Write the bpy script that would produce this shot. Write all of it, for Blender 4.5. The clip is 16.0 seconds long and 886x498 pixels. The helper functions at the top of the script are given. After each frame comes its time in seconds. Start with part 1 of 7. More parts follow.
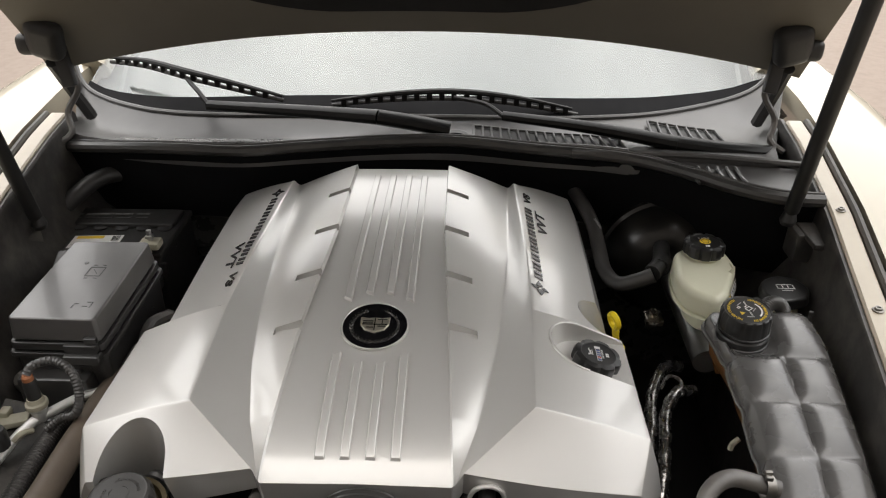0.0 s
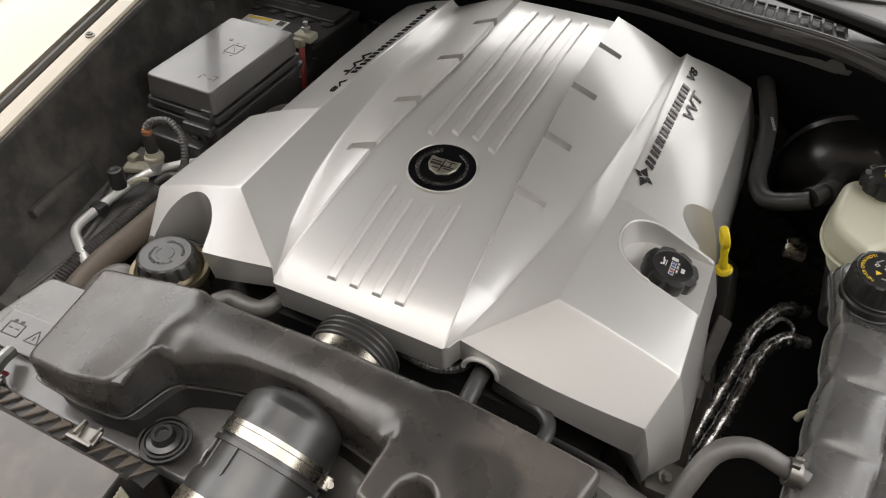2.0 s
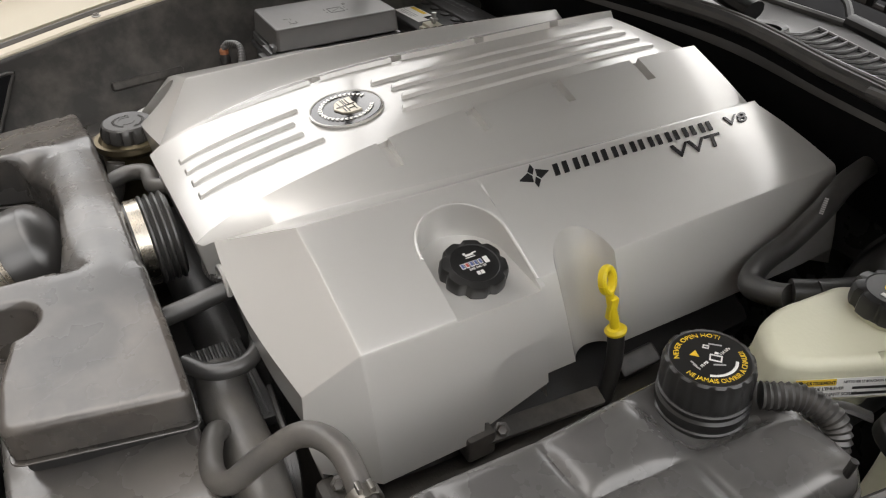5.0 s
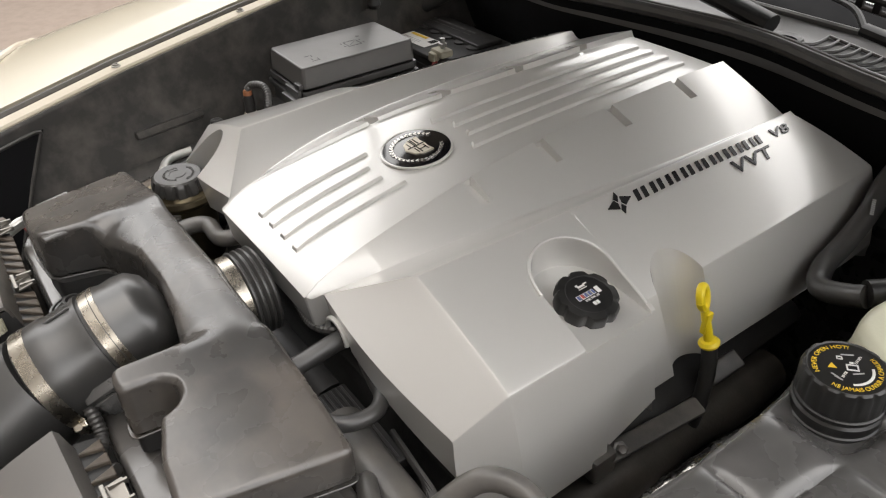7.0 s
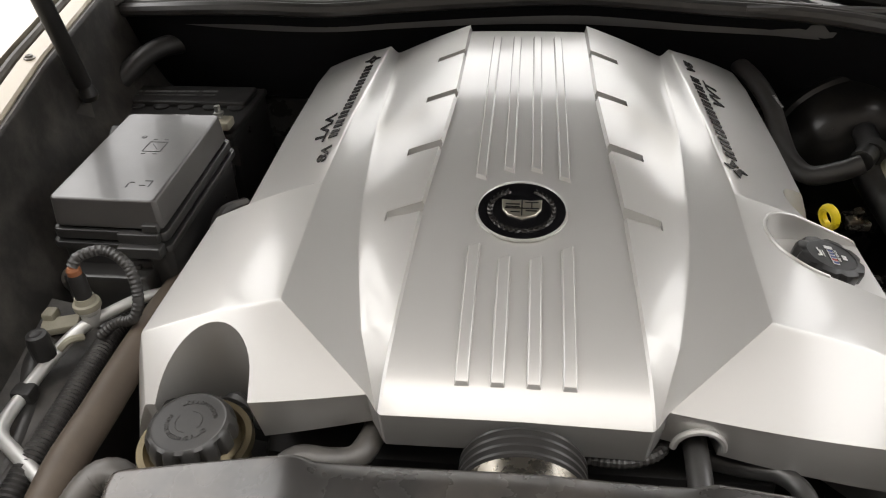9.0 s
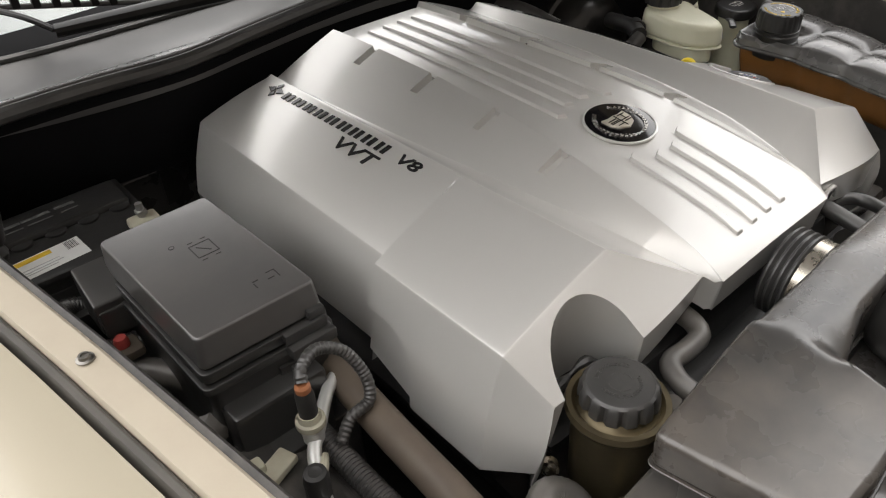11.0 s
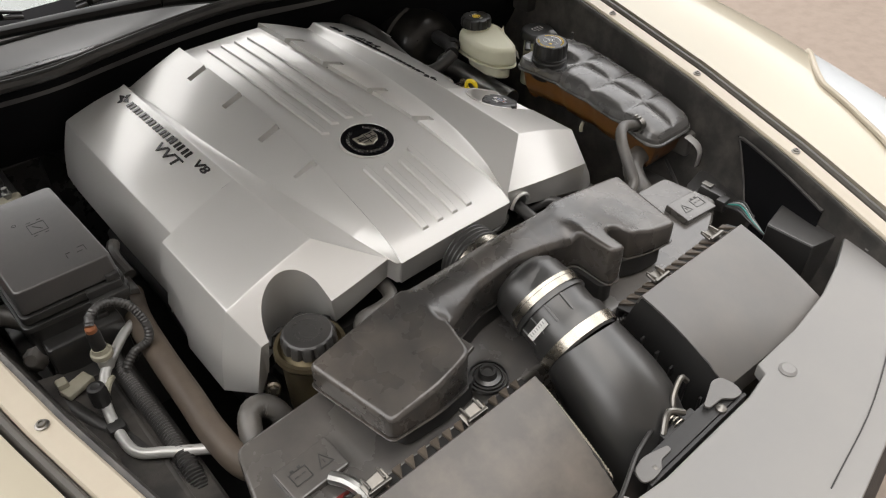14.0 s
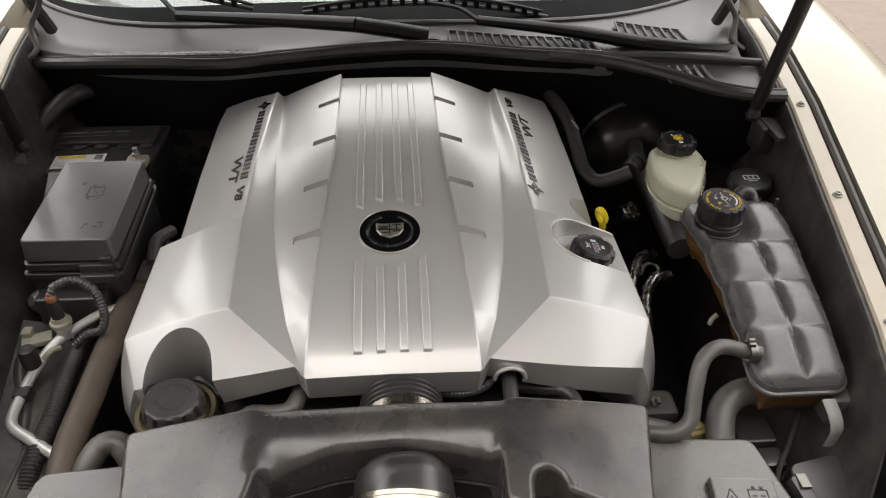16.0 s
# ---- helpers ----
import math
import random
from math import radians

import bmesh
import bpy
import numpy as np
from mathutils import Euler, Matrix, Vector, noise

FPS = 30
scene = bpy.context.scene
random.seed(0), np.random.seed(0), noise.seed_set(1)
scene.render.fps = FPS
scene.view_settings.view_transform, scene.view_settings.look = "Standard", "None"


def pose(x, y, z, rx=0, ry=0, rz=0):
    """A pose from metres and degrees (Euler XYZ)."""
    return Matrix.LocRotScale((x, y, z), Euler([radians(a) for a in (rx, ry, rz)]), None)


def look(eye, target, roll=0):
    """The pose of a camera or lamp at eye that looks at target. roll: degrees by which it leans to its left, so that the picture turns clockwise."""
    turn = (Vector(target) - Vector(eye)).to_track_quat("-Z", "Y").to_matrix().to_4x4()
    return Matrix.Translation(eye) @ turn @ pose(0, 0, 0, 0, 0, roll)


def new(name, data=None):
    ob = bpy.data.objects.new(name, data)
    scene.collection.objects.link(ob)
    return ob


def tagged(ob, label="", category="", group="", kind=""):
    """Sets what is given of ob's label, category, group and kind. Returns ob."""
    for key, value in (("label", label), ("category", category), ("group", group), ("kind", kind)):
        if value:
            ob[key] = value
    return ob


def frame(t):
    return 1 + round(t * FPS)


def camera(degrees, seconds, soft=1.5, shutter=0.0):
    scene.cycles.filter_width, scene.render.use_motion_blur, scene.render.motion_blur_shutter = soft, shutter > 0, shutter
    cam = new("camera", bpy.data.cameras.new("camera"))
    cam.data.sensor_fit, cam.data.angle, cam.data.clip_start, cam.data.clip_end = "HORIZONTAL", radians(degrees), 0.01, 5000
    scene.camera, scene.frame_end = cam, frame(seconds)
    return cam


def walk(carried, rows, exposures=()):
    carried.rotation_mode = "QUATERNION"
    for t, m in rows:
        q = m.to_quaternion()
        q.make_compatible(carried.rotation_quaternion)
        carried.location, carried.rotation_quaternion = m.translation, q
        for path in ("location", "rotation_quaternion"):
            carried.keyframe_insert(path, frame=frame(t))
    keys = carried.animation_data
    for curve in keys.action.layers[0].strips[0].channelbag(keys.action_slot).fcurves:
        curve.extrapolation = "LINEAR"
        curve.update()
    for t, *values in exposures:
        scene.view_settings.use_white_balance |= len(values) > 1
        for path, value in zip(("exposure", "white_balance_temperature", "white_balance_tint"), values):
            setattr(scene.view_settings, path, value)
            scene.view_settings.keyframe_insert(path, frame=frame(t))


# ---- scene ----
cam = camera(62.6, 16.0, soft=1.15)
METRES, EYE, TILT, LEAN, TURN = 3.9, (0.1085, -0.7344, 1.4565), -30.0, 0.0, 1.9
ROWS = [
    (0, 0.0000, 0.0002, -0.0000, -0.04, -0.06, 0.04),
    (0.5, -0.0014, 0.0011, 0.0040, 1.59, -6.03, -1.35),
    (1, -0.0081, 0.0079, 0.0079, 4.69, -9.24, -3.48),
    (1.5, 0.0157, 0.0294, 0.0101, 10.61, -11.53, -7.42),
    (2, 0.0473, 0.0261, 0.0054, 20.22, -14.46, -13.01),
    (2.5, 0.0948, 0.0085, -0.0040, 31.50, -18.87, -18.42),
    (3, 0.1233, 0.0302, 0.0184, 42.27, -23.39, -22.55),
    (3.5, 0.1399, 0.0793, 0.0277, 49.93, -25.98, -24.62),
    (4, 0.1535, 0.1033, 0.0216, 53.83, -25.22, -25.28),
    (4.5, 0.1577, 0.1113, 0.0167, 55.06, -22.15, -25.21),
    (4.7, 0.1583, 0.1142, 0.0144, 54.77, -20.38, -25.51),
    (5.75, 0.1545, 0.1240, 0.0138, 53.20, -17.00, -25.50),
    (6.8, 0.1406, 0.1054, 0.0102, 49.42, -15.95, -23.46),
    (7, 0.1348, 0.0850, 0.0056, 47.72, -15.69, -22.33),
    (7.5, 0.1085, 0.0598, -0.0078, 39.29, -12.67, -19.25),
    (8, 0.0561, 0.0572, -0.0162, 26.91, -8.72, -13.90),
    (8.2, 0.0369, 0.0561, -0.0162, 21.62, -6.95, -11.43),
    (9.25, -0.0455, 0.0620, -0.0172, -1.30, -5.60, 2.90),
    (10.3, -0.1277, 0.0725, -0.0090, -25.13, -9.05, 16.59),
    (10.5, -0.1503, 0.0735, -0.0040, -28.86, -10.17, 18.63),
    (11, -0.1863, 0.0888, 0.0084, -37.84, -13.69, 22.60),
    (11.5, -0.1908, 0.1095, 0.0172, -44.76, -17.22, 25.06),
    (12, -0.1892, 0.1136, 0.0185, -48.96, -19.77, 26.29),
    (12.5, -0.1872, 0.1157, 0.0234, -51.33, -21.53, 26.74),
    (13, -0.1951, 0.1069, 0.0364, -51.59, -22.19, 26.30),
    (13.5, -0.2049, 0.0599, 0.0367, -47.22, -20.42, 24.57),
    (14, -0.1647, -0.0131, 0.0046, -38.77, -17.07, 20.60),
    (14.5, -0.1117, -0.0344, -0.0019, -29.45, -13.66, 16.03),
    (15, -0.0671, -0.0156, 0.0049, -21.00, -10.86, 11.31),
    (15.5, -0.0304, -0.0124, 0.0060, -13.03, -8.92, 6.55),
    (16, -0.0261, -0.0137, 0.0019, -5.50, -7.78, 2.31),
]
walk(cam, [(t, pose(*EYE, TILT, LEAN, TURN) @ pose(METRES * x, METRES * y, METRES * z, 90 + pitch, roll, yaw)) for t, x, y, z, yaw, pitch, roll in ROWS],
     exposures=((0.0, 0.15), (1.0, 0.27), (2.0, 0.31), (4.0, 0.46), (7.0, 0.46), (8.0, 0.34), (10.5, 0.35), (12.0, 0.36), (13.0, 0.37), (14.0, 0.21), (16.0, 0.12)))

# ---- light: a bright hazy sky and a wide soft sun ----
SUN_AZ, SUN_EL = radians(180), radians(80)
world = bpy.data.worlds.new("sky")
scene.world = world
world.use_nodes = True
wn = world.node_tree
sky = wn.nodes.new("ShaderNodeTexSky")
sky.sky_type, sky.sun_disc = "NISHITA", False
sky.sun_elevation, sky.sun_rotation = SUN_EL, SUN_AZ
sky.dust_density, sky.air_density, sky.ozone_density = 4.0, 1.0, 1.0
wn.links.new(sky.outputs[0], wn.nodes["Background"].inputs[0])
wn.nodes["Background"].inputs[1].default_value = 0.12
# a thin even cloud cover in front of the clear sky
cloud = wn.nodes.new("ShaderNodeBackground")
cnoise = wn.nodes.new("ShaderNodeTexNoise")
cnoise.inputs["Scale"].default_value, cnoise.inputs["Detail"].default_value = 2.2, 4
cramp = wn.nodes.new("ShaderNodeValToRGB")
cramp.color_ramp.elements[0].position, cramp.color_ramp.elements[0].color = 0.36, (0.60, 0.59, 0.585, 1)
cramp.color_ramp.elements[1].position, cramp.color_ramp.elements[1].color = 0.66, (1.035, 1.00, 0.955, 1)
ccoord = wn.nodes.new("ShaderNodeTexCoord")
wn.links.new(ccoord.outputs["Generated"], cnoise.inputs["Vector"])
wn.links.new(cnoise.outputs["Fac"], cramp.inputs["Fac"])
csep = wn.nodes.new("ShaderNodeSeparateXYZ")
wn.links.new(ccoord.outputs["Generated"], csep.inputs[0])
cgrad = wn.nodes.new("ShaderNodeMapRange")
cgrad.inputs["To Min"].default_value, cgrad.inputs["To Max"].default_value = 5.2, 3.5
wn.links.new(csep.outputs["Z"], cgrad.inputs["Value"])
wn.links.new(cramp.outputs["Color"], cloud.inputs[0])
wn.links.new(cgrad.outputs["Result"], cloud.inputs[1])
cmix = wn.nodes.new("ShaderNodeMixShader")
cmix.inputs[0].default_value = 0.75
wn.links.new(wn.nodes["Background"].outputs[0], cmix.inputs[1])
wn.links.new(cloud.outputs[0], cmix.inputs[2])
wn.links.new(cmix.outputs[0], wn.nodes["World Output"].inputs["Surface"])
sun = new("sun", bpy.data.lights.new("sun", "SUN"))
sun.data.energy, sun.data.angle, sun.data.color = 0.3, radians(50), (1.0, 0.94, 0.87)
sun_dir = Vector((math.sin(SUN_AZ) * math.cos(SUN_EL), math.cos(SUN_AZ) * math.cos(SUN_EL), math.sin(SUN_EL)))
sun.matrix_world = look(sun_dir * 20, (0, 0, 0))


# ---- materials ----
def material(name, color, rough=0.5, metal=0.0, coat=0.0, grain=0.0, grain_scale=400.0, stain=0.0, stain_color=(0.3, 0.27, 0.23),
             stain_scale=9.0, rough_var=0.1, vary=0.0, emit=0.0, spec=0.5, worn=None, coat_rough=0.06, coat_ior=1.5):
    """A surface with fine relief (grain) and dust or wear (stain) at real-world size."""
    m = bpy.data.materials.new(name)
    m.use_nodes = True
    nt = m.node_tree
    b = nt.nodes["Principled BSDF"]
    L = nt.links.new
    geo = nt.nodes.new("ShaderNodeTexCoord")
    b.inputs["Metallic"].default_value = metal
    b.inputs["Coat Weight"].default_value = coat
    b.inputs["Coat Roughness"].default_value, b.inputs["Coat IOR"].default_value = coat_rough, coat_ior
    b.inputs["Specular IOR Level"].default_value = spec
    n1 = nt.nodes.new("ShaderNodeTexNoise")
    n1.inputs["Scale"].default_value, n1.inputs["Detail"].default_value, n1.inputs["Roughness"].default_value = stain_scale, 6, 0.62
    L(geo.outputs["Object"], n1.inputs["Vector"])
    ramp = nt.nodes.new("ShaderNodeMapRange")
    ramp.inputs["From Min"].default_value, ramp.inputs["From Max"].default_value = 0.42, 0.72
    L(n1.outputs["Fac"], ramp.inputs["Value"])
    mul = nt.nodes.new("ShaderNodeMath")
    mul.operation = "MULTIPLY"
    mul.inputs[1].default_value = stain
    L(ramp.outputs["Result"], mul.inputs[0])
    mix = nt.nodes.new("ShaderNodeMix")
    mix.data_type = "RGBA"
    mix.inputs["A"].default_value = (*color, 1)
    mix.inputs["B"].default_value = (*stain_color, 1)
    L(mul.outputs[0], mix.inputs["Factor"])
    col = mix.outputs["Result"]
    if worn:
        # one wiped, darker patch: centre, radius, colour
        spot = nt.nodes.new("ShaderNodeVectorMath")
        spot.operation = "DISTANCE"
        spot.inputs[1].default_value = worn[0]
        L(geo.outputs["Object"], spot.inputs[0])
        wob = nt.nodes.new("ShaderNodeMath")
        wob.operation = "MULTIPLY_ADD"
        wob.inputs[1].default_value = worn[1] * 0.9
        L(n1.outputs["Fac"], wob.inputs[0])
        L(spot.outputs["Value"], wob.inputs[2])
        edge = nt.nodes.new("ShaderNodeMapRange")
        edge.inputs["From Min"].default_value, edge.inputs["From Max"].default_value = worn[1] * 1.2, worn[1] * 1.5
        edge.inputs["To Min"].default_value, edge.inputs["To Max"].default_value = 0.6, 0.0
        L(wob.outputs[0], edge.inputs["Value"])
        wmix = nt.nodes.new("ShaderNodeMix")
        wmix.data_type = "RGBA"
        L(col, wmix.inputs["A"])
        wmix.inputs["B"].default_value = (*worn[2], 1)
        L(edge.outputs["Result"], wmix.inputs["Factor"])
        col = wmix.outputs["Result"]
    if vary:
        info = nt.nodes.new("ShaderNodeObjectInfo")
        hsv = nt.nodes.new("ShaderNodeHueSaturation")
        mr = nt.nodes.new("ShaderNodeMapRange")
        mr.inputs["To Min"].default_value, mr.inputs["To Max"].default_value = 1 - vary, 1 + vary
        L(info.outputs["Random"], mr.inputs["Value"])
        L(mr.outputs["Result"], hsv.inputs["Value"])
        L(col, hsv.inputs["Color"])
        col = hsv.outputs["Color"]
    L(col, b.inputs["Base Color"])
    rr = nt.nodes.new("ShaderNodeMapRange")
    rr.inputs["To Min"].default_value, rr.inputs["To Max"].default_value = max(0.02, rough - rough_var), min(1, rough + rough_var)
    n2 = nt.nodes.new("ShaderNodeTexNoise")
    n2.inputs["Scale"].default_value, n2.inputs["Detail"].default_value = stain_scale * 3.1, 5
    L(geo.outputs["Object"], n2.inputs["Vector"])
    L(n2.outputs["Fac"], rr.inputs["Value"])
    L(rr.outputs["Result"], b.inputs["Roughness"])
    if grain:
        n3 = nt.nodes.new("ShaderNodeTexNoise")
        n3.inputs["Scale"].default_value, n3.inputs["Detail"].default_value = grain_scale, 3
        L(geo.outputs["Object"], n3.inputs["Vector"])
        bump = nt.nodes.new("ShaderNodeBump")
        bump.inputs["Strength"].default_value, bump.inputs["Distance"].default_value = grain, 0.001
        L(n3.outputs["Fac"], bump.inputs["Height"])
        L(bump.outputs["Normal"], b.inputs["Normal"])
    if emit:
        b.inputs["Emission Color"].default_value = (*color, 1)
        b.inputs["Emission Strength"].default_value = emit
    return m


DUST = (0.30, 0.265, 0.22)
SILVER = material("silver_painted_plastic", (0.622, 0.613, 0.590), 0.42, 0.40, 1.0, 0.03, 1500, 0.12, (0.575, 0.563, 0.534), 6, 0.05, coat_rough=0.14, coat_ior=1.60)
BLACK = material("black_plastic", (0.029, 0.0285, 0.028), 0.33, 0, 0, 0.05, 1400, 0.22, (0.10, 0.094, 0.087), 8, 0.13, spec=1.0)
DUSTY = material("dusty_black_plastic", (0.080, 0.076, 0.072), 0.26, 0, 0.3, 0.03, 1500, 0.50, (0.20, 0.182, 0.162), 6, 0.13, spec=1.0)
GREY = material("grey_plastic", (0.115, 0.109, 0.102), 0.36, 0, 0, 0.05, 1500, 0.60, (0.21, 0.182, 0.152), 3.6, 0.13, spec=0.9)
COVER_TOP = material("dusty_brown_cover", (0.088, 0.080, 0.071), 0.40, 0, 0, 0.06, 1500, 0.75, (0.215, 0.182, 0.150), 9, 0.13, spec=0.8)
DARK = material("bay_black", (0.026, 0.0256, 0.0254), 0.44, 0, 0, 0.2, 300, 0.20, (0.07, 0.064, 0.057), 8, 0.12)
RUBBER = material("black_rubber", (0.038, 0.037, 0.036), 0.38, 0, 0, 0.08, 900, 0.25, (0.14, 0.13, 0.12), 14, 0.10, spec=0.8)
HOSE = material("grey_rubber_hose", (0.085, 0.081, 0.076), 0.42, 0, 0, 0.10, 900, 0.30, DUST, 15, 0.10, spec=0.8)
BROWN = material("dusty_brown_hose", (0.105, 0.083, 0.064), 0.55, 0, 0, 0.1, 900, 0.4, (0.21, 0.165, 0.12), 14, 0.12)
CREAM = material("pale_gold_car_paint", (0.495, 0.450, 0.352), 0.26, 0.12, 0.5, 0.0, 100, 0.04, (0.51, 0.475, 0.385), 3, 0.02)
CREAM_DUSTY = material("dusty_gold_paint", (0.52, 0.465, 0.37), 0.42, 0.05, 0.2, 0.06, 500, 0.25, (0.40, 0.335, 0.262), 20, 0.1)
STEEL = material("bright_steel", (0.50, 0.465, 0.40), 0.27, 1.0, 0, 0.05, 600, 0.22, (0.32, 0.27, 0.21), 30, 0.12)
ALU = material("cast_aluminium", (0.52, 0.52, 0.50), 0.42, 1.0, 0, 0.3, 300, 0.2, (0.2, 0.18, 0.15), 25, 0.12)
BRASS = material("golden_plated_steel", (0.17, 0.140, 0.085), 0.36, 0.85, 0, 0.08, 500, 0.45, (0.09, 0.075, 0.055), 22, 0.12)
CHROME = material("chrome", (0.80, 0.78, 0.74), 0.12, 1.0, 0, 0, 100, 0, DUST, 10, 0.04)
WORN_CHROME = material("satin_chrome", (0.74, 0.72, 0.68), 0.24, 1.0, 0, 0, 100, 0.2, (0.35, 0.33, 0.30), 80, 0.08)
GOLD = material("pale_gold_metal", (0.60, 0.56, 0.47), 0.32, 0.85, 0, 0, 100, 0, DUST, 10, 0.05)
GLOSS_BLACK = material("gloss_black", (0.006, 0.006, 0.007), 0.10, 0, 0.5, 0, 100, 0, DUST, 10, 0.03)
LETTER = material("dark_chrome_letter", (0.05, 0.05, 0.052), 0.22, 0.6, 0, 0, 100, 0, DUST, 10, 0.05)
YELLOW = material("yellow_plastic", (0.86, 0.66, 0.02), 0.38, 0, 0, 0.1, 400, 0.05, (0.5, 0.38, 0.05), 20, 0.08)
WHITE_INK = material("white_print", (0.75, 0.75, 0.73), 0.5, 0, 0, 0, 100, 0.15, (0.4, 0.4, 0.4), 60, 0.05)
GREY_INK = material("grey_print", (0.42, 0.42, 0.42), 0.5, 0, 0, 0, 100, 0.15, (0.3, 0.3, 0.3), 60, 0.05)
YELLOW_INK = material("yellow_print", (0.80, 0.55, 0.04), 0.5, 0, 0, 0, 100, 0.15, (0.5, 0.4, 0.1), 60, 0.05)
RED_INK = material("red_print", (0.45, 0.07, 0.06), 0.5)
BLUE_INK = material("blue_print", (0.10, 0.13, 0.30), 0.5)
DARK_INK = material("black_print", (0.02, 0.02, 0.02), 0.5)
AGED_YELLOW = material("aged_yellow_plastic", (0.34, 0.26, 0.10), 0.5, 0, 0, 0.1, 500, 0.4, (0.18, 0.14, 0.08), 40, 0.1)
ORANGE = material("aged_orange_plastic", (0.20, 0.088, 0.024), 0.35, 0, 0.2, 0.05, 300, 0.6, (0.10, 0.05, 0.02), 14, 0.1)
RESERVOIR = material("cream_translucent_plastic", (0.72, 0.71, 0.55), 0.38, 0, 0.1, 0.15, 300, 0.15, (0.55, 0.52, 0.36), 14, 0.08)
INSULATION = material("hood_insulation", (0.016, 0.015, 0.015), 0.9, 0, 0, 0.6, 250, 0.2, (0.05, 0.045, 0.04), 12, 0.05)
GROUND = material("pavement", (0.30, 0.245, 0.205), 0.9, 0, 0, 0.9, 90, 0.45, (0.20, 0.16, 0.135), 14, 0.05)
RED_WIRE = material("red_wire", (0.26, 0.035, 0.03), 0.45, 0, 0, 0, 100, 0.4, (0.08, 0.03, 0.03), 40, 0.1)
GREEN_WIRE = material("teal_wire", (0.05, 0.30, 0.26), 0.4)
COPPER = material("orange_connector", (0.34, 0.13, 0.055), 0.5, 0, 0, 0.1, 500, 0.4, (0.15, 0.08, 0.05), 40, 0.1)
COWL = material("cowl_plastic", (0.060, 0.059, 0.058), 0.34, 0, 0, 0.06, 1500, 0.20, (0.17, 0.16, 0.145), 6, 0.08, spec=0.9)
APRON = material("dusty_apron", (0.042, 0.040, 0.038), 0.45, 0, 0, 0.15, 500, 0.65, (0.15, 0.137, 0.122), 19, 0.1)
BOOSTER = material("black_painted_steel", (0.010, 0.010, 0.010), 0.30, 0, 0.2, 0.05, 300, 0.08, DUST, 12, 0.06)
FOIL = material("foil_wrapped_tube", (0.46, 0.45, 0.44), 0.26, 0.95, 0, 0.8, 110, 0.35, (0.10, 0.095, 0.09), 40, 0.15)
TANK = material("satin_black_tank", (0.085, 0.083, 0.081), 0.27, 0, 0.35, 0.02, 1800, 0.55, (0.20, 0.193, 0.186), 8, 0.10, spec=0.7, coat_rough=0.20, coat_ior=1.5)
RESONATOR = material("dusty_resonator", (0.040, 0.038, 0.036), 0.28, 0, 0.4, 0.03, 1500, 0.62, (0.165, 0.142, 0.122), 9, 0.14, spec=0.7, coat_rough=0.22, coat_ior=1.5, worn=((0.195, -0.005, 0.062), 0.038, (0.016, 0.0155, 0.015)))
# the hood's paint darkened: shade of its underside is put into the colour
LINING = material("shaded_gold_paint", (0.19, 0.17, 0.135), 0.5, 0, 0, 0.05, 500, 0.2, (0.14, 0.12, 0.10), 6, 0.1)
DULL_STEEL = material("dull_steel", (0.27, 0.26, 0.24), 0.40, 1.0, 0, 0.05, 600, 0.3, (0.22, 0.19, 0.16), 30, 0.1)
GRIME = material("grimy_brown_plastic", (0.085, 0.070, 0.055), 0.5, 0, 0, 0.1, 900, 0.5, (0.21, 0.165, 0.125), 30, 0.12)
GRIMY_METAL = material("grimy_casting", (0.045, 0.041, 0.036), 0.5, 0.2, 0, 0.3, 300, 0.5, (0.10, 0.088, 0.073), 25, 0.12)
PALE_GREY = material("pale_grey_plastic", (0.34, 0.335, 0.325), 0.45, 0, 0, 0.08, 1200, 0.2, DUST, 9, 0.08)
PLATE = material("light_grey_plate", (0.27, 0.265, 0.258), 0.45, 0, 0, 0.08, 1500, 0.25, (0.36, 0.34, 0.31), 5, 0.08)
WIPER = material("satin_black_paint", (0.007, 0.007, 0.007), 0.42, 0, 0, 0.05, 800, 0.10, (0.05, 0.047, 0.043), 20, 0.08, spec=0.35)
LID = material("satin_lid", (0.072, 0.069, 0.067), 0.32, 0, 0.2, 0.03, 1500, 0.45, (0.15, 0.139, 0.127), 6, 0.10, spec=1.0)
# near-black of the glass border, the cowl skirt and the fender openings' painted shade
MATTE_BLACK = material("matte_near_black", (0.006, 0.006, 0.007), 0.7, spec=0.15)
FIREWALL = material("satin_black_panel", (0.050, 0.050, 0.050), 0.28, 0, 0, 0.04, 700, 0.30, (0.11, 0.104, 0.096), 9, 0.12, spec=0.9)
PIPE = material("pale_aluminium_pipe", (0.70, 0.70, 0.68), 0.38, 0.45, 0, 0.04, 600, 0.15, (0.45, 0.42, 0.38), 30, 0.1)
AGED = material("aged_cream_plastic", (0.42, 0.40, 0.31), 0.5, 0, 0, 0.1, 500, 0.35, (0.20, 0.17, 0.13), 25, 0.1)
STRIP = material("grey_gap_strip", (0.085, 0.080, 0.073), 0.55, 0, 0, 0.1, 700, 0.3, (0.18, 0.16, 0.135), 18, 0.1)
CAP = material("black_cap_plastic", (0.013, 0.013, 0.013), 0.36, 0, 0, 0.04, 1400, 0.15, (0.07, 0.066, 0.06), 14, 0.1, spec=0.6)
CAP_DUSTY = material("dusty_cap_plastic", (0.036, 0.035, 0.034), 0.36, 0, 0, 0.04, 1400, 0.45, (0.10, 0.094, 0.086), 22, 0.1, spec=0.7)
# dark brown for the added walls that hold back sky light
BLOCKER = material("light_blocking_wall", (0.15, 0.135, 0.120), 0.9, 0, 0, 0.5, 60, 0.4, (0.11, 0.10, 0.09), 2.5, 0.05)
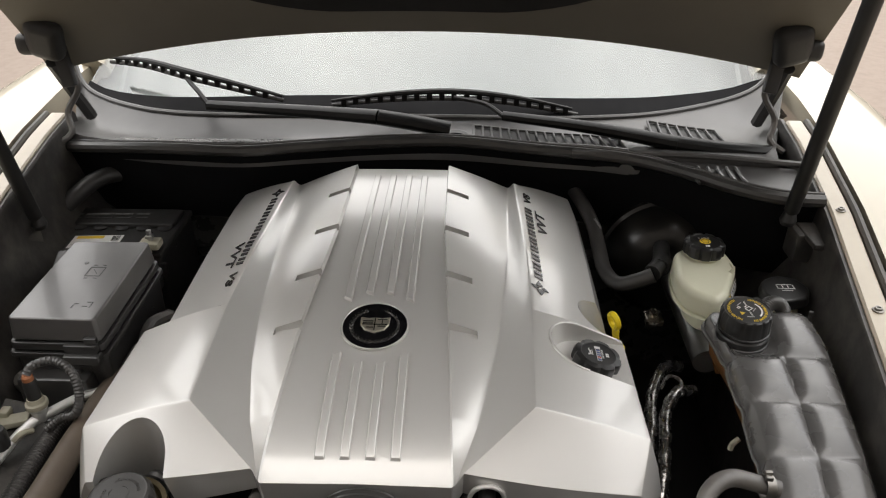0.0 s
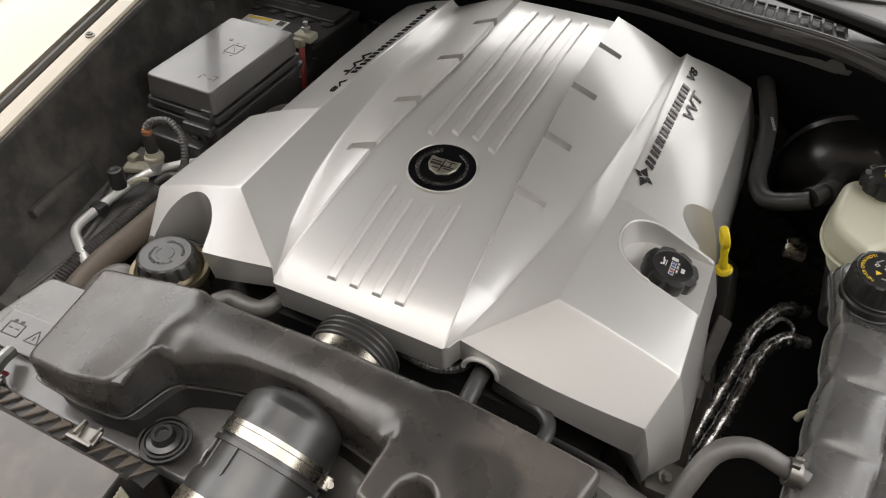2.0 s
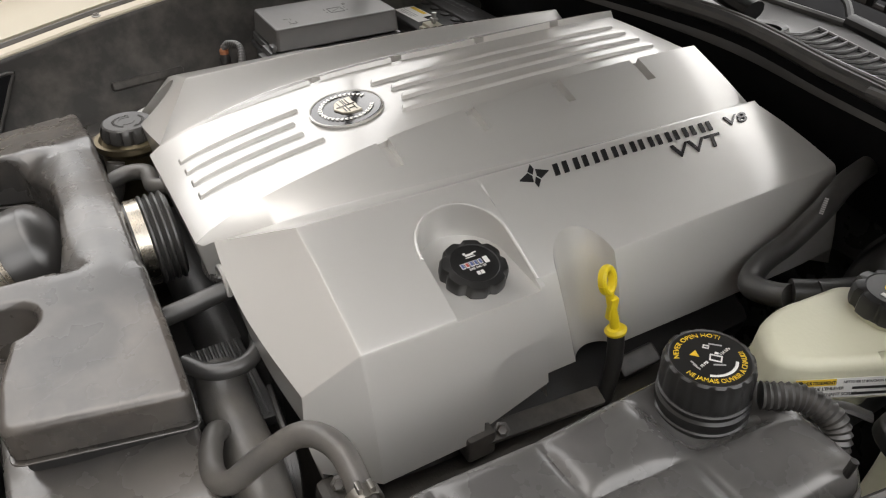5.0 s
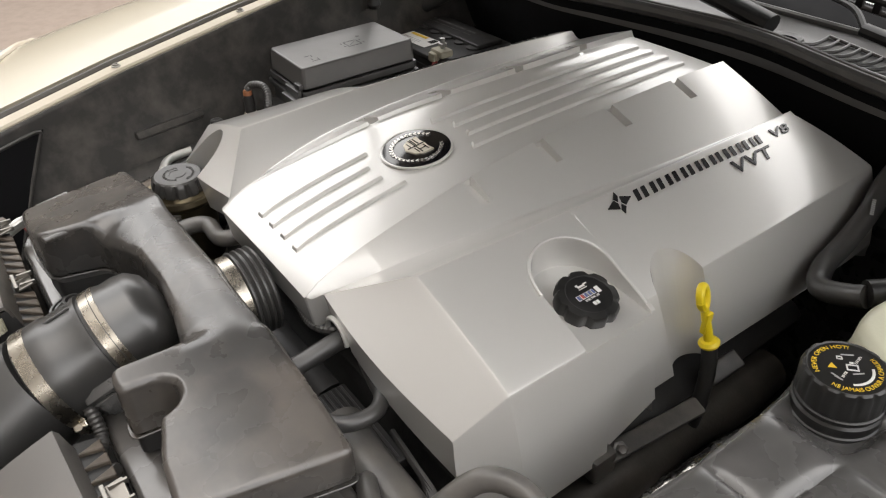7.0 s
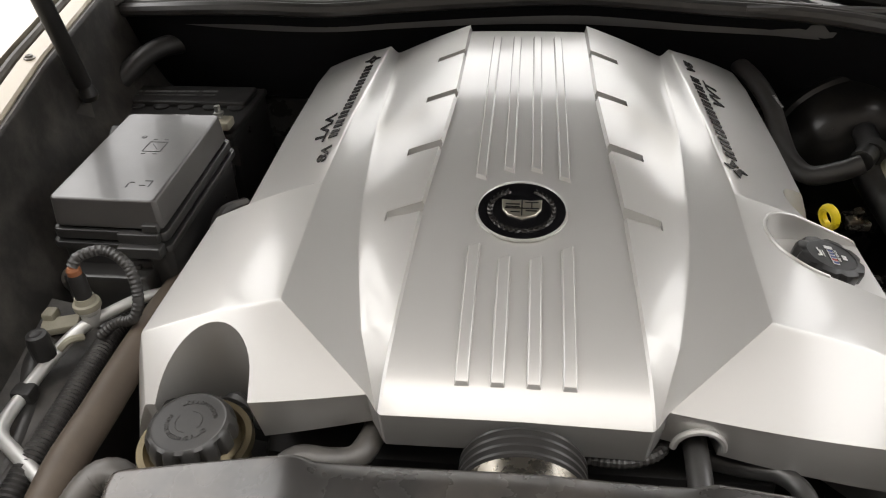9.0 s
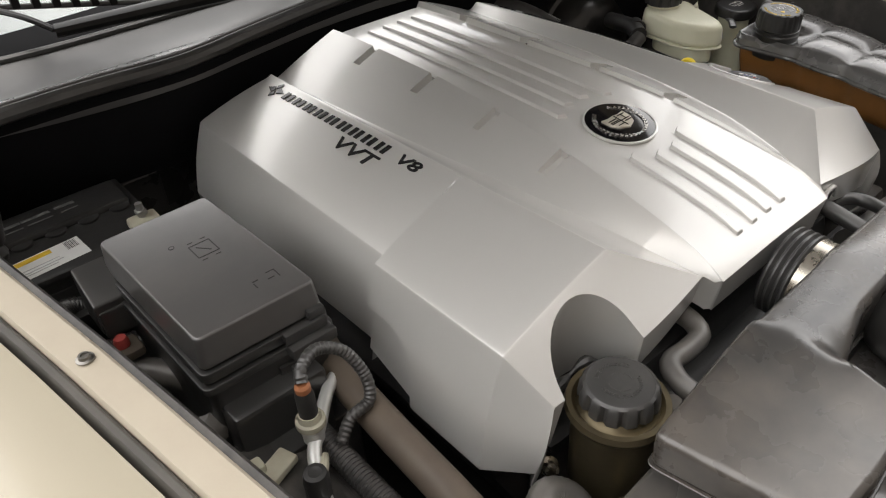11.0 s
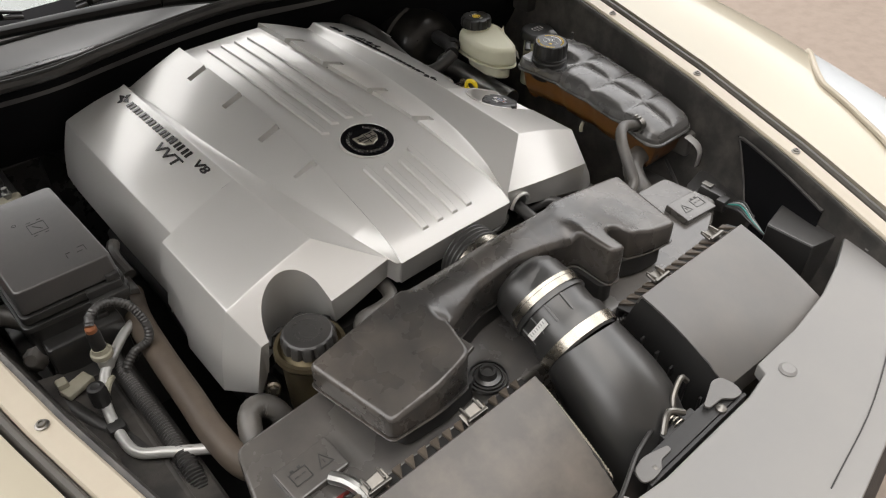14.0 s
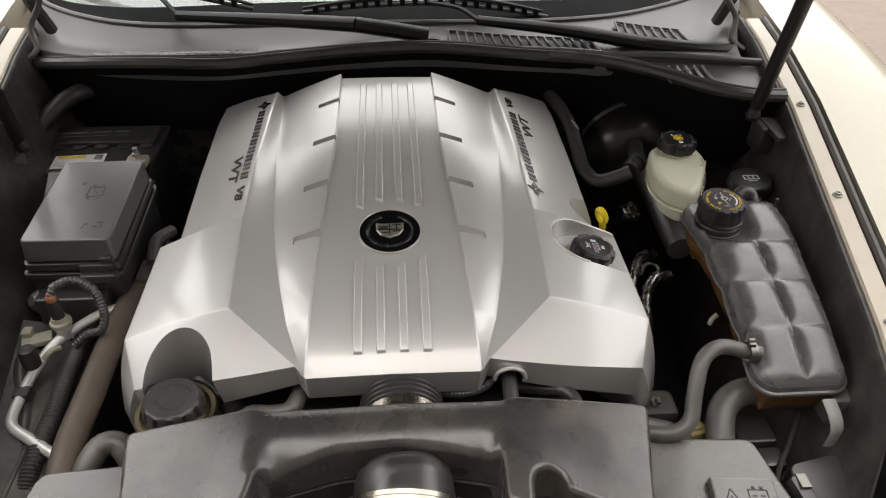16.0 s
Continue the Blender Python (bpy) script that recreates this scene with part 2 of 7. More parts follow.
# light grey cabin: brightness of the sky's reflection is put into its colour
INTERIOR = material("cabin_lightened_for_glass", (0.50, 0.50, 0.49), 0.8, 0, 0, 0, 100, 0.1, DUST, 4, 0.1)

GLASS = bpy.data.materials.new("windshield_glass")
GLASS.use_nodes = True
gb = GLASS.node_tree.nodes["Principled BSDF"]
gb.inputs["Base Color"].default_value = (0.82, 0.86, 0.86, 1)
gb.inputs["Transmission Weight"].default_value, gb.inputs["Roughness"].default_value, gb.inputs["IOR"].default_value = 1.0, 0.02, 1.75
LENS = bpy.data.materials.new("headlight_lens")
LENS.use_nodes = True
lb = LENS.node_tree.nodes["Principled BSDF"]
lb.inputs["Base Color"].default_value = (0.80, 0.84, 0.87, 1)
lb.inputs["Transmission Weight"].default_value, lb.inputs["Roughness"].default_value, lb.inputs["IOR"].default_value = 0.20, 0.10, 1.5


# ---- builders ----
ORIGIN = {}


def thing(name, at, label, category, group="", kind=""):
    """An empty at the base of a thing; its parts hang under it."""
    ob = new(name)
    ob.empty_display_size = 0.02
    ob.location = at
    ORIGIN[ob.name] = Vector(at)
    return tagged(ob, label, category, group, kind)


def part(name, bm, mat, parent=None, label="", sharp=32, kind=""):
    """Link a bmesh (world places) as one mesh object under a thing or a part."""
    if isinstance(bm, bpy.types.Mesh):
        me = bm
        me.name = name
    else:
        me = bpy.data.meshes.new(name)
        bmesh.ops.recalc_face_normals(bm, faces=bm.faces)
        bm.to_mesh(me)
        bm.free()
    ob = new(name, me)
    at = ORIGIN[parent.name] if parent else Vector((0, 0, 0))
    me.transform(Matrix.Translation(-at))
    ORIGIN[ob.name] = at
    if parent:
        ob.parent = parent
    if mat and not me.materials:
        me.materials.append(mat)
    if sharp:
        me.shade_smooth()
        me.set_sharp_from_angle(angle=radians(sharp))
        even = ob.modifiers.new("even_normals", "WEIGHTED_NORMAL")
        even.keep_sharp = True
    return tagged(ob, label, kind=kind)


def single(name, bm, mat, label, category, group="", kind="", sharp=32):
    """A thing that is one mesh."""
    ob = part(name, bm, mat, None, "", sharp)
    return tagged(ob, label, category, group, kind)


def bevel_sharp(bm, width, segments=2, angle=30):
    bm.normal_update()
    es = [e for e in bm.edges if len(e.link_faces) == 2 and e.calc_face_angle(0) > radians(angle)]
    if es and width:
        bmesh.ops.bevel(bm, geom=es, offset=width, segments=segments, profile=0.5, affect="EDGES", clamp_overlap=True)
    return bm


def box(center, size, bevel=0.003, m=None, taper=1.0, segments=2):
    """A rounded box; taper scales its top."""
    bm = bmesh.new()
    bmesh.ops.create_cube(bm, size=1.0)
    for v in bm.verts:
        k = taper if v.co.z > 0 else 1.0
        v.co = Vector((v.co.x * size[0] * k, v.co.y * size[1] * k, v.co.z * size[2]))
    bevel_sharp(bm, bevel, segments)
    bm.transform(Matrix.Translation(center) @ (m if m else Matrix()))
    return bm


def prism(poly, z0, z1, bevel=0.004, segments=3, inset=0.0, top=None):
    """A plan outline raised from z0 to z1 (numbers or functions of x and y); inset draws the top in."""
    bm = bmesh.new()
    f0 = z0 if callable(z0) else (lambda x, y: z0)
    f1 = z1 if callable(z1) else (lambda x, y: z1)
    cx, cy = sum(p[0] for p in poly) / len(poly), sum(p[1] for p in poly) / len(poly)
    upper = top or [(p[0] + (cx - p[0]) * inset, p[1] + (cy - p[1]) * inset) for p in poly]
    a = [bm.verts.new((x, y, f0(x, y))) for x, y in poly]
    b = [bm.verts.new((x, y, f1(x, y))) for x, y in upper]
    n = len(poly)
    for i in range(n):
        bm.faces.new((a[i], a[(i + 1) % n], b[(i + 1) % n], b[i]))
    bm.faces.new(b)
    bm.faces.new(a[::-1])
    bmesh.ops.recalc_face_normals(bm, faces=bm.faces)
    if bevel:
        bevel_sharp(bm, bevel, segments, 28)
    return bm


def rounded(poly, r, n=4):
    """A plan outline with its corners rounded by about r."""
    out = []
    k = len(poly)
    for i in range(k):
        p, q, s = Vector(poly[i - 1]), Vector(poly[i]), Vector(poly[(i + 1) % k])
        a, b = p - q, s - q
        rr = min(r, a.length * 0.45, b.length * 0.45)
        a, b = q + a.normalized() * rr, q + b.normalized() * rr
        for j in range(n + 1):
            t = j / n
            out.append(tuple(a * (1 - t) ** 2 + q * 2 * t * (1 - t) + b * t * t))
    return out


def spline(points, step=0.006):
    """Catmull-Rom through the points, sampled about every step."""
    ps = [Vector(p) for p in points]
    ps = [ps[0] * 2 - ps[1], *ps, ps[-1] * 2 - ps[-2]]
    out = []
    for i in range(1, len(ps) - 2):
        a, b, c, d = ps[i - 1:i + 3]
        n = max(2, int((c - b).length / step))
        for j in range(n):
            t = j / n
            out.append(0.5 * (2 * b + (c - a) * t + (2 * a - 5 * b + 4 * c - d) * t * t + (3 * b - a - 3 * c + d) * t ** 3))
    out.append(ps[-2].copy())
    return out


def tube(points, r, seg=12, step=0.008, ridges=0.0, caps=True, flat=1.0, bm=None, smooth=True):
    """A hose or pipe along points; ridges gives a corrugated sleeve."""
    bm = bm or bmesh.new()
    if ridges:
        step = 0.0022
    path = spline(points, step) if smooth else [Vector(p) for p in points]
    rings = []
    up = Vector((0, 0, 1))
    for i, p in enumerate(path):
        d = (path[min(i + 1, len(path) - 1)] - path[max(i - 1, 0)]).normalized()
        side = d.cross(up)
        if side.length < 0.1:
            side = d.cross(Vector((0.3, 1, 0)))
        side.normalize()
        up = side.cross(d).normalized()
        ri = r(i / max(1, len(path) - 1)) if callable(r) else r
        if ridges and i % 2:
            ri -= ridges
        rings.append([bm.verts.new(p + side * math.cos(a) * ri + up * math.sin(a) * ri * flat)
                      for a in (2 * math.pi * k / seg for k in range(seg))])
    for a, b in zip(rings, rings[1:]):
        for k in range(seg):
            bm.faces.new((a[k], a[(k + 1) % seg], b[(k + 1) % seg], b[k]))
    if caps:
        bm.faces.new(rings[0][::-1])
        bm.faces.new(rings[-1])
    return bm


def lathe(profile, seg=40, m=None, lobes=0, lobe_depth=0.0, lobe_from=0):
    """Turn (radius, height) pairs round z; lobes scallop the rim from profile point lobe_from on."""
    bm = bmesh.new()
    rings = []
    for i, (r, z) in enumerate(profile):
        if r < 1e-5:
            rings.append([bm.verts.new((0, 0, z))])
            continue
        ring = []
        for k in range(seg):
            a = 2 * math.pi * k / seg
            rr = r
            if lobes and lobe_from[0] <= i <= lobe_from[1]:
                rr -= lobe_depth * max(0.0, math.cos(a * lobes)) ** 2
            ring.append(bm.verts.new((rr * math.cos(a), rr * math.sin(a), z)))
        rings.append(ring)
    for a, b in zip(rings, rings[1:]):
        for k in range(seg):
            k2 = (k + 1) % seg
            if len(a) == 1 and len(b) == 1:
                continue
            if len(a) == 1:
                bm.faces.new((a[0], b[k], b[k2]))
            elif len(b) == 1:
                bm.faces.new((a[k], a[k2], b[0]))
            else:
                bm.faces.new((a[k], a[k2], b[k2], b[k]))
    if m:
        bm.transform(m)
    return bm


def aim(at, direction):
    """A matrix whose z points along direction, at a place."""
    return Matrix.Translation(at) @ Vector(direction).to_track_quat("Z", "Y").to_matrix().to_4x4()


def sheet(rows, thick=0.0):
    """A surface through rows of points; thick closes it below."""
    bm = bmesh.new()
    vs = [[bm.verts.new(p) for p in r] for r in rows]
    for a, b in zip(vs, vs[1:]):
        for k in range(len(a) - 1):
            bm.faces.new((a[k], a[k + 1], b[k + 1], b[k]))
    if thick:
        bmesh.ops.recalc_face_normals(bm, faces=bm.faces)
        bmesh.ops.solidify(bm, geom=bm.faces[:] + bm.edges[:] + bm.verts[:], thickness=thick)
    return bm


def merge(*bms):
    """Join bmeshes of one and the same piece."""
    out = bmesh.new()
    for b in bms:
        me = bpy.data.meshes.new("piece")
        b.to_mesh(me)
        b.free()
        out.from_mesh(me)
        bpy.data.meshes.remove(me)
    return out


def lerp(y, table):
    return float(np.interp(y, [a for a, _ in table], [b for _, b in table]))


def evaluated(ob):
    """The mesh of an object with its modifiers, baked; the object is removed."""
    dg = bpy.context.evaluated_depsgraph_get()
    dg.update()
    me = bpy.data.meshes.new_from_object(ob.evaluated_get(dg))
    bpy.data.objects.remove(ob)
    return me


def text_mesh(body, size, depth=0.0006, shear=0.0, bold=0.0, align="LEFT", wide=1.0):
    cu = bpy.data.curves.new("writing", "FONT")
    cu.body, cu.size, cu.extrude, cu.shear, cu.offset, cu.align_x = body, size, depth, shear, bold, align
    cu.resolution_u = 3
    ob = new("writing", cu)
    me = evaluated(ob)
    me.transform(Matrix.Diagonal((wide, 1, 1, 1)))
    return me


def map_mesh(me, fn):
    for v in me.vertices:
        v.co = fn(v.co.x, v.co.y, v.co.z)
    return me


def boolean(me, cutters, bevel=0.0):
    """Cut the bmeshes out of a mesh."""
    ob = new("blank", me)
    made = []
    for c in cutters:
        cm = bpy.data.meshes.new("cutter")
        bmesh.ops.recalc_face_normals(c, faces=c.faces)
        c.to_mesh(cm)
        c.free()
        co = new("cutter", cm)
        made.append(co)
        mod = ob.modifiers.new("cut", "BOOLEAN")
        mod.object, mod.operation, mod.solver = co, "DIFFERENCE", "EXACT"
    if bevel:
        mod = ob.modifiers.new("edge", "BEVEL")
        mod.width, mod.segments, mod.limit_method, mod.angle_limit = bevel, 2, "ANGLE", radians(24)
        mod.use_clamp_overlap = True
        mod.harden_normals = False
    out = evaluated(ob)
    for co in made:
        bpy.data.objects.remove(co)
    return out

# ---- setting: the ground ----
bm = bmesh.new()
bmesh.ops.create_grid(bm, x_segments=60, y_segments=60, size=300)
single("ground", bm, GROUND, "dry brown-grey pavement round the car", "ground", kind="structure", sharp=0)

# added plain walls before and beside the car, there to block low sky light
single("blocker_front", merge(box((0, -3.9, 4.4), (13, 0.25, 8.8), 0.01), box((0, -3.75, 0.12), (13, 0.10, 0.24), 0.01)), BLOCKER, "added dark brown wall before the car that blocks front sky light", "wall", kind="structure", sharp=0)
single("blocker_left", merge(box((-5.4, 1.5, 1.6), (0.25, 15, 3.2), 0.01), box((-5.25, 1.5, 0.12), (0.10, 15, 0.24), 0.01)), BLOCKER, "added dark brown wall at the left that blocks low sky light", "wall", kind="structure", sharp=0)
single("blocker_right", merge(box((6.0, 1.5, 1.5), (0.25, 15, 3.0), 0.01), box((6.0, 1.5, 3.03), (0.34, 15.1, 0.06), 0.01)), BLOCKER, "added dark brown wall with a coping that blocks low sky light", "wall", kind="structure", sharp=0)

# ---- the car's body round the engine bay ----
XC = 0.023  # the car's middle line
RAIL = [(-0.75, 0.40), (-0.60, 0.462), (-0.412, 0.521), (-0.185, 0.574), (0.044, 0.617), (0.275, 0.664), (0.50, 0.700), (0.70, 0.722), (0.95, 0.735)]
RAIL_Z = [(-0.75, 0.812), (-0.60, 0.835), (-0.412, 0.862), (-0.185, 0.896), (0.044, 0.926), (0.275, 0.951), (0.50, 0.970), (0.70, 0.982), (0.95, 0.99)]
car = thing("car", (XC, 0, 0), "pale gold sedan with its hood propped open", "car")


def rail(y):
    return lerp(y, RAIL), lerp(y, RAIL_Z)


def side_sheet(sgn, profile, y0, y1, n=48, thick=0.0):
    rows = []
    for i in range(n + 1):
        y = y0 + (y1 - y0) * i / n
        h, z = rail(y)
        rows.append([(XC + sgn * px, y, pz) for px, pz in profile(h, z, y)])
    return sheet(rows, thick)


def fender_profile(h, z, y):
    out = 0.955 - 0.16 * max(0, (-0.1 - y)) ** 1.2
    pts = []
    for k in range(25):
        t = k / 24
        x = h + 0.028 + (out - h - 0.028) * math.sin(t * math.pi / 2) ** 0.8
        drop = (1 - math.cos(t * math.pi / 2)) ** 1.5
        pts.append((x, z + 0.006 + 0.010 * math.sin(math.pi * min(1, t * 1.6)) - 0.17 * drop))
    pts += [(out + 0.004, 0.66), (out + 0.006, 0.55), (out - 0.01, 0.42), (out - 0.03, 0.30)]
    return [(h + 0.028, z - 0.03)] + pts


def flange_profile(h, z, y):
    return [(h - 0.020, z - 0.030), (h - 0.020, z - 0.003), (h - 0.017, z), (h + 0.008, z), (h + 0.011, z - 0.003), (h + 0.012, z - 0.02)]


def strip_profile(h, z, y):
    return [(h + 0.012, z - 0.016), (h + 0.013, z + 0.000), (h + 0.016, z + 0.004), (h + 0.021, z + 0.004), (h + 0.024, z + 0.000), (h + 0.026, z - 0.016)]


def apron_profile(h, z, y):
    return [(h - 0.018, z - 0.006), (h - 0.026, z - 0.004), (h - 0.030, z - 0.010), (h - 0.032, z - 0.06), (h - 0.045, z - 0.12), (h - 0.075, z - 0.20), (h - 0.10, z - 0.30), (h - 0.11, 0.40)]


for sgn in (1, -1):
    f = part("fender", side_sheet(sgn, fender_profile, -0.62, 1.6, 70), CREAM, car)
    part("flange", side_sheet(sgn, flange_profile, -0.66, 0.60, 60), CREAM_DUSTY, car, "dusty painted fender flange")
    part("weatherstrip", side_sheet(sgn, strip_profile, -0.66, 0.60, 60), STRIP, car, "dark rubber gap strip")
    part("inner_fender", side_sheet(sgn, apron_profile, -0.66, 0.62, 60), APRON, car, "dusty black inner fender")
    for y in (-0.412, -0.185, 0.044, 0.275):
        h, z = rail(y)
        part("screw", lathe([(0.0072, 0), (0.0072, 0.0012), (0.0050, 0.002), (0.0045, 0.0045), (0.0026, 0.0045), (0.0024, 0.003), (0, 0.003)], 12,
                            Matrix.Translation((XC + sgn * (h - 0.005), y, z))), DULL_STEEL, car, "dark fender screw")

for sgn in (1, -1):
    WX = Matrix.Translation((XC + sgn * 0.76, 0.10, 0.33)) @ Euler((0, math.pi / 2, 0)).to_matrix().to_4x4()
    wheel = part("wheel", lathe([(0.0, -0.02), (0.20, -0.06), (0.215, -0.09), (0.215, 0.09), (0.20, 0.06), (0, 0.02)], 40, WX), ALU, car)
    part("tyre", lathe([(0.215, -0.09), (0.26, -0.105), (0.31, -0.10), (0.33, -0.08), (0.33, 0.08), (0.31, 0.10), (0.26, 0.105), (0.215, 0.09)], 48, WX), RUBBER, wheel)
    part("wheel_arm", box((XC + sgn * 0.60, 0.10, 0.36), (0.34, 0.06, 0.05), 0.01), DARK, car)

# firewall, bay floor and the panels that close the bay in front
part("firewall", box((XC, 0.585, 0.66), (1.36, 0.02, 0.54), 0.004), FIREWALL, car, "satin black firewall")
for cx, z, w, out in ((XC - 0.335, 0.8455, 0.50, 0.020), (XC - 0.36, 0.792, 0.40, 0.016)):
    part("firewall_flange", merge(box((cx, 0.576 - out / 2, z), (w, out, 0.0035), 0.0012), box((cx, 0.576 - out, z - 0.005), (w, 0.003, 0.012), 0.0012)), FIREWALL, car)
for cx, cz, w, h in ((XC - 0.47, 0.735, 0.20, 0.075), (XC - 0.20, 0.725, 0.16, 0.085), (XC + 0.24, 0.745, 0.24, 0.080)):
    part("pressed_panel", box((cx, 0.573, cz), (w, 0.012, h), 0.005, segments=3), FIREWALL, car)
part("firewall_boss", lathe([(0.033, -0.004), (0.032, 0.0015), (0.030, 0.0024), (0, 0.0026)], 32, Matrix.Translation((-0.346, 0.574, 0.737)) @ Euler((math.pi / 2, 0, 0)).to_matrix().to_4x4()), DARK, car)
part("clip_wire", tube([(-0.345, 0.560, 0.853), (-0.330, 0.550, 0.852), (-0.312, 0.548, 0.846), (-0.305, 0.550, 0.833), (-0.314, 0.552, 0.821), (-0.328, 0.554, 0.822), (-0.334, 0.557, 0.832)], 0.0013, 6, 0.004), RUBBER, car, "thin black wire loop")
part("bay_floor", box((XC, -0.05, 0.40), (1.24, 1.25, 0.03), 0.004), DARK, car, "black tray under the engine")

# cowl: seal line, panel up to the windshield
SEAL = [(-0.72, 0.585, 0.915), (-0.60, 0.53, 0.935), (-0.43, 0.492, 0.950), (-0.30, 0.482, 0.950), (-0.19, 0.50, 0.952), (-0.05, 0.522, 0.954), (0.09, 0.526, 0.956),
        (0.24, 0.502, 0.952), (0.36, 0.482, 0.950), (0.43, 0.452, 0.950), (0.50, 0.395, 0.951), (0.56, 0.335, 0.953), (0.63, 0.300, 0.955), (0.70, 0.30, 0.955)]
seal_line = spline(SEAL, 0.015)


LIP = [(-0.735, 0.800, 1.012), (-0.722, 0.785, 0.985), (-0.700, 0.770, 0.966), (-0.643, 0.739, 0.954), (-0.563, 0.700, 0.951), (-0.496, 0.680, 0.950), (-0.378, 0.668, 0.950), (-0.10, 0.668, 0.951),
       (0.194, 0.668, 0.950), (0.306, 0.668, 0.950), (0.397, 0.675, 0.951), (0.481, 0.694, 0.951), (0.570, 0.730, 0.952), (0.668, 0.778, 0.958), (0.725, 0.800, 0.975), (0.750, 0.812, 1.000), (0.766, 0.815, 1.030)]
lip_line = spline(LIP, 0.02)
LY, LZ_ = [(p.x, p.y) for p in lip_line], [(p.x, p.z) for p in lip_line]
FRONT = [(q.x, q.y + 0.010) for q in seal_line if q.x < 0.36] + [(0.40, 0.478), (0.50, 0.474), (0.60, 0.462), (0.70, 0.445)]


def cowl_span(x):
    """Front and rear edge of the cowl panel at x: y and z of both."""
    d = max(0.0, abs(x - XC) - 0.632)
    yf, zf = lerp(x, FRONT), 0.951
    if d > 0:
        yf = max(yf, 0.475 + 2.6 * d)
        zf += 3.2 * d * d
    yr, zr = lerp(x, LY), lerp(x, LZ_)
    return min(yf, yr - 0.004), min(zf, zr), yr, zr


def cowl_z(x, y):
    yf, zf, yr, zr = cowl_span(x)
    t = min(1.0, max(0.0, (y - yf) / (yr - yf)))
    deep = lerp(x, [(-0.6, 0.030), (-0.1, 0.026), (0.1, 0.018), (0.45, 0.016), (0.65, 0.024)]) * min(1, (yr - yf) / 0.16)
    return zf + (zr - zf) * t ** 2 - deep * math.sin(math.pi * t ** 1.25)


rows = []
for i in range(97):
    x = -0.733 + 1.497 * i / 96
    yf, zf, yr, zr = cowl_span(x)
    row = [(x, yf - 0.004, zf - 0.035), (x, yf - 0.003, zf - 0.006)]
    for k in range(17):
        y = yf + (yr - yf) * k / 16
        row.append((x, y, cowl_z(x, y)))
    row.append((x, yr + 0.006, zr - 0.022))
    rows.append(row)
cowl = part("cowl_panel", sheet(rows, 0.003), COWL, car, "dark grey plastic cowl panel", sharp=50)
part("rear_lip", tube([tuple(p + Vector((0, 0, 0.001))) for p in lip_line[::2]], 0.0055, 8, 0.03), COWL, cowl, "rounded rear lip of the cowl panel")
part("side_ledge", sheet([[(x, lerp(x, FRONT) - 0.004, 0.944), (x, (lerp(x, FRONT) + lerp(x, [(q.x, q.y) for q in seal_line])) / 2, 0.932), (x, lerp(x, [(q.x, q.y) for q in seal_line]) + 0.010, 0.948)] for x in [0.40 + 0.02 * i for i in range(15)]], 0.003), COWL, cowl, "lower ledge of the cowl")
part("seal", tube([(q.x, q.y, q.z) for q in seal_line[::3]], 0.011, 10, 0.012), RUBBER, cowl, "black rubber seal along the cowl")
part("seal_lip", tube([(q.x, q.y + 0.004, q.z + 0.010) for q in seal_line[::3]], 0.0030, 8, 0.012), RUBBER, cowl, "thin black lip on the seal")
part("skirt", sheet([[(q.x, q.y + 0.004, q.z - 0.004), (q.x, q.y + 0.010, q.z - 0.03), (q.x, q.y + 0.022, q.z - 0.08), (q.x, q.y + 0.05, q.z - 0.16)] for q in seal_line], 0.003), MATTE_BLACK, cowl)

# windshield, black border and a cabin lightened to imitate sky on the glass
shield = thing("windshield", (XC, 0.9, 0.95), "sloping windshield glass reflecting the hood", "windshield")


def glass_point(u, w, off=0.0):
    x = XC + 0.735 * u * (1 - 0.14 * w)
    xl = min(0.74, max(-0.72, XC + 0.735 * u))
    y, z = lerp(xl, LY), lerp(xl, LZ_)
    return (x, y + 0.005 + (0.92 - 0.05 * u * u) * w, z * (1 - w) + 0.95 * w - 0.008 + 0.50 * w - 0.05 * w * w + off)


part("pane", sheet([[glass_point(-1 + i / 20, j / 12) for i in range(41)] for j in range(13)], 0.005), GLASS, shield).visible_shadow = False
part("border", sheet([[glass_point(-1 + i / 20, j * (0.029 - 0.020 * abs(-1 + i / 20) ** 3), 0.005) for i in range(41)] for j in range(3)]), MATTE_BLACK, shield, "black printed border")
part("dashboard", sheet([[(XC + u * 0.78, 0.76 + 0.10 * u * u + 0.6 * w, 0.90 + 0.06 * w) for u in (-1, -0.75, -0.5, -0.25, 0, 0.25, 0.5, 0.75, 1)] for w in (0, 0.5, 1)], 0.02), INTERIOR, car, "dashboard coloured light to stand in for sky on the glass")
part("cabin_rear", box((XC, 2.1, 0.95), (1.60, 0.04, 0.9), 0.02), INTERIOR, car, "cabin rear coloured light to stand in for sky on the glass")
part("roof", sheet([[(XC + u * 0.62, 1.60 + v, 1.39 + 0.05 * math.sin(v * 2.2) - 0.04 * u * u) for u in (-1, -0.66, -0.33, 0, 0.33, 0.66, 1)] for v in (0, 0.2, 0.4, 0.6)], 0.02), CREAM, car)
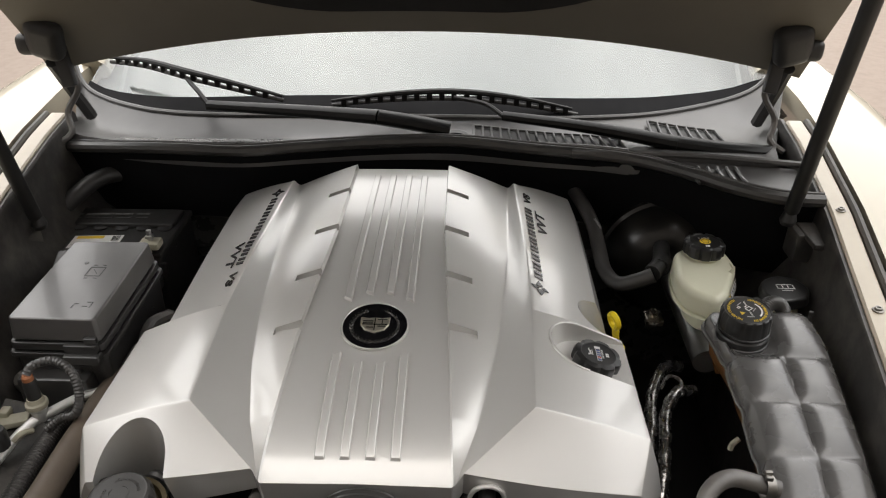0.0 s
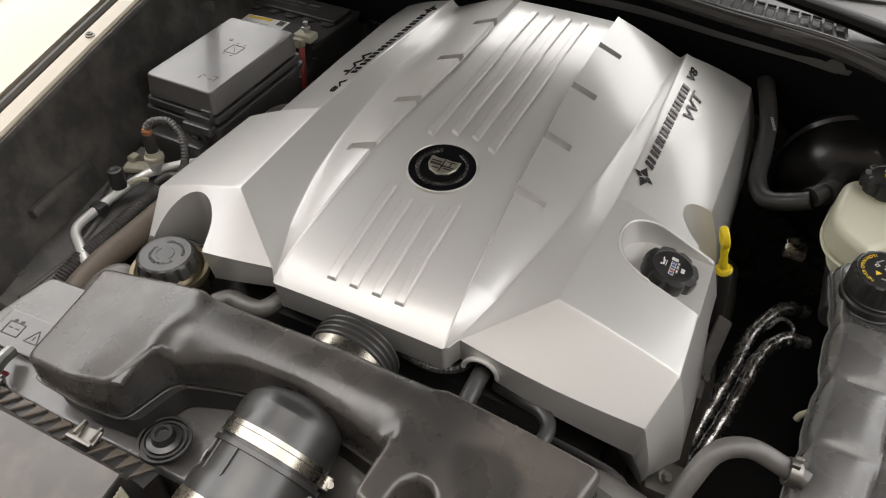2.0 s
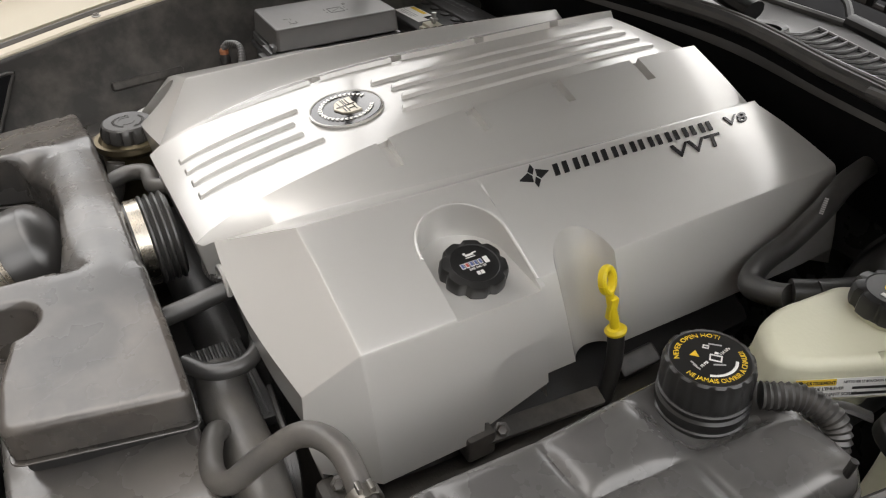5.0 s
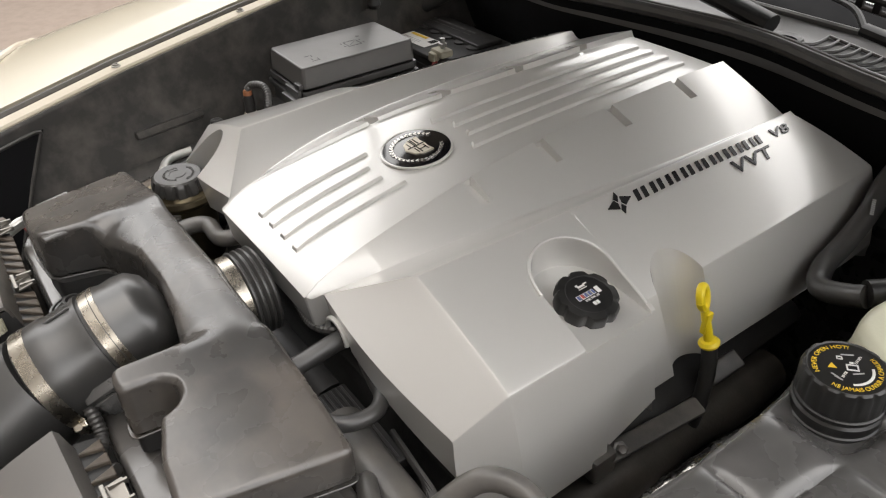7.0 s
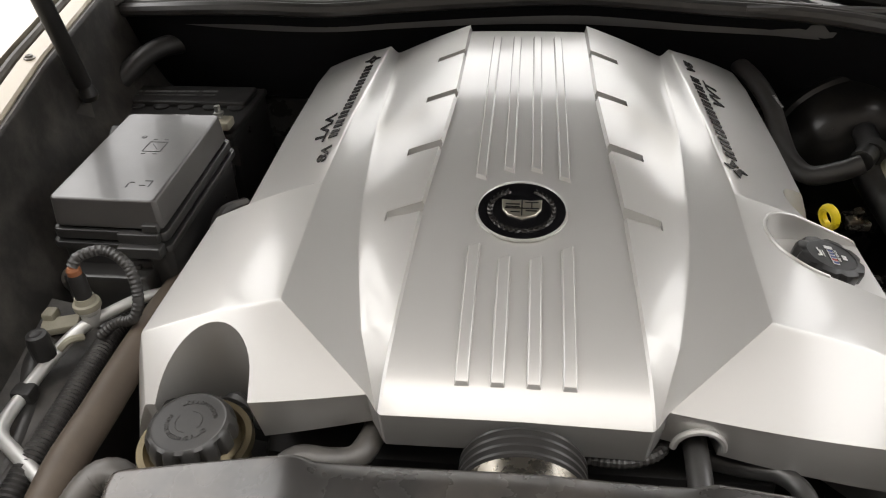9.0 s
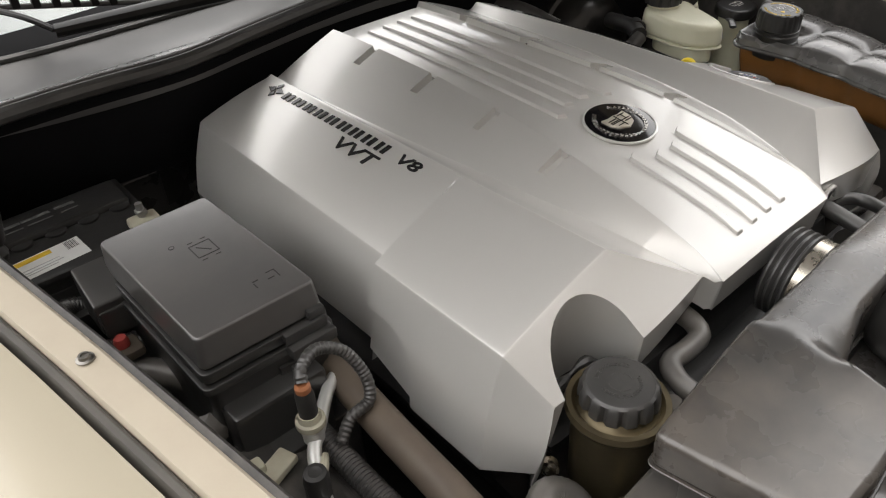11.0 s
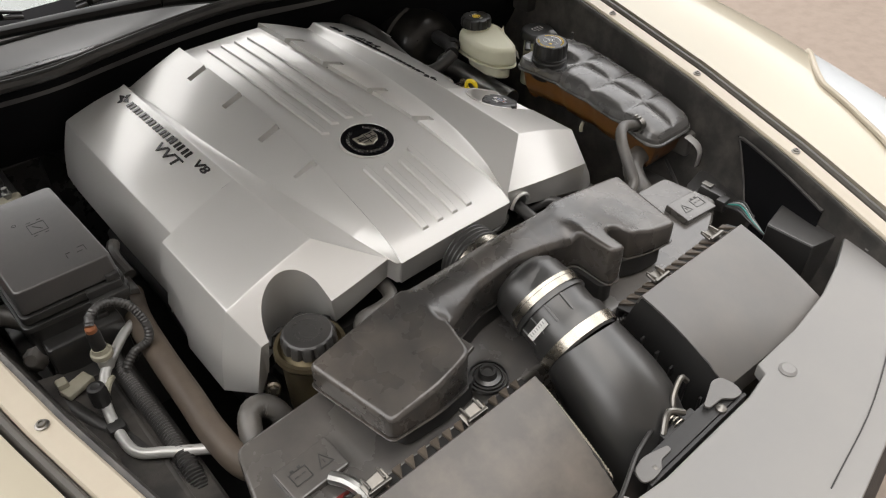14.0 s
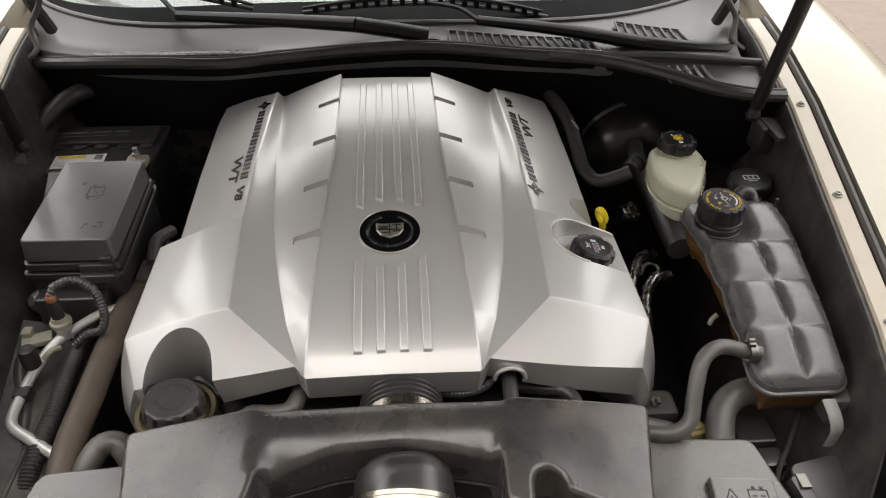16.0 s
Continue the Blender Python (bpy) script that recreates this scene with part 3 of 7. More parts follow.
for sgn in (1, -1):
    part("cabin_side", sheet([[(XC + sgn * (0.80 - 0.10 * w), y, 0.90 + 0.45 * w * min(1, (y - 0.80) / 0.6)) for w in (0, 0.5, 1)] for y in (0.84, 1.0, 1.2, 1.4, 1.7, 2.1)], 0.01), INTERIOR, car, "cabin side coloured light to stand in for sky on the glass")
    part("pillar", tube([(XC + sgn * 0.745, 0.86, 0.985), (XC + sgn * 0.70, 1.25, 1.20), (XC + sgn * 0.64, 1.65, 1.37)], 0.032, 12, 0.05), CREAM, car)

# hood, propped open
HA = radians(40)


def hood_point(u, w, off):
    x = XC + u * (0.70 - 0.10 * w)
    z0 = 1.150 - 0.075 * abs(u) ** 2.2
    y0 = 0.625 + 0.02 * (1 - u * u)
    bow = 0.05 * math.sin(math.pi * w)
    d = w * 1.16
    return (x, y0 - d * math.cos(HA) + (off + bow) * math.sin(HA), z0 + d * math.sin(HA) + (off + bow) * math.cos(HA))


US = [-1 + i / 14 for i in range(29)]
WS = [j / 16 for j in range(17)]
hood = part("hood", sheet([[hood_point(u, w, 0.0) for u in US] for w in WS], 0.004), CREAM, car, "pale gold hood standing open")
# inner panel in the darkened paint that carries the underside's shade
part("hood_lining", sheet([[hood_point(u, w, -0.022) for u in US] for w in WS], 0.004), LINING, hood, "inner panel of the hood, its shade put into the paint colour")
part("insulation", sheet([[hood_point(u * (0.80 - 0.25 * max(0, 0.15 - w)), 0.085 + 0.84 * w + min(0.20, 0.40 * max(0.0, abs(u) - 0.22) ** 2) * (1 - w), -0.040) for u in US] for w in WS], 0.012), INSULATION, hood, "black hood insulation mat")
for sgn in (1, -1):
    hx = XC + sgn * (0.652 if sgn < 0 else 0.640)
    part("hinge", merge(box((hx, 0.530, 1.136), (0.066, 0.040, 0.078), 0.020, Euler((radians(20), radians(-16 * sgn), 0)).to_matrix().to_4x4(), segments=4),
                        box((hx + sgn * 0.036, 0.535, 1.126), (0.036, 0.03, 0.038), 0.012, segments=3),
                        box((hx - sgn * 0.010, 0.552, 1.082), (0.026, 0.016, 0.075), 0.005, Euler((radians(-12), radians(10 * sgn), 0)).to_matrix().to_4x4()),
                        tube([(hx + sgn * 0.01, 0.55, 1.09), (hx + sgn * 0.020, 0.61, 1.02), (hx + sgn * 0.022, 0.66, 0.95)], 0.012, 8, 0.02)), DARK, hood, "black hood hinge")
    part("hinge_wire", tube([(hx + sgn * 0.006, 0.60, 1.07), (hx - sgn * 0.006, 0.585, 1.03), (hx + sgn * 0.016, 0.57, 0.99), (hx + sgn * 0.008, 0.55, 0.955), (hx + sgn * 0.03, 0.53, 0.94)], 0.006, 8, 0.01), HOSE, hood, "wiring sleeve at the hinge")

# gas struts
for sgn, a, b in ((1, (0.615, 0.292, 0.925), (0.575, 0.150, 1.285)), (-1, (-0.599, 0.316, 0.884), (-0.551, 0.174, 1.222))):
    st = thing("gas_strut", a, "black gas strut holding the hood up", "strut", "hood struts")
    A, B = Vector(a), Vector(b)
    far = A + (B - A) * 1.98
    mid = A + (far - A) * 0.90
    part("cylinder", tube([tuple(A + (far - A) * 0.03), tuple(mid)], 0.0115, 14, 0.2), DARK, st)
    part("rod", tube([tuple(mid), tuple(far)], 0.0055, 10, 0.2), STEEL, st, "thin steel rod")
    part("ball_joint", lathe([(0, -0.012), (0.010, -0.008), (0.013, 0.0), (0.010, 0.010), (0.006, 0.016)], 16, Matrix.Translation(a)), DARK, st)
    part("bracket", merge(box((a[0] + sgn * 0.022, a[1] - 0.01, a[2] - 0.035), (0.030, 0.045, 0.05), 0.005), box((a[0] + sgn * 0.034, a[1] - 0.03, a[2] - 0.012), (0.035, 0.075, 0.010), 0.003)), APRON, st, "dark strut bracket")


# ---- engine cover ----
ZC = [(-0.215, 0.858), (-0.205, 0.8665), (-0.184, 0.8800), (-0.15, 0.8905), (-0.10, 0.9015), (-0.046, 0.9110), (0.0, 0.9185), (0.05, 0.9235), (0.11, 0.9270), (0.23, 0.9315),
      (0.35, 0.9335), (0.43, 0.9330), (0.46, 0.931)]
PE = [(-0.21, 0.1000), (0.0, 0.0910), (0.11, 0.0845), (0.23, 0.0790), (0.46, 0.0785)]
VX = [(-0.20, 0.109), (-0.133, 0.127), (-0.05, 0.1455), (0.0, 0.1535), (0.06, 0.161), (0.125, 0.1675), (0.22, 0.1755), (0.35, 0.1795), (0.46, 0.186)]
VZ = [(-0.20, 0.862), (-0.133, 0.8800), (-0.09, 0.8878), (-0.05, 0.8928), (0.05, 0.8980), (0.2, 0.9000), (0.46, 0.8975)]
RX = [(-0.133, 0.190), (0.047, 0.199), (0.2, 0.200), (0.46, 0.195)]
RZ = [(-0.133, 0.9125), (0.047, 0.9165), (0.2, 0.9165), (0.46, 0.9115)]


def col_smooth(y, table):
    return (lerp(y - 0.02, table) + 2 * lerp(y, table) + lerp(y + 0.02, table)) / 4


def shoulder(y):
    if y <= 0.0465:
        return 0.320, 0.868
    return lerp(y, [(0.047, 0.299), (0.25, 0.302), (0.40, 0.302), (0.452, 0.299)]), lerp(y, [(0.047, 0.859), (0.25, 0.864), (0.40, 0.866), (0.452, 0.864)])


def section(y):
    """Half a cross section at y: knots (x, z) of middle, panel edge, its foot, valley, ridge, shoulder, hem."""
    sx, sz = shoulder(y)
    zc = col_smooth(y, ZC)
    pe = col_smooth(y, PE)
    step = -lerp(y, [(-0.2, 0.0016), (-0.133, 0.0025), (0.0, 0.0044), (0.1, 0.0056), (0.23, 0.0070), (0.45, 0.0092)])
    hem = (sx + 0.030, 0.742) if y <= 0.0465 else (sx + 0.030, 0.764)
    return [(0.0, zc), (pe, zc - 0.0010), (pe + 0.0022, zc - 0.0010 - step), (col_smooth(y, VX), col_smooth(y, VZ)), (lerp(y, RX), lerp(y, RZ)), (sx, sz), hem]


SEGS = (8, 1, 10, 6, 18, 14)
BULGE = (0.0, 0.0, 0.0014, -0.0015, 0.0030, 0.0)


def spaced(n, length, i):
    """Steps along one piece of a section, with a close pair beside each crease."""
    if i < 2:
        return [j / n for j in range(n)]
    e = min(0.2, 0.0028 / max(length, 1e-6))
    return [0.0, e] + [e + (1 - 2 * e) * j / (n - 2) for j in range(1, n - 2)] + [1 - e]


def section_points(y):
    k = section(y)
    out = []
    for i, n in enumerate(SEGS):
        (x0, z0), (x1, z1) = k[i], k[i + 1]
        for t in spaced(n, math.hypot(x1 - x0, z1 - z0), i):
            x, z = x0 + (x1 - x0) * t, z0 + (z1 - z0) * t + BULGE[i] * math.sin(math.pi * t)
            if i == 0:
                z = z0 + (z1 - z0) * t * t
            if i == 5:
                x += 0.004 * math.sin(math.pi * t)
            out.append((x, z))
    out.append(k[-1])
    # round the shoulder and the ridge
    for knot in (sum(SEGS[:5]), sum(SEGS[:4]), sum(SEGS[:3])):
        out[knot] = tuple((out[knot - 1][c] + out[knot][c] * 2 + out[knot + 1][c]) / 4 for c in (0, 1))
    return out


def cover_z(x, y):
    pts = section_points(y)
    n = sum(SEGS[:5])
    return float(np.interp(abs(x), [p[0] for p in pts[:n + 1]], [p[1] for p in pts[:n + 1]]))


def front_points(t):
    """Rows between the block's top crease (t = 0) and the front edge (t = 1)."""
    y = -0.133
    k = section(y)
    yf = y - 0.072 * t
    zc = lerp(yf, ZC)
    pe = lerp(yf, PE)
    knots = [(0, yf, zc), (pe, yf, zc - 0.001 - 0.001 * t), (pe + 0.0022, yf + 0.001 * t, zc + 0.0015 - 0.0020 * t)]
    ends = [(0.1045, -0.1995, 0.8625), (0.1125, -0.190, 0.8695), (0.305, -0.180, 0.831), (0.323, -0.177, 0.754)]
    for (x, z), e in zip(k[3:], ends):
        knots.append((x + (e[0] - x) * t, y + (e[1] - y) * t, z + (e[2] - z) * t))
    out = []
    for i, n in enumerate(SEGS):
        a, b = Vector(knots[i]), Vector(knots[i + 1])
        for s in spaced(n, (b - a).length, i):
            p = a.lerp(b, s)
            p.z += BULGE[i] * math.sin(math.pi * s) * (1 - t if i != 4 else 1 + 1.2 * t)
            if i == 4:
                p.y -= 0.010 * t * math.sin(math.pi * s)
            if i == 5:
                p.x += 0.004 * math.sin(math.pi * s)
                p.y -= 0.006 * t * math.sin(math.pi * s)
            out.append(p)
    out.append(Vector(knots[-1]))
    c = sum(SEGS[:5])
    out[c] = (out[c - 1] + out[c] * 2 + out[c + 1]) / 4
    return out


rows = []
top_front = front_points(1.0)
lip = []
for i, p in enumerate(top_front):
    s = i / (len(top_front) - 1)
    drop = lerp(abs(p.x), [(0, 0.040), (0.10, 0.040), (0.107, 0.036), (0.113, 0.036), (0.20, 0.045), (0.307, 0.056), (0.34, 0.004)])
    lip.append(Vector((p.x * 0.995, p.y + 0.006, p.z - drop)))
rows.append(lip)
rows += [front_points(t) for t in (1.0, 0.8, 0.55, 0.3, 0.035)]
ys = [-0.133, -0.1303] + [-0.109 + 0.012 * i for i in range(13)] + [0.0465, 0.0500] + [0.062 + 0.0125 * i for i in range(31)] + [0.447, 0.452]
for y in ys:
    rows.append([Vector((x, y, z)) for x, z in section_points(y)])
# soften the crease between block top and front
for k in range(sum(SEGS[:2]), sum(SEGS[:5]) + 3):
    rows[6][k] = (rows[5][k] + rows[6][k] * 2 + rows[7][k]) / 4
# the rear end runs aslant: drawn in at the ridge, further back at the shoulder
for r in rows:
    for p in r:
        if p.y > 0.30:
            p.y += (p.y - 0.30) / 0.152 * lerp(abs(p.x), [(0.185, 0.0), (0.200, -0.012), (0.295, 0.024), (0.34, 0.026)])
last = rows[-1]
rows.append([Vector((p.x * 0.985, p.y + 0.012, p.z - 0.022)) for p in last])
rows.append([Vector((p.x * 0.985, p.y + 0.016, min(p.z - 0.03, 0.80))) for p in last])
bm = bmesh.new()
grid = []
for r in rows:
    grid.append([bm.verts.new((-p.x, p.y, p.z)) for p in r[:0:-1]] + [bm.verts.new((p.x, p.y, p.z)) for p in r])
for a, b in zip(grid, grid[1:]):
    for k in range(len(a) - 1):
        bm.faces.new((a[k], a[k + 1], b[k + 1], b[k]))
loop = grid[0] + [r[-1] for r in grid[1:-1]] + grid[-1][::-1] + [r[0] for r in grid[-2:0:-1]]
hub = bm.verts.new((0, 0.12, 0.755))
for i, v in enumerate(loop):
    bm.faces.new((v, hub, loop[(i + 1) % len(loop)]))
bmesh.ops.recalc_face_normals(bm, faces=bm.faces)
shell = bpy.data.meshes.new("shell")
bm.to_mesh(shell)
bm.free()


# recess for the fluid reservoir, oil filler pocket, dipstick scoop, pipe arch, notches
def slot(r, n=20):
    return [(-0.2495 + r * math.cos(a), -0.178 + r * math.sin(a)) for a in (math.pi * i / n for i in range(n + 1))] + [(-0.2495 - r, -0.27), (-0.2495 + r, -0.27)]


cuts = [prism(slot(0.060), 0.70, 0.92, 0, top=slot(0.035))]
pocket = [(0.262 + 0.043 * math.cos(a), -0.002 + 0.043 * math.sin(a)) for a in (math.pi / 2 + math.pi * i / 20 for i in range(21))]
cuts.append(prism(pocket + [(0.36, -0.045), (0.36, 0.041)], lambda x, y: 0.871 - 0.10 * (x - 0.262), 0.99, 0))
turn = [2 * math.pi * i / 40 for i in range(40)]
cuts.append(prism([(0.352 + 0.028 * math.cos(a), 0.115 + 0.028 * math.sin(a)) for a in turn], 0.74, 0.915, 0, top=[(0.296 + 0.041 * math.cos(a), 0.106 + 0.041 * math.sin(a)) for a in turn]))
cuts.append(tube([(0.138, -0.26, 0.834), (0.138, -0.10, 0.834)], 0.0165, 24, 0.2))
cuts.append(box((0.138, -0.19, 0.815), (0.033, 0.08, 0.036), 0))
for sgn in (1, -1):
    for y, dep in ((0.350, 0.0045), (0.228, 0.0042), (0.108, 0.0038), (0.000, 0.0022)):
        x0 = col_smooth(y, PE) + 0.0008
        quad = [(sgn * (x0 - 0.0005), y - 0.0080), (sgn * (x0 + 0.036), y - 0.0070), (sgn * (x0 + 0.036), y + 0.0065), (sgn * (x0 - 0.0005), y + 0.0060)]
        za, zb = cover_z(x0 + 0.004, y) - 0.0095, cover_z(x0 + 0.035, y) - 2.6 * dep
        cuts.append(prism(quad, lambda x, yy, za=za, zb=zb, x0=x0: za + (zb - za) * max(0, abs(x) - x0) / 0.035, 0.99, 0))
# the block's lower skin steps in behind an S-shaped edge, and its hem rises to the rear
STEP = [(0.060, 0.8185), (0.030, 0.8205), (0.012, 0.8195), (-0.004, 0.8160), (-0.016, 0.8070), (-0.023, 0.7930), (-0.027, 0.7750), (-0.030, 0.7550), (-0.034, 0.7000), (0.060, 0.7000)]
for sgn in (1, -1):
    cut = bmesh.new()
    inner = [cut.verts.new((sgn * (0.3135 + 0.030 * (0.868 - z) / 0.126), y, z)) for y, z in STEP]
    outer_ = [cut.verts.new((sgn * 0.42, y, z)) for y, z in STEP]
    for i in range(len(STEP)):
        j = (i + 1) % len(STEP)
        cut.faces.new((inner[i], inner[j], outer_[j], outer_[i]))
    cut.faces.new(inner[::-1])
    cut.faces.new(outer_)
    cuts.append(cut)
    cuts.append(prism([(sgn * 0.27, -0.036), (sgn * 0.43, -0.036), (sgn * 0.43, 0.0490), (sgn * 0.27, 0.0490)], 0.60, lambda x, y: 0.742 + 0.25 * (y + 0.036), 0))
cover_mesh = boolean(shell, cuts, 0.0011)
cover = thing("engine_cover", (0, 0.1, 0.76), "silver painted plastic engine cover with ribs and a round badge", "engine cover")
part("shell", cover_mesh, SILVER, cover, sharp=15)
part("pipe_arch", merge(*[tube([(0.138 + 0.0185 * math.cos(a), -0.193, 0.836 + 0.0185 * math.sin(a)) for a in (math.pi * i / 12 for i in range(13))], 0.0028, 8, 0.01)]), SILVER, cover)
# raised rim of the filler pocket
rim_pts = [(x, y, cover_z(min(x, 0.318), y) + 0.0004) for x, y in ((0.262 + 0.0445 * math.cos(a), -0.002 + 0.0445 * math.sin(a)) for a in (math.pi * 0.5 + math.pi * i / 18 for i in range(19)))]
part("pocket_rim", tube([(0.312, 0.0425, cover_z(0.312, 0.0425))] + rim_pts, 0.0018, 8, 0.006), SILVER, cover)


def rib(x, y0, y1, slant):
    """A raised bar on the middle panel, with sloped sides and one slanted end."""
    bm = bmesh.new()
    rows = []
    n = max(4, int((y1 - y0) / 0.015))
    for i in range(n + 1):
        t = i / n
        row = []
        for dx, dz in ((-0.0060, -0.001), (-0.0045, 0.0041), (0.0045, 0.0041), (0.0060, -0.001)):
            y = y0 + (y1 - y0) * t + slant * (dx / 0.0058) * (t if slant > 0 else 1 - t)
            e = 0.0016 if i == 0 else -0.0016 if i == n else 0
            row.append(bm.verts.new((x + dx, y + (e if dz > 0 else 0), col_smooth(y, ZC) - 0.002 * (x / 0.09) ** 2 + dz)))
        rows.append(row)
    for a, b in zip(rows, rows[1:]):
        for k in range(3):
            bm.faces.new((a[k], a[k + 1], b[k + 1], b[k]))
    bm.faces.new(rows[0][::-1])
    bm.faces.new(rows[-1])
    return bevel_sharp(bm, 0.0006, 1, 25)


for x in (-0.0405, -0.0135, 0.0135, 0.0405):
    reach = math.sqrt(max(0, 0.062 ** 2 - x * x))
    slant = 0.007 if x < 0 else -0.007
    part("rib", rib(x, -0.184, -reach, abs(slant) * 0.4), SILVER, cover)
    part("rib", rib(x, reach + 0.002, 0.418, -abs(slant) * 0.4), SILVER, cover)

# round badge: black disc, wreath and plain shield
bz = col_smooth(0, ZC)
slope = math.atan2(col_smooth(0.04, ZC) - col_smooth(-0.04, ZC), 0.08)
BM = Matrix.Translation((0, 0.0, bz + 0.0002)) @ Euler((slope, 0, 0)).to_matrix().to_4x4()
part("badge_rim", lathe([(0.0400, -0.002), (0.0428, 0.0005), (0.0424, 0.0024), (0.0408, 0.0028), (0.0400, 0.0018)], 56, BM), SILVER, cover)
badge = part("badge", lathe([(0.0405, -0.002), (0.0405, 0.0016), (0.039, 0.0022), (0.0, 0.0030)], 56, BM), GLOSS_BLACK, cover, "gloss black round badge with a plain shield")
wreath = bmesh.new()
for k in range(30):
    for rr, tilt_, w_ in ((0.0302, 0.50, 0.0058), (0.0282, -0.42, 0.0054)):
        a = radians(118 + 304 * k / 29)
        side_ = 1 if k < 15 else -1
        leaf = prism([(-w_ / 2, 0), (-0.001, 0.00115), (w_ / 2, 0), (-0.001, -0.00115)], 0, 0.0011, 0)
        leaf.transform(BM @ Matrix.Translation((rr * math.cos(a), rr * math.sin(a), 0.0026)) @ Euler((0, 0, a + math.pi / 2 + side_ * tilt_)).to_matrix().to_4x4())
        wreath = merge(wreath, leaf)
part("wreath", wreath, WORN_CHROME, badge, "chrome leaf ring")
crest = [(-0.0185, 0.0125), (-0.008, 0.0108), (0.0, 0.0120), (0.008, 0.0108), (0.0185, 0.0125), (0.0178, -0.001), (0.0125, -0.0098), (0.0, -0.0150), (-0.0125, -0.0098), (-0.0178, -0.001)]
sh = prism(crest, 0.002, 0.0046, 0.0006, 1)
sh.transform(BM)
part("shield", sh, GOLD, badge, "pale gold shield")
for (x, y, w, h, m_) in ((-0.0085, 0.0045, 0.013, 0.0012, GLOSS_BLACK), (-0.0085, 0.0010, 0.013, 0.0012, GLOSS_BLACK), (0.009, 0.0075, 0.012, 0.0010, GLOSS_BLACK), (0.0085, -0.0045, 0.010, 0.0012, GLOSS_BLACK),
                         (0.0, -0.0005, 0.0011, 0.022, GLOSS_BLACK), (0.0, -0.0012, 0.031, 0.0011, GLOSS_BLACK), (-0.006, -0.0065, 0.009, 0.0010, GLOSS_BLACK), (0.009, 0.0038, 0.0010, 0.008, GLOSS_BLACK)):
    b = box((x, y, 0.0049), (w, h, 0.0008), 0.0001, segments=1)
    b.transform(BM)
    part("shield_band", b, m_, badge)


# lettering on both rocker humps: the maker's word as plain slanted bars, then the readable marks
def on_right(tx, ty, tz):
    x, y = 0.2205 - ty, 0.128 + tx
    return Vector((x, y, cover_z(x, y) + 0.0002 + tz))


def on_left(tx, ty, tz):
    x, y = -0.2205 + ty, 0.378 - tx
    return Vector((x, y, cover_z(x, y) + 0.0002 + tz))


def letter_block(x0, w, h):
    """Two plain slanted bars in the space of a letter."""
    k = 0.30
    out = bmesh.new()
    for a, b in ((0.0, 0.30), (0.56, 0.86)):
        out = merge(out, prism([(x0 + a * w, 0), (x0 + b * w, 0), (x0 + b * w + k * h, h), (x0 + a * w + k * h, h)], 0.0, 0.0014, 0))
    return out


for put, word in ((on_right, 0), (on_left, 1)):
    pitch = 0.0254
    for i in range(9):
        lb_ = letter_block(i * pitch, 0.0205, 0.0116)
        for v in lb_.verts:
            v.co = put(v.co.x, v.co.y, v.co.z)
        part("letter_bar", lb_, LETTER, cover, "dark raised bar of a maker's word", sharp=0)
    part("lettering", map_mesh(text_mesh("V8", 0.0168, 0.0007, 0.28, 0.0002, wide=2.0), lambda x, y, z: put(x + 0.2405, y - 0.0004, z + 0.0007)), LETTER, cover, "dark raised V8 mark", sharp=0)
    part("lettering", map_mesh(text_mesh("VVT", 0.0212, 0.0007, 0.24, 0.0002, wide=1.95), lambda x, y, z: put(x + 0.143, y - 0.0200, z + 0.0007)), LETTER, cover, "dark raised VVT mark", sharp=0)
    dia = merge(prism([(-0.040, 0.0055), (-0.0265, 0.0005), (-0.0245, 0.0060), (-0.0275, 0.0105)], 0, 0.0014, 0), prism([(-0.004, 0.0070), (-0.0170, 0.0120), (-0.0190, 0.0065), (-0.0160, 0.0020)], 0, 0.0014, 0),
                prism([(-0.0195, 0.0185), (-0.0260, 0.0125), (-0.0225, 0.0080), (-0.0185, 0.0128)], 0, 0.0014, 0), prism([(-0.0245, -0.0060), (-0.0180, 0.0000), (-0.0215, 0.0045), (-0.0255, -0.0003)], 0, 0.0014, 0))
    for v in dia.verts:
        v.co = put(v.co.x, v.co.y, v.co.z)
    part("mark", dia, LETTER, cover, "dark diamond-shaped mark", sharp=0)


# ---- small helpers for caps and writing ----
def flat_text(body, size, at, angle=0.0, mat=None, parent=None, label="", m=None, align="CENTER", bold=0.0, wide=1.0, depth=0.0002, name="writing"):
    me = text_mesh(body, size, depth, 0, bold, align, wide)
    me.transform((m or Matrix()) @ Matrix.Translation(at) @ Euler((0, 0, radians(angle))).to_matrix().to_4x4())
    return part(name, me, mat, parent, label, sharp=0)


def ring_text(body, size, r, mid, m, mat, parent, label="", inward=True, depth=0.0002, wide=1.0):
    """Writing round a circle, its middle at the angle mid; inward: read from the centre outwards."""
    me = text_mesh(body, size, depth, 0, 0.0, "CENTER", wide)
    s = -1 if inward else 1

    def bend(x, y, z):
        a = radians(mid) + s * x / r
        rr = r + (y if inward else -y)
        return m @ Vector((rr * math.cos(a), rr * math.sin(a), z))
    return part("writing", map_mesh(me, bend), mat, parent, label, sharp=0)


def bar(x, y, w, h, z, mat, parent, m, label="", angle=0.0, name="printed_bar"):
    b = box((0, 0, 0), (w, h, 0.0004), 0)
    b.transform(m @ Matrix.Translation((x, y, z)) @ Euler((0, 0, radians(angle))).to_matrix().to_4x4())
    return part(name, b, mat, parent, label, sharp=0)


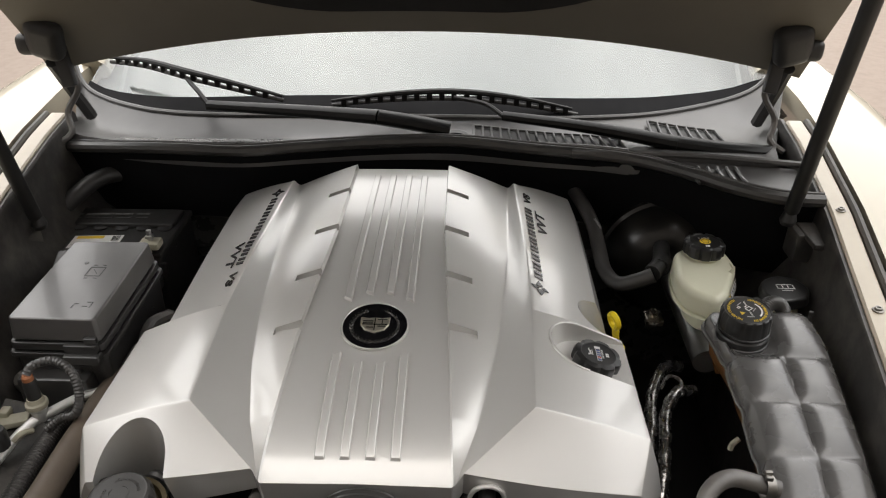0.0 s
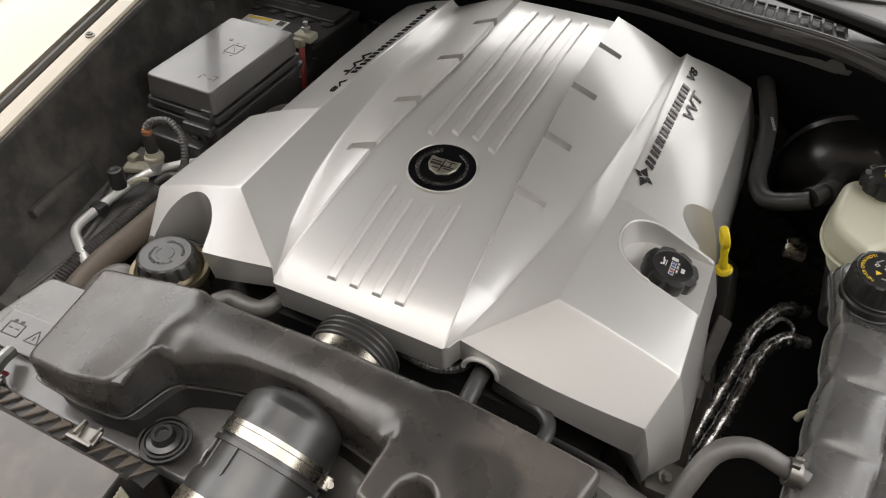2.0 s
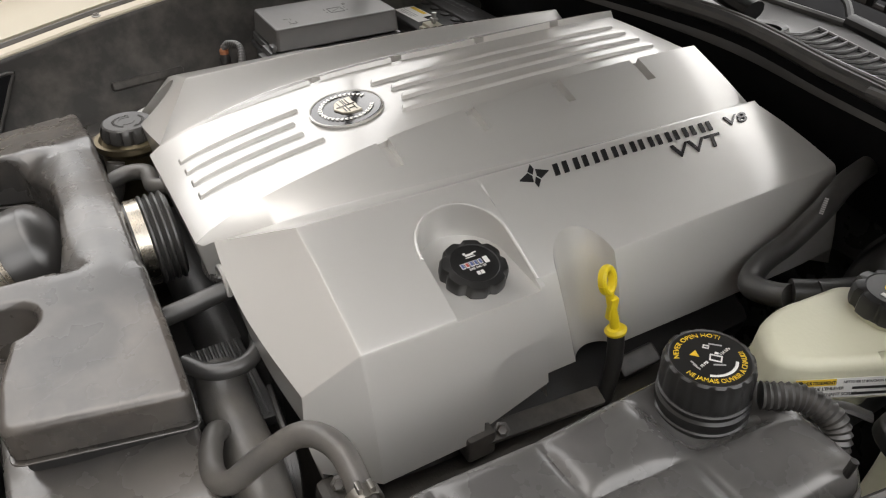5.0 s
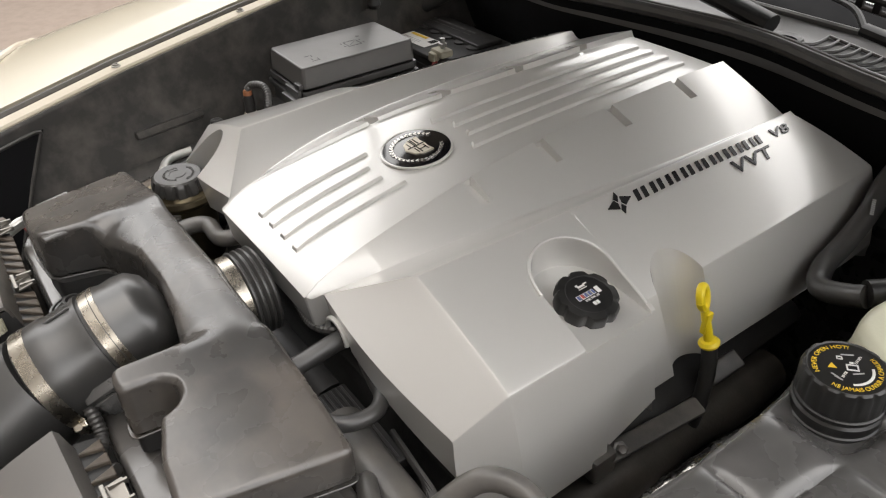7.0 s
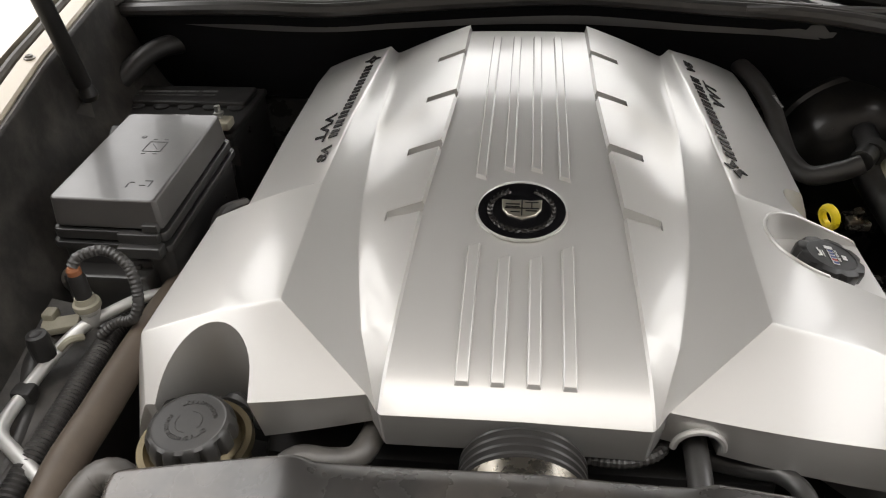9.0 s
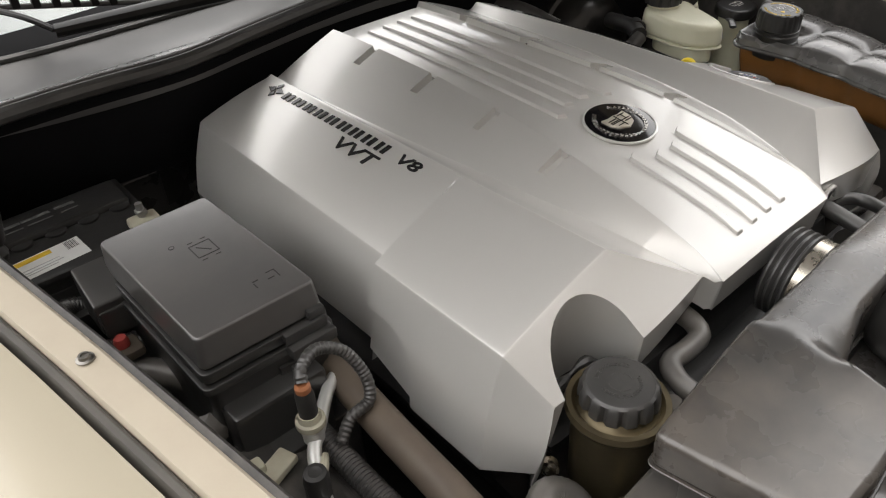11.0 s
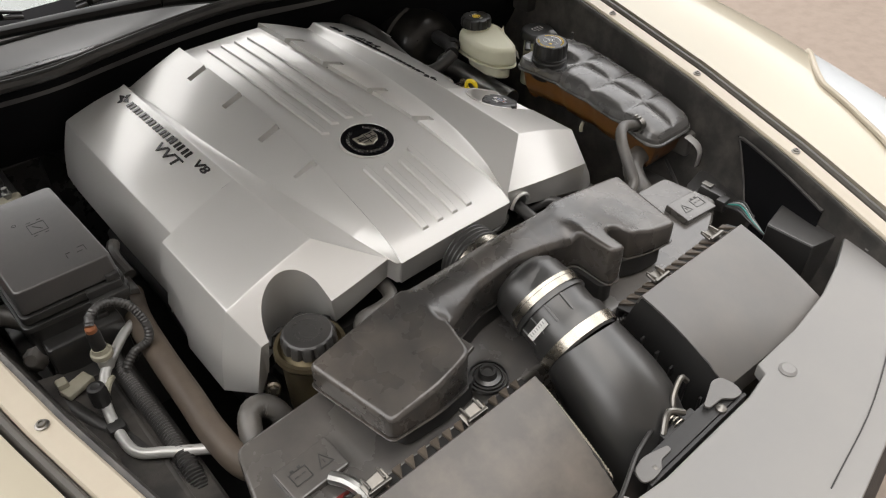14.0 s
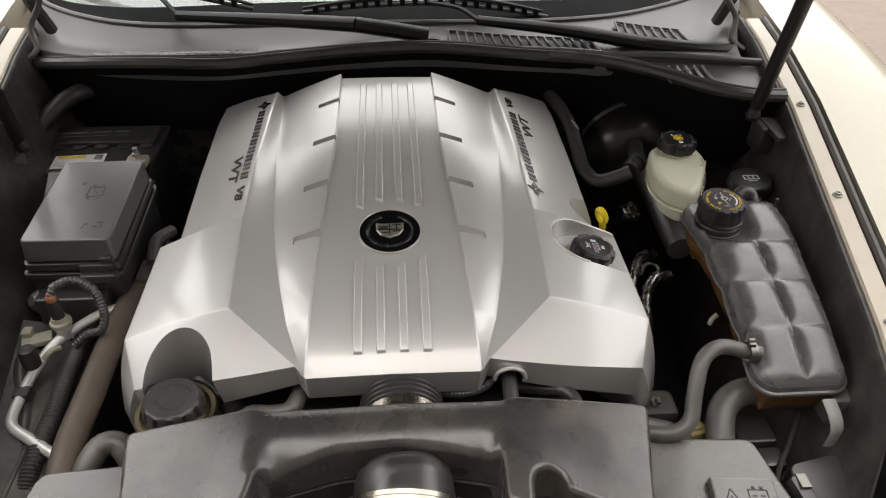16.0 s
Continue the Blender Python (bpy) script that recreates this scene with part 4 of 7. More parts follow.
def clamp(parent, at, direction, r, width=0.013, screw=20, label="steel band clamp"):
    """A worm-drive band round a duct, with its screw housing."""
    M = aim(at, direction)
    band = lathe([(r, -width / 2), (r + 0.0016, -width / 2), (r + 0.0016, width / 2), (r, width / 2)], 56, M)
    c = part("clamp", band, STEEL, parent, label)
    a = radians(screw)
    S = M @ Euler((0, 0, a)).to_matrix().to_4x4() @ Matrix.Translation((r + 0.004, 0, 0))
    h = merge(box((0, 0, 0), (0.007, 0.016, width * 0.95), 0.0015))
    h.transform(S)
    part("screw_housing", h, STEEL, c)
    t = tube([(0.002, -0.013, 0), (0.002, 0.012, 0)], 0.0035, 10, 0.1)
    t.transform(S)
    part("screw", t, STEEL, c)
    k = bmesh.new()
    for i in range(14):
        n = box((0, 0, 0), (0.0006, 0.0010, width * 0.6), 0)
        n.transform(M @ Euler((0, 0, a - radians(14 + 2.6 * i))).to_matrix().to_4x4() @ Matrix.Translation((r + 0.0017, 0, 0)))
        k = merge(k, n)
    part("band_slots", k, DARK, c)
    return c


# ---- oil filler cap and dipstick ----
oil = thing("oil_filler_cap", (0.276, -0.003, 0.868), "black scalloped oil filler cap with printed symbols", "oil cap")
OM = Matrix.Translation((0.276, -0.003, 0.868)) @ Euler((0, radians(12), 0)).to_matrix().to_4x4()
c = part("cap", lathe([(0.027, 0), (0.0305, 0.001), (0.0312, 0.004), (0.0312, 0.013), (0.0295, 0.0165), (0.0225, 0.0178), (0.0212, 0.0170), (0, 0.0170)], 112, OM, 8, 0.0032, (1, 4)), CAP, oil)
part("neck", lathe([(0.024, -0.03), (0.024, 0.002), (0.0, 0.002)], 32, OM), DARK, oil)
OT = OM @ Matrix.Translation((0, 0, 0.0174)) @ Euler((0, 0, radians(90))).to_matrix().to_4x4()
for i, mt in enumerate((BLUE_INK, RED_INK, BLUE_INK, BLUE_INK, BLUE_INK)):
    bar(-0.0125 + 0.0045 * i, 0.0, 0.0034, 0.0058, 0.0003, WHITE_INK, c, OT, "plain bar of a maker's mark")
    bar(-0.0125 + 0.0045 * i, 0.0, 0.0024, 0.0046, 0.0006, mt, c, OT)
for x, y, w, h in ((0.0115, 0.0, 0.0045, 0.0075), (0.0, 0.0105, 0.0085, 0.0022), (-0.004, 0.0128, 0.0024, 0.0020), (0.0055, 0.0118, 0.0045, 0.0012), (0.0, 0.0078, 0.0100, 0.0008), (0.001, -0.0115, 0.0030, 0.0040), (-0.0028, -0.0115, 0.0030, 0.0040)):
    bar(x, y, w, h, 0.0003, WHITE_INK, c, OT)
flat_text("SAE 5W-30", 0.0036, (0, -0.0065, 0.0003), 0, WHITE_INK, c, "white printed oil grade", OT)

dip = thing("dipstick", (0.338, 0.108, 0.78), "yellow plastic oil dipstick handle with a ring", "dipstick")
DB, DT = Vector((0.3365, 0.127, 0.794)), Vector((0.321, 0.115, 0.862))
up = (DT - DB).normalized()
ring_c = DT - up * 0.0125
pts = [tuple(ring_c + Vector((0.0040, -0.0092, 0.0)) * math.cos(a) + up * 0.0128 * math.sin(a)) for a in (2 * math.pi * i / 16 for i in range(17))]
part("ring", tube(pts, 0.0036, 10, 0.004, flat=1.3), YELLOW, dip)
part("stem", merge(tube([tuple(DB), tuple(DT - up * 0.024)], lambda t: 0.0052 - 0.0008 * t, 12, 0.01), box(tuple(DB + up * 0.026), (0.007, 0.010, 0.026), 0.002)), YELLOW, dip)
part("flange", lathe([(0.004, 0), (0.0105, 0.0), (0.0112, 0.003), (0.0085, 0.006), (0.004, 0.007)], 24, aim(tuple(DB - up * 0.003), tuple(up))), YELLOW, dip)
part("tube", tube([(0.337, 0.127, 0.793), (0.345, 0.124, 0.76), (0.350, 0.11, 0.70), (0.345, 0.08, 0.60)], 0.0085, 12, 0.02), DARK, dip, "black dipstick tube")

# ---- power steering fluid reservoir ----
ps = thing("power_steering_reservoir", (-0.253, -0.207, 0.72), "brass-toned fluid reservoir with a black ribbed cap", "reservoir")
PM = Matrix.Translation((-0.253, -0.207, 0.0))
part("body", lathe([(0.0, 0.70), (0.034, 0.705), (0.038, 0.72), (0.0395, 0.808), (0.0440, 0.812), (0.0465, 0.817), (0.0450, 0.823), (0.0400, 0.823), (0.0365, 0.818), (0.034, 0.820), (0.031, 0.8245), (0.0, 0.8245)], 56, PM), BRASS, ps)
pc = part("cap", lathe([(0.031, 0.8245), (0.0350, 0.8258), (0.0354, 0.8290), (0.0346, 0.8380), (0.0318, 0.8434), (0.0290, 0.8452), (0.0270, 0.8448), (0.0, 0.8452)], 156, PM, 13, 0.0040, (1, 3)), CAP_DUSTY, ps, "black ribbed cap")
PT = PM @ Matrix.Translation((0, 0, 0.8452)) @ Euler((0, 0, radians(-50))).to_matrix().to_4x4()
EMB = material("raised_black_letters", (0.075, 0.073, 0.070), 0.4)
ring_text("POWER STEERING FLUID", 0.0052, 0.0185, 300, PT, EMB, pc, "raised black letters", inward=False, depth=0.0004)
ring_text("USE APPROVED", 0.0052, 0.0185, 120, PT, EMB, pc, "raised black letters", inward=True, depth=0.0004)
for a0, a1, rr in ((20, 140, 0.0105), (200, 320, 0.0105)):
    part("raised_ring", tube([tuple(PT @ Vector((rr * math.cos(radians(a0 + (a1 - a0) * i / 8)), rr * math.sin(radians(a0 + (a1 - a0) * i / 8)), 0))) for i in range(9)], 0.0005, 6, 0.004), EMB, pc)
part("outlet", tube([(-0.285, -0.245, 0.742), (-0.288, -0.262, 0.752), (-0.286, -0.280, 0.735), (-0.275, -0.29, 0.68)], 0.0075, 12, 0.006), BRASS, ps, "brass outlet pipe")

part("recess_seal", tube([(-0.253 + 0.0535 * math.cos(radians(a)), -0.207 + 0.0535 * math.sin(radians(a)), 0.815 + 0.004 * math.sin(a * 0.11)) for a in range(30, 141, 10)], lambda t: 0.004 + 0.0022 * math.sin(t * 21), 8, 0.006), DARK, ps, "torn black rubber edging")

# ---- fuse box ----
fuse = thing("fuse_box", (-0.448, 0.16, 0.70), "black plastic fuse box with a large smooth lid", "fuse box")
LID_PLAN = [(-0.507, 0.052), (-0.386, 0.050), (-0.393, 0.264), (-0.514, 0.262)]


def grown(poly, d):
    cx, cy = sum(p[0] for p in poly) / len(poly), sum(p[1] for p in poly) / len(poly)
    return [(x + d * (1 if x > cx else -1), y + d * (1 if y > cy else -1)) for x, y in poly]


lid = part("lid", prism(rounded(grown(LID_PLAN, 0.003), 0.009), 0.848, 0.8832, 0.0045, 3, top=rounded(LID_PLAN, 0.008)), LID, fuse, "smooth satin black lid")
part("lid_skirt", prism(rounded(grown(LID_PLAN, 0.006), 0.010), 0.834, 0.846, 0.002, 2), BLACK, fuse)
part("body_rim", prism(rounded(grown(LID_PLAN, 0.009), 0.010), 0.822, 0.831, 0.002, 2), BLACK, fuse)
part("body", prism(rounded(grown(LID_PLAN, 0.002), 0.012), 0.66, 0.826, 0.004, 2, top=rounded(grown(LID_PLAN, 0.004), 0.012)), BLACK, fuse)
part("base", merge(prism(rounded([(-0.53, 0.030), (-0.372, 0.030), (-0.380, 0.275), (-0.535, 0.275)], 0.012), 0.60, 0.715, 0.005, 2), box((-0.455, 0.040, 0.755), (0.100, 0.035, 0.09), 0.006),
                   box((-0.475, 0.022, 0.735), (0.065, 0.05, 0.03), 0.005)), BLACK, fuse)
part("latch", merge(box((-0.410, 0.042, 0.842), (0.046, 0.010, 0.012), 0.002), box((-0.408, 0.036, 0.829), (0.050, 0.016, 0.014), 0.003), box((-0.395, 0.044, 0.853), (0.018, 0.008, 0.010), 0.002)), BLACK, fuse)
part("side_box", merge(prism([(-0.549, 0.222), (-0.512, 0.222), (-0.512, 0.268), (-0.549, 0.268)], 0.800, lambda x, y: 0.838 + 0.55 * (y - 0.222), 0.003, 2), box((-0.529, 0.234, 0.812), (0.036, 0.030, 0.036), 0.004)), COWL, fuse)
part("clip", merge(box((-0.425, 0.047, 0.795), (0.036, 0.008, 0.028), 0.002), box((-0.425, 0.043, 0.802), (0.014, 0.010, 0.008), 0.002)), BLACK, fuse)
part("clip", box((-0.508, 0.12, 0.795), (0.010, 0.022, 0.026), 0.002), BLACK, fuse)
MARK = material("embossed_line", (0.026, 0.025, 0.024), 0.5)
LZ = 0.8834
for (x, y, w, h) in ((-0.450, 0.172, 0.0010, 0.024), (-0.428, 0.172, 0.0010, 0.024), (-0.439, 0.184, 0.022, 0.0010), (-0.439, 0.160, 0.022, 0.0010), (-0.446, 0.190, 0.0055, 0.0008), (-0.432, 0.190, 0.0055, 0.0008), (-0.446, 0.154, 0.0055, 0.0008), (-0.432, 0.154, 0.0055, 0.0008),
                     (-0.428, 0.088, 0.0060, 0.0012), (-0.431, 0.081, 0.0010, 0.0080), (-0.410, 0.092, 0.0090, 0.0010), (-0.406, 0.085, 0.0010, 0.0120), (-0.414, 0.082, 0.0070, 0.0010)):
    bar(x, y, w, h, LZ, MARK, lid, Matrix(), name="embossed_mark")
bar(-0.439, 0.172, 0.0010, 0.017, LZ, MARK, lid, Matrix(), angle=38, name="embossed_mark")
part("embossed_mark", lathe([(0.0022, 0), (0.0032, 0), (0.0032, 0.0004), (0.0022, 0.0004)], 20, Matrix.Translation((-0.463, 0.196, LZ - 0.0002))), MARK, lid)

# ---- battery ----
FAINT_INK = material("worn_grey_print", (0.16, 0.16, 0.16), 0.5, 0, 0, 0, 100, 0.7, (0.03, 0.03, 0.03), 120, 0.05)
bat = thing("battery", (-0.545, 0.43, 0.60), "black car battery with a white and yellow label", "battery")
part("case", box((-0.545, 0.432, 0.705), (0.245, 0.165, 0.205), 0.006), BLACK, bat)
part("lid", merge(box((-0.545, 0.432, 0.806), (0.250, 0.170, 0.012), 0.004), box((-0.545, 0.470, 0.815), (0.23, 0.065, 0.012), 0.005)), DARK, bat)
LBM = Matrix.Translation((-0.552, 0.385, 0.8126)) @ Euler((0, 0, radians(4))).to_matrix().to_4x4()
lab = bar(0, 0, 0.088, 0.044, 0.0, WHITE_INK, bat, LBM, "white and yellow battery label", name="label")
bar(-0.014, 0.015, 0.048, 0.009, 0.0004, YELLOW_INK, lab, LBM)
for i in range(9):
    bar(0.026 + 0.0016 * i, 0.010, 0.0008 if i % 2 else 0.0004, 0.018, 0.0006, DARK_INK, lab, LBM)
for y, w in ((-0.004, 0.05), (-0.010, 0.056), (-0.015, 0.04)):
    bar(-0.012, y, w, 0.0012, 0.0005, GREY_INK, lab, LBM)
TBM = Matrix.Translation((-0.545, 0.470, 0.8214)) @ Euler((0, 0, radians(2))).to_matrix().to_4x4()
for i, (x, w) in enumerate(((-0.082, 0.030), (-0.050, 0.022), (-0.024, 0.030), (0.010, 0.034), (0.046, 0.024))):
    bar(x, 0.006, w, 0.0060, 0, FAINT_INK, bat, TBM, "plain grey bar of print")
    bar(x + 0.002, -0.008, w * 0.9, 0.002, 0, FAINT_INK, bat, TBM)
for i in range(6):
    part("filler_cap", lathe([(0.013, 0), (0.013, 0.003), (0.009, 0.004), (0, 0.004)], 20, Matrix.Translation((-0.645 + 0.040 * i, 0.438, 0.812))), DARK, bat)
t1 = part("terminal", merge(box((-0.440, 0.360, 0.824), (0.036, 0.028, 0.014), 0.004), box((-0.446, 0.346, 0.816), (0.020, 0.014, 0.018), 0.003)), AGED, bat, "stained cream battery terminal clamp")
part("bolt", merge(tube([(-0.440, 0.362, 0.825), (-0.440, 0.362, 0.850)], 0.0045, 8, 0.1), box((-0.440, 0.362, 0.838), (0.013, 0.013, 0.006), 0.002)), ALU, t1, "dull metal bolt")
part("terminal", merge(box((-0.640, 0.372, 0.822), (0.030, 0.024, 0.014), 0.004), box((-0.628, 0.365, 0.826), (0.012, 0.012, 0.010), 0.002)), ALU, bat, "dull metal battery terminal")
part("cable", tube([(-0.445, 0.352, 0.815), (-0.436, 0.338, 0.802), (-0.428, 0.325, 0.775), (-0.425, 0.32, 0.74)], 0.0052, 10, 0.01), RED_WIRE, bat, "red battery cable")
single("battery_hold_down", merge(box((-0.545, 0.352, 0.775), (0.26, 0.008, 0.030), 0.003), box((-0.545, 0.335, 0.755), (0.24, 0.030, 0.020), 0.004)), BLACK, "black battery hold-down strip in front of the battery", "bracket")
single("vent_hose", tube([(-0.64, 0.45, 0.84), (-0.60, 0.50, 0.872), (-0.565, 0.54, 0.876), (-0.53, 0.60, 0.850)], 0.016, 16, 0.01), DARK, "thick black hose behind the battery", "hose")

# ---- coolant tank ----
def tank_edge(y):
    a, b = lerp(y, [(-0.19, 0.437), (-0.06, 0.450), (0.05, 0.452), (0.115, 0.445)]), lerp(y, [(-0.19, 0.549), (-0.06, 0.570), (0.05, 0.588), (0.115, 0.590)])
    d = max(0.0, min(y + 0.222, 0.118 - y))
    k = 0.022 - math.sqrt(max(0.0, 0.022 ** 2 - (0.022 - d) ** 2)) if d < 0.022 else 0.0
    return a + k, b - k


def tank_top(x, y):
    """Eight quilted cushions in two columns, falling to the front."""
    a, b = tank_edge(y)
    base = lerp(y, [(-0.22, 0.844), (-0.143, 0.862), (0.017, 0.874), (0.10, 0.876)])
    u = (x - a) / (b - a)
    mid = lerp(y, [(-0.22, 0.493), (-0.143, 0.501), (0.017, 0.5205), (0.1, 0.527)])
    cell_y = [-0.222, -0.143, -0.061, 0.017, 0.118]
    k = max(i for i in range(4) if y >= cell_y[i] or i == 0)
    y0, y1 = cell_y[k] + (0.004 if k == 0 else 0.0004), cell_y[k + 1] - (0.004 if k == 3 else 0.0004)
    left = x < mid
    x0, x1 = (a + 0.004, mid - 0.0004) if left else (mid + 0.0004, b - 0.004)
    rim = min(min(u, 1 - u) * (b - a), y + 0.222, 0.118 - y)
    px, py = min(1.0, abs(2 * x - x0 - x1) / (x1 - x0)), min(1.0, abs(2 * y - y0 - y1) / (y1 - y0))
    sx, sy = 1 - px ** 3.2, 1 - py ** 3.2
    dome = 0.0072 * (sx * sy) ** 0.75
    if k == 3 and left:
        dome = 0.0
        base -= 0.013 * sx * sy
    return base - 0.004 + dome - 0.006 * max(0.0, 1 - rim / 0.006) ** 2 - 0.0012 * ((x - mid) / 0.06) ** 2


tank = thing("coolant_tank", (0.505, -0.05, 0.72), "quilted black coolant tank with an aged orange lower half", "coolant tank")
rows = []
for j in range(171):
    y = -0.052 - 0.170 * math.cos(math.pi * j / 170)
    a, b = tank_edge(y)
    wave = 0.0035 * sum(math.exp(-((y - g) / 0.010) ** 2) for g in (-0.143, -0.061, 0.017))
    a, b = a + wave, b - wave
    rows.append([(x, y, tank_top(x, y)) for x in [a + (b - a) * i / 90 for i in range(91)]])
edge_loop = [Vector(r[0]) for r in rows] + [Vector(p) for p in rows[-1][4:-4:4]] + [Vector(r[-1]) for r in rows[::-1]] + [Vector(p) for p in rows[0][-4:4:-4]]


def loop_out(off, dz):
    """The tank's outline moved outwards by off and to dz below the top's edge."""
    n = len(edge_loop)
    out = []
    for i, p in enumerate(edge_loop):
        d = edge_loop[(i + 2) % n] - edge_loop[i - 2]
        nrm = Vector((-d.y, d.x, 0)).normalized()
        base = lerp(p.y, [(-0.22, 0.838), (-0.143, 0.853), (0.017, 0.865), (0.10, 0.867)])
        out.append((p.x + nrm.x * off, p.y + nrm.y * off, base + dz))
    return out + out[:1]


top = merge(sheet(rows), sheet([[tuple(p) for p in edge_loop + edge_loop[:1]], loop_out(0.0018, -0.006), loop_out(0.0022, -0.016)]))
bmesh.ops.remove_doubles(top, verts=top.verts, dist=1e-5)
part("top_half", top, TANK, tank, "quilted black top", sharp=60)
part("seam", tube(loop_out(0.0022, -0.016)[::4], 0.0034, 8, 0.01), TANK, tank, "moulded seam")
bowl = sheet([loop_out(-0.001, -0.015), loop_out(-0.006, -0.020), loop_out(-0.009, -0.040), loop_out(-0.013, -0.058), loop_out(-0.022, -0.074), loop_out(-0.038, -0.078)])
part("bottom_half", bowl, ORANGE, tank, "stained orange lower half", sharp=60)
part("outlet", tube([(0.480, -0.185, 0.795), (0.478, -0.19, 0.77)], 0.012, 12, 0.02), ORANGE, tank)
CM = Matrix.Translation((0.4835, 0.068, 0.868)) @ Euler((radians(3), radians(-2), 0)).to_matrix().to_4x4() @ Matrix.Diagonal((0.93, 0.93, 1, 1))
part("neck", lathe([(0.035, -0.030), (0.0370, -0.020), (0.0370, -0.004), (0.0355, -0.003), (0.0365, 0.0), (0.0365, 0.006), (0.0345, 0.008), (0.0345, 0.011)], 48, CM), CAP, tank)
cc = part("cap", lathe([(0.0335, 0.009), (0.0355, 0.010), (0.0360, 0.013), (0.0340, 0.0140), (0.0352, 0.0155), (0.0352, 0.034), (0.0335, 0.0395), (0.0312, 0.0408), (0.0300, 0.0400), (0, 0.0400)], 128, CM, 16, 0.0016, (5, 6)), CAP, tank, "black screw cap with yellow and white warning print")
CT = CM @ Matrix.Translation((0, 0, 0.0402)) @ Euler((0, 0, radians(38))).to_matrix().to_4x4()
ring_text("NEVER OPEN HOT!", 0.0058, 0.0232, 140, CT, YELLOW_INK, cc, "yellow warning print", inward=True)
ring_text("NE JAMAIS OUVRIR A CHAUD!", 0.0058, 0.0268, 315, CT, YELLOW_INK, cc, "yellow warning print", inward=False, wide=0.95)
part("printed_arc", tube([tuple(CT @ Vector((0.0195 * math.cos(radians(275 + 90 * i / 10)), 0.0195 * math.sin(radians(275 + 90 * i / 10)), 0))) for i in range(11)], 0.0011, 6, 0.003, flat=0.3), WHITE_INK, cc)
part("printed_mark", prism([(-0.0035, 0), (0.0035, 0), (0.0, 0.0062)], 0, 0.0004, 0), YELLOW_INK, cc).data.transform(Matrix.Translation(-ORIGIN[cc.name]) @ CT @ Matrix.Translation((-0.0115, -0.002, 0)) @ Matrix.Translation(ORIGIN[cc.name]))
for x, y, w, h in ((0.004, 0.0035, 0.0095, 0.0012), (0.004, -0.0025, 0.0095, 0.0012), (-0.0002, 0.0005, 0.0012, 0.0060), (0.0082, 0.0005, 0.0012, 0.0060), (0.004, 0.0062, 0.003, 0.002), (-0.0045, 0.0095, 0.0046, 0.0010), (-0.0045, 0.0125, 0.0046, 0.0010), (-0.0064, 0.011, 0.0010, 0.0040), (-0.0026, 0.011, 0.0010, 0.0040)):
    bar(x, y, w, h, 0.0002, WHITE_INK, cc, CT)
flat_text("124 kPa", 0.0036, (0.0105, 0.0095, 0.0002), 60, WHITE_INK, cc, "white pressure print", CT)
flat_text("18 PSI", 0.0034, (-0.0025, -0.0095, 0.0002), 60, WHITE_INK, cc, "white pressure print", CT)
for x, y, w, a in ((0.0075, -0.006, 0.009, 15), (-0.011, -0.0105, 0.006, -40), (-0.0085, -0.0135, 0.007, -35), (0.002, 0.0155, 0.010, 5)):
    bar(x, y, w, 0.0012, 0.0002, GREY_INK, cc, CT, angle=a)
part("stem", tube([(0.582, 0.095, 0.866), (0.583, 0.097, 0.886)], 0.0028, 8, 0.1), DARK, tank)
part("overflow_sleeve", tube([(0.513, 0.090, 0.886), (0.532, 0.112, 0.888), (0.552, 0.122, 0.878), (0.562, 0.118, 0.855), (0.560, 0.11, 0.82)], 0.0105, 14, 0.005, ridges=0.0016), RUBBER, tank, "corrugated black overflow sleeve")
part("tab", tube([(0.520, -0.232, 0.818), (0.520, -0.252, 0.812), (0.522, -0.262, 0.798), (0.522, -0.262, 0.770)], 0.0085, 8, 0.006, flat=0.25), PALE_GREY, tank, "pale mounting tab")
part("drain_plug", tube([(0.458, -0.050, 0.792), (0.450, -0.053, 0.785), (0.448, -0.055, 0.778)], 0.0035, 10, 0.006), AGED, tank, "small yellowed sensor plug")

# ---- brake fluid reservoir and booster ----
br = thing("brake_fluid_reservoir", (0.487, 0.235, 0.76), "cream plastic brake fluid reservoir with a black cap", "reservoir")
body = [(0.444, 0.292), (0.432, 0.215), (0.442, 0.172), (0.478, 0.148), (0.500, 0.170), (0.537, 0.248), (0.530, 0.305), (0.480, 0.312)]
part("upper_body", prism(rounded(body, 0.022, 5), 0.826, lambda x, y: 0.868 if y > 0.24 else 0.864, 0.010, 4, inset=0.05), RESERVOIR, br)
part("seam", prism(rounded(grown(body, 0.001), 0.022, 5), 0.8235, 0.8275, 0.0015, 1), RESERVOIR, br)
part("lower_body", prism(rounded([(0.460, 0.275), (0.448, 0.205), (0.457, 0.178), (0.476, 0.163), (0.496, 0.185), (0.524, 0.25), (0.49, 0.29)], 0.025, 5), 0.795, 0.824, 0.006, 3), RESERVOIR, br)
BC = Matrix.Translation((0.490, 0.281, 0.866))
part("neck", lathe([(0.027, -0.004), (0.0265, 0.006), (0, 0.006)], 32, BC), RESERVOIR, br)
bc = part("cap", lathe([(0.028, 0.004), (0.0315, 0.0055), (0.0320, 0.008), (0.0320, 0.019), (0.030, 0.0230), (0.0235, 0.0245), (0.0225, 0.0238), (0, 0.0238)], 120, BC, 9, 0.0040, (1, 4)), CAP, br, "black scalloped cap with a yellow print")
BT = BC @ Matrix.Translation((0, 0, 0.0240))
part("printed_ring", lathe([(0.0, 0.0003), (0.0085, 0.0003), (0.0085, 0)], 24, BT), YELLOW_INK, bc)
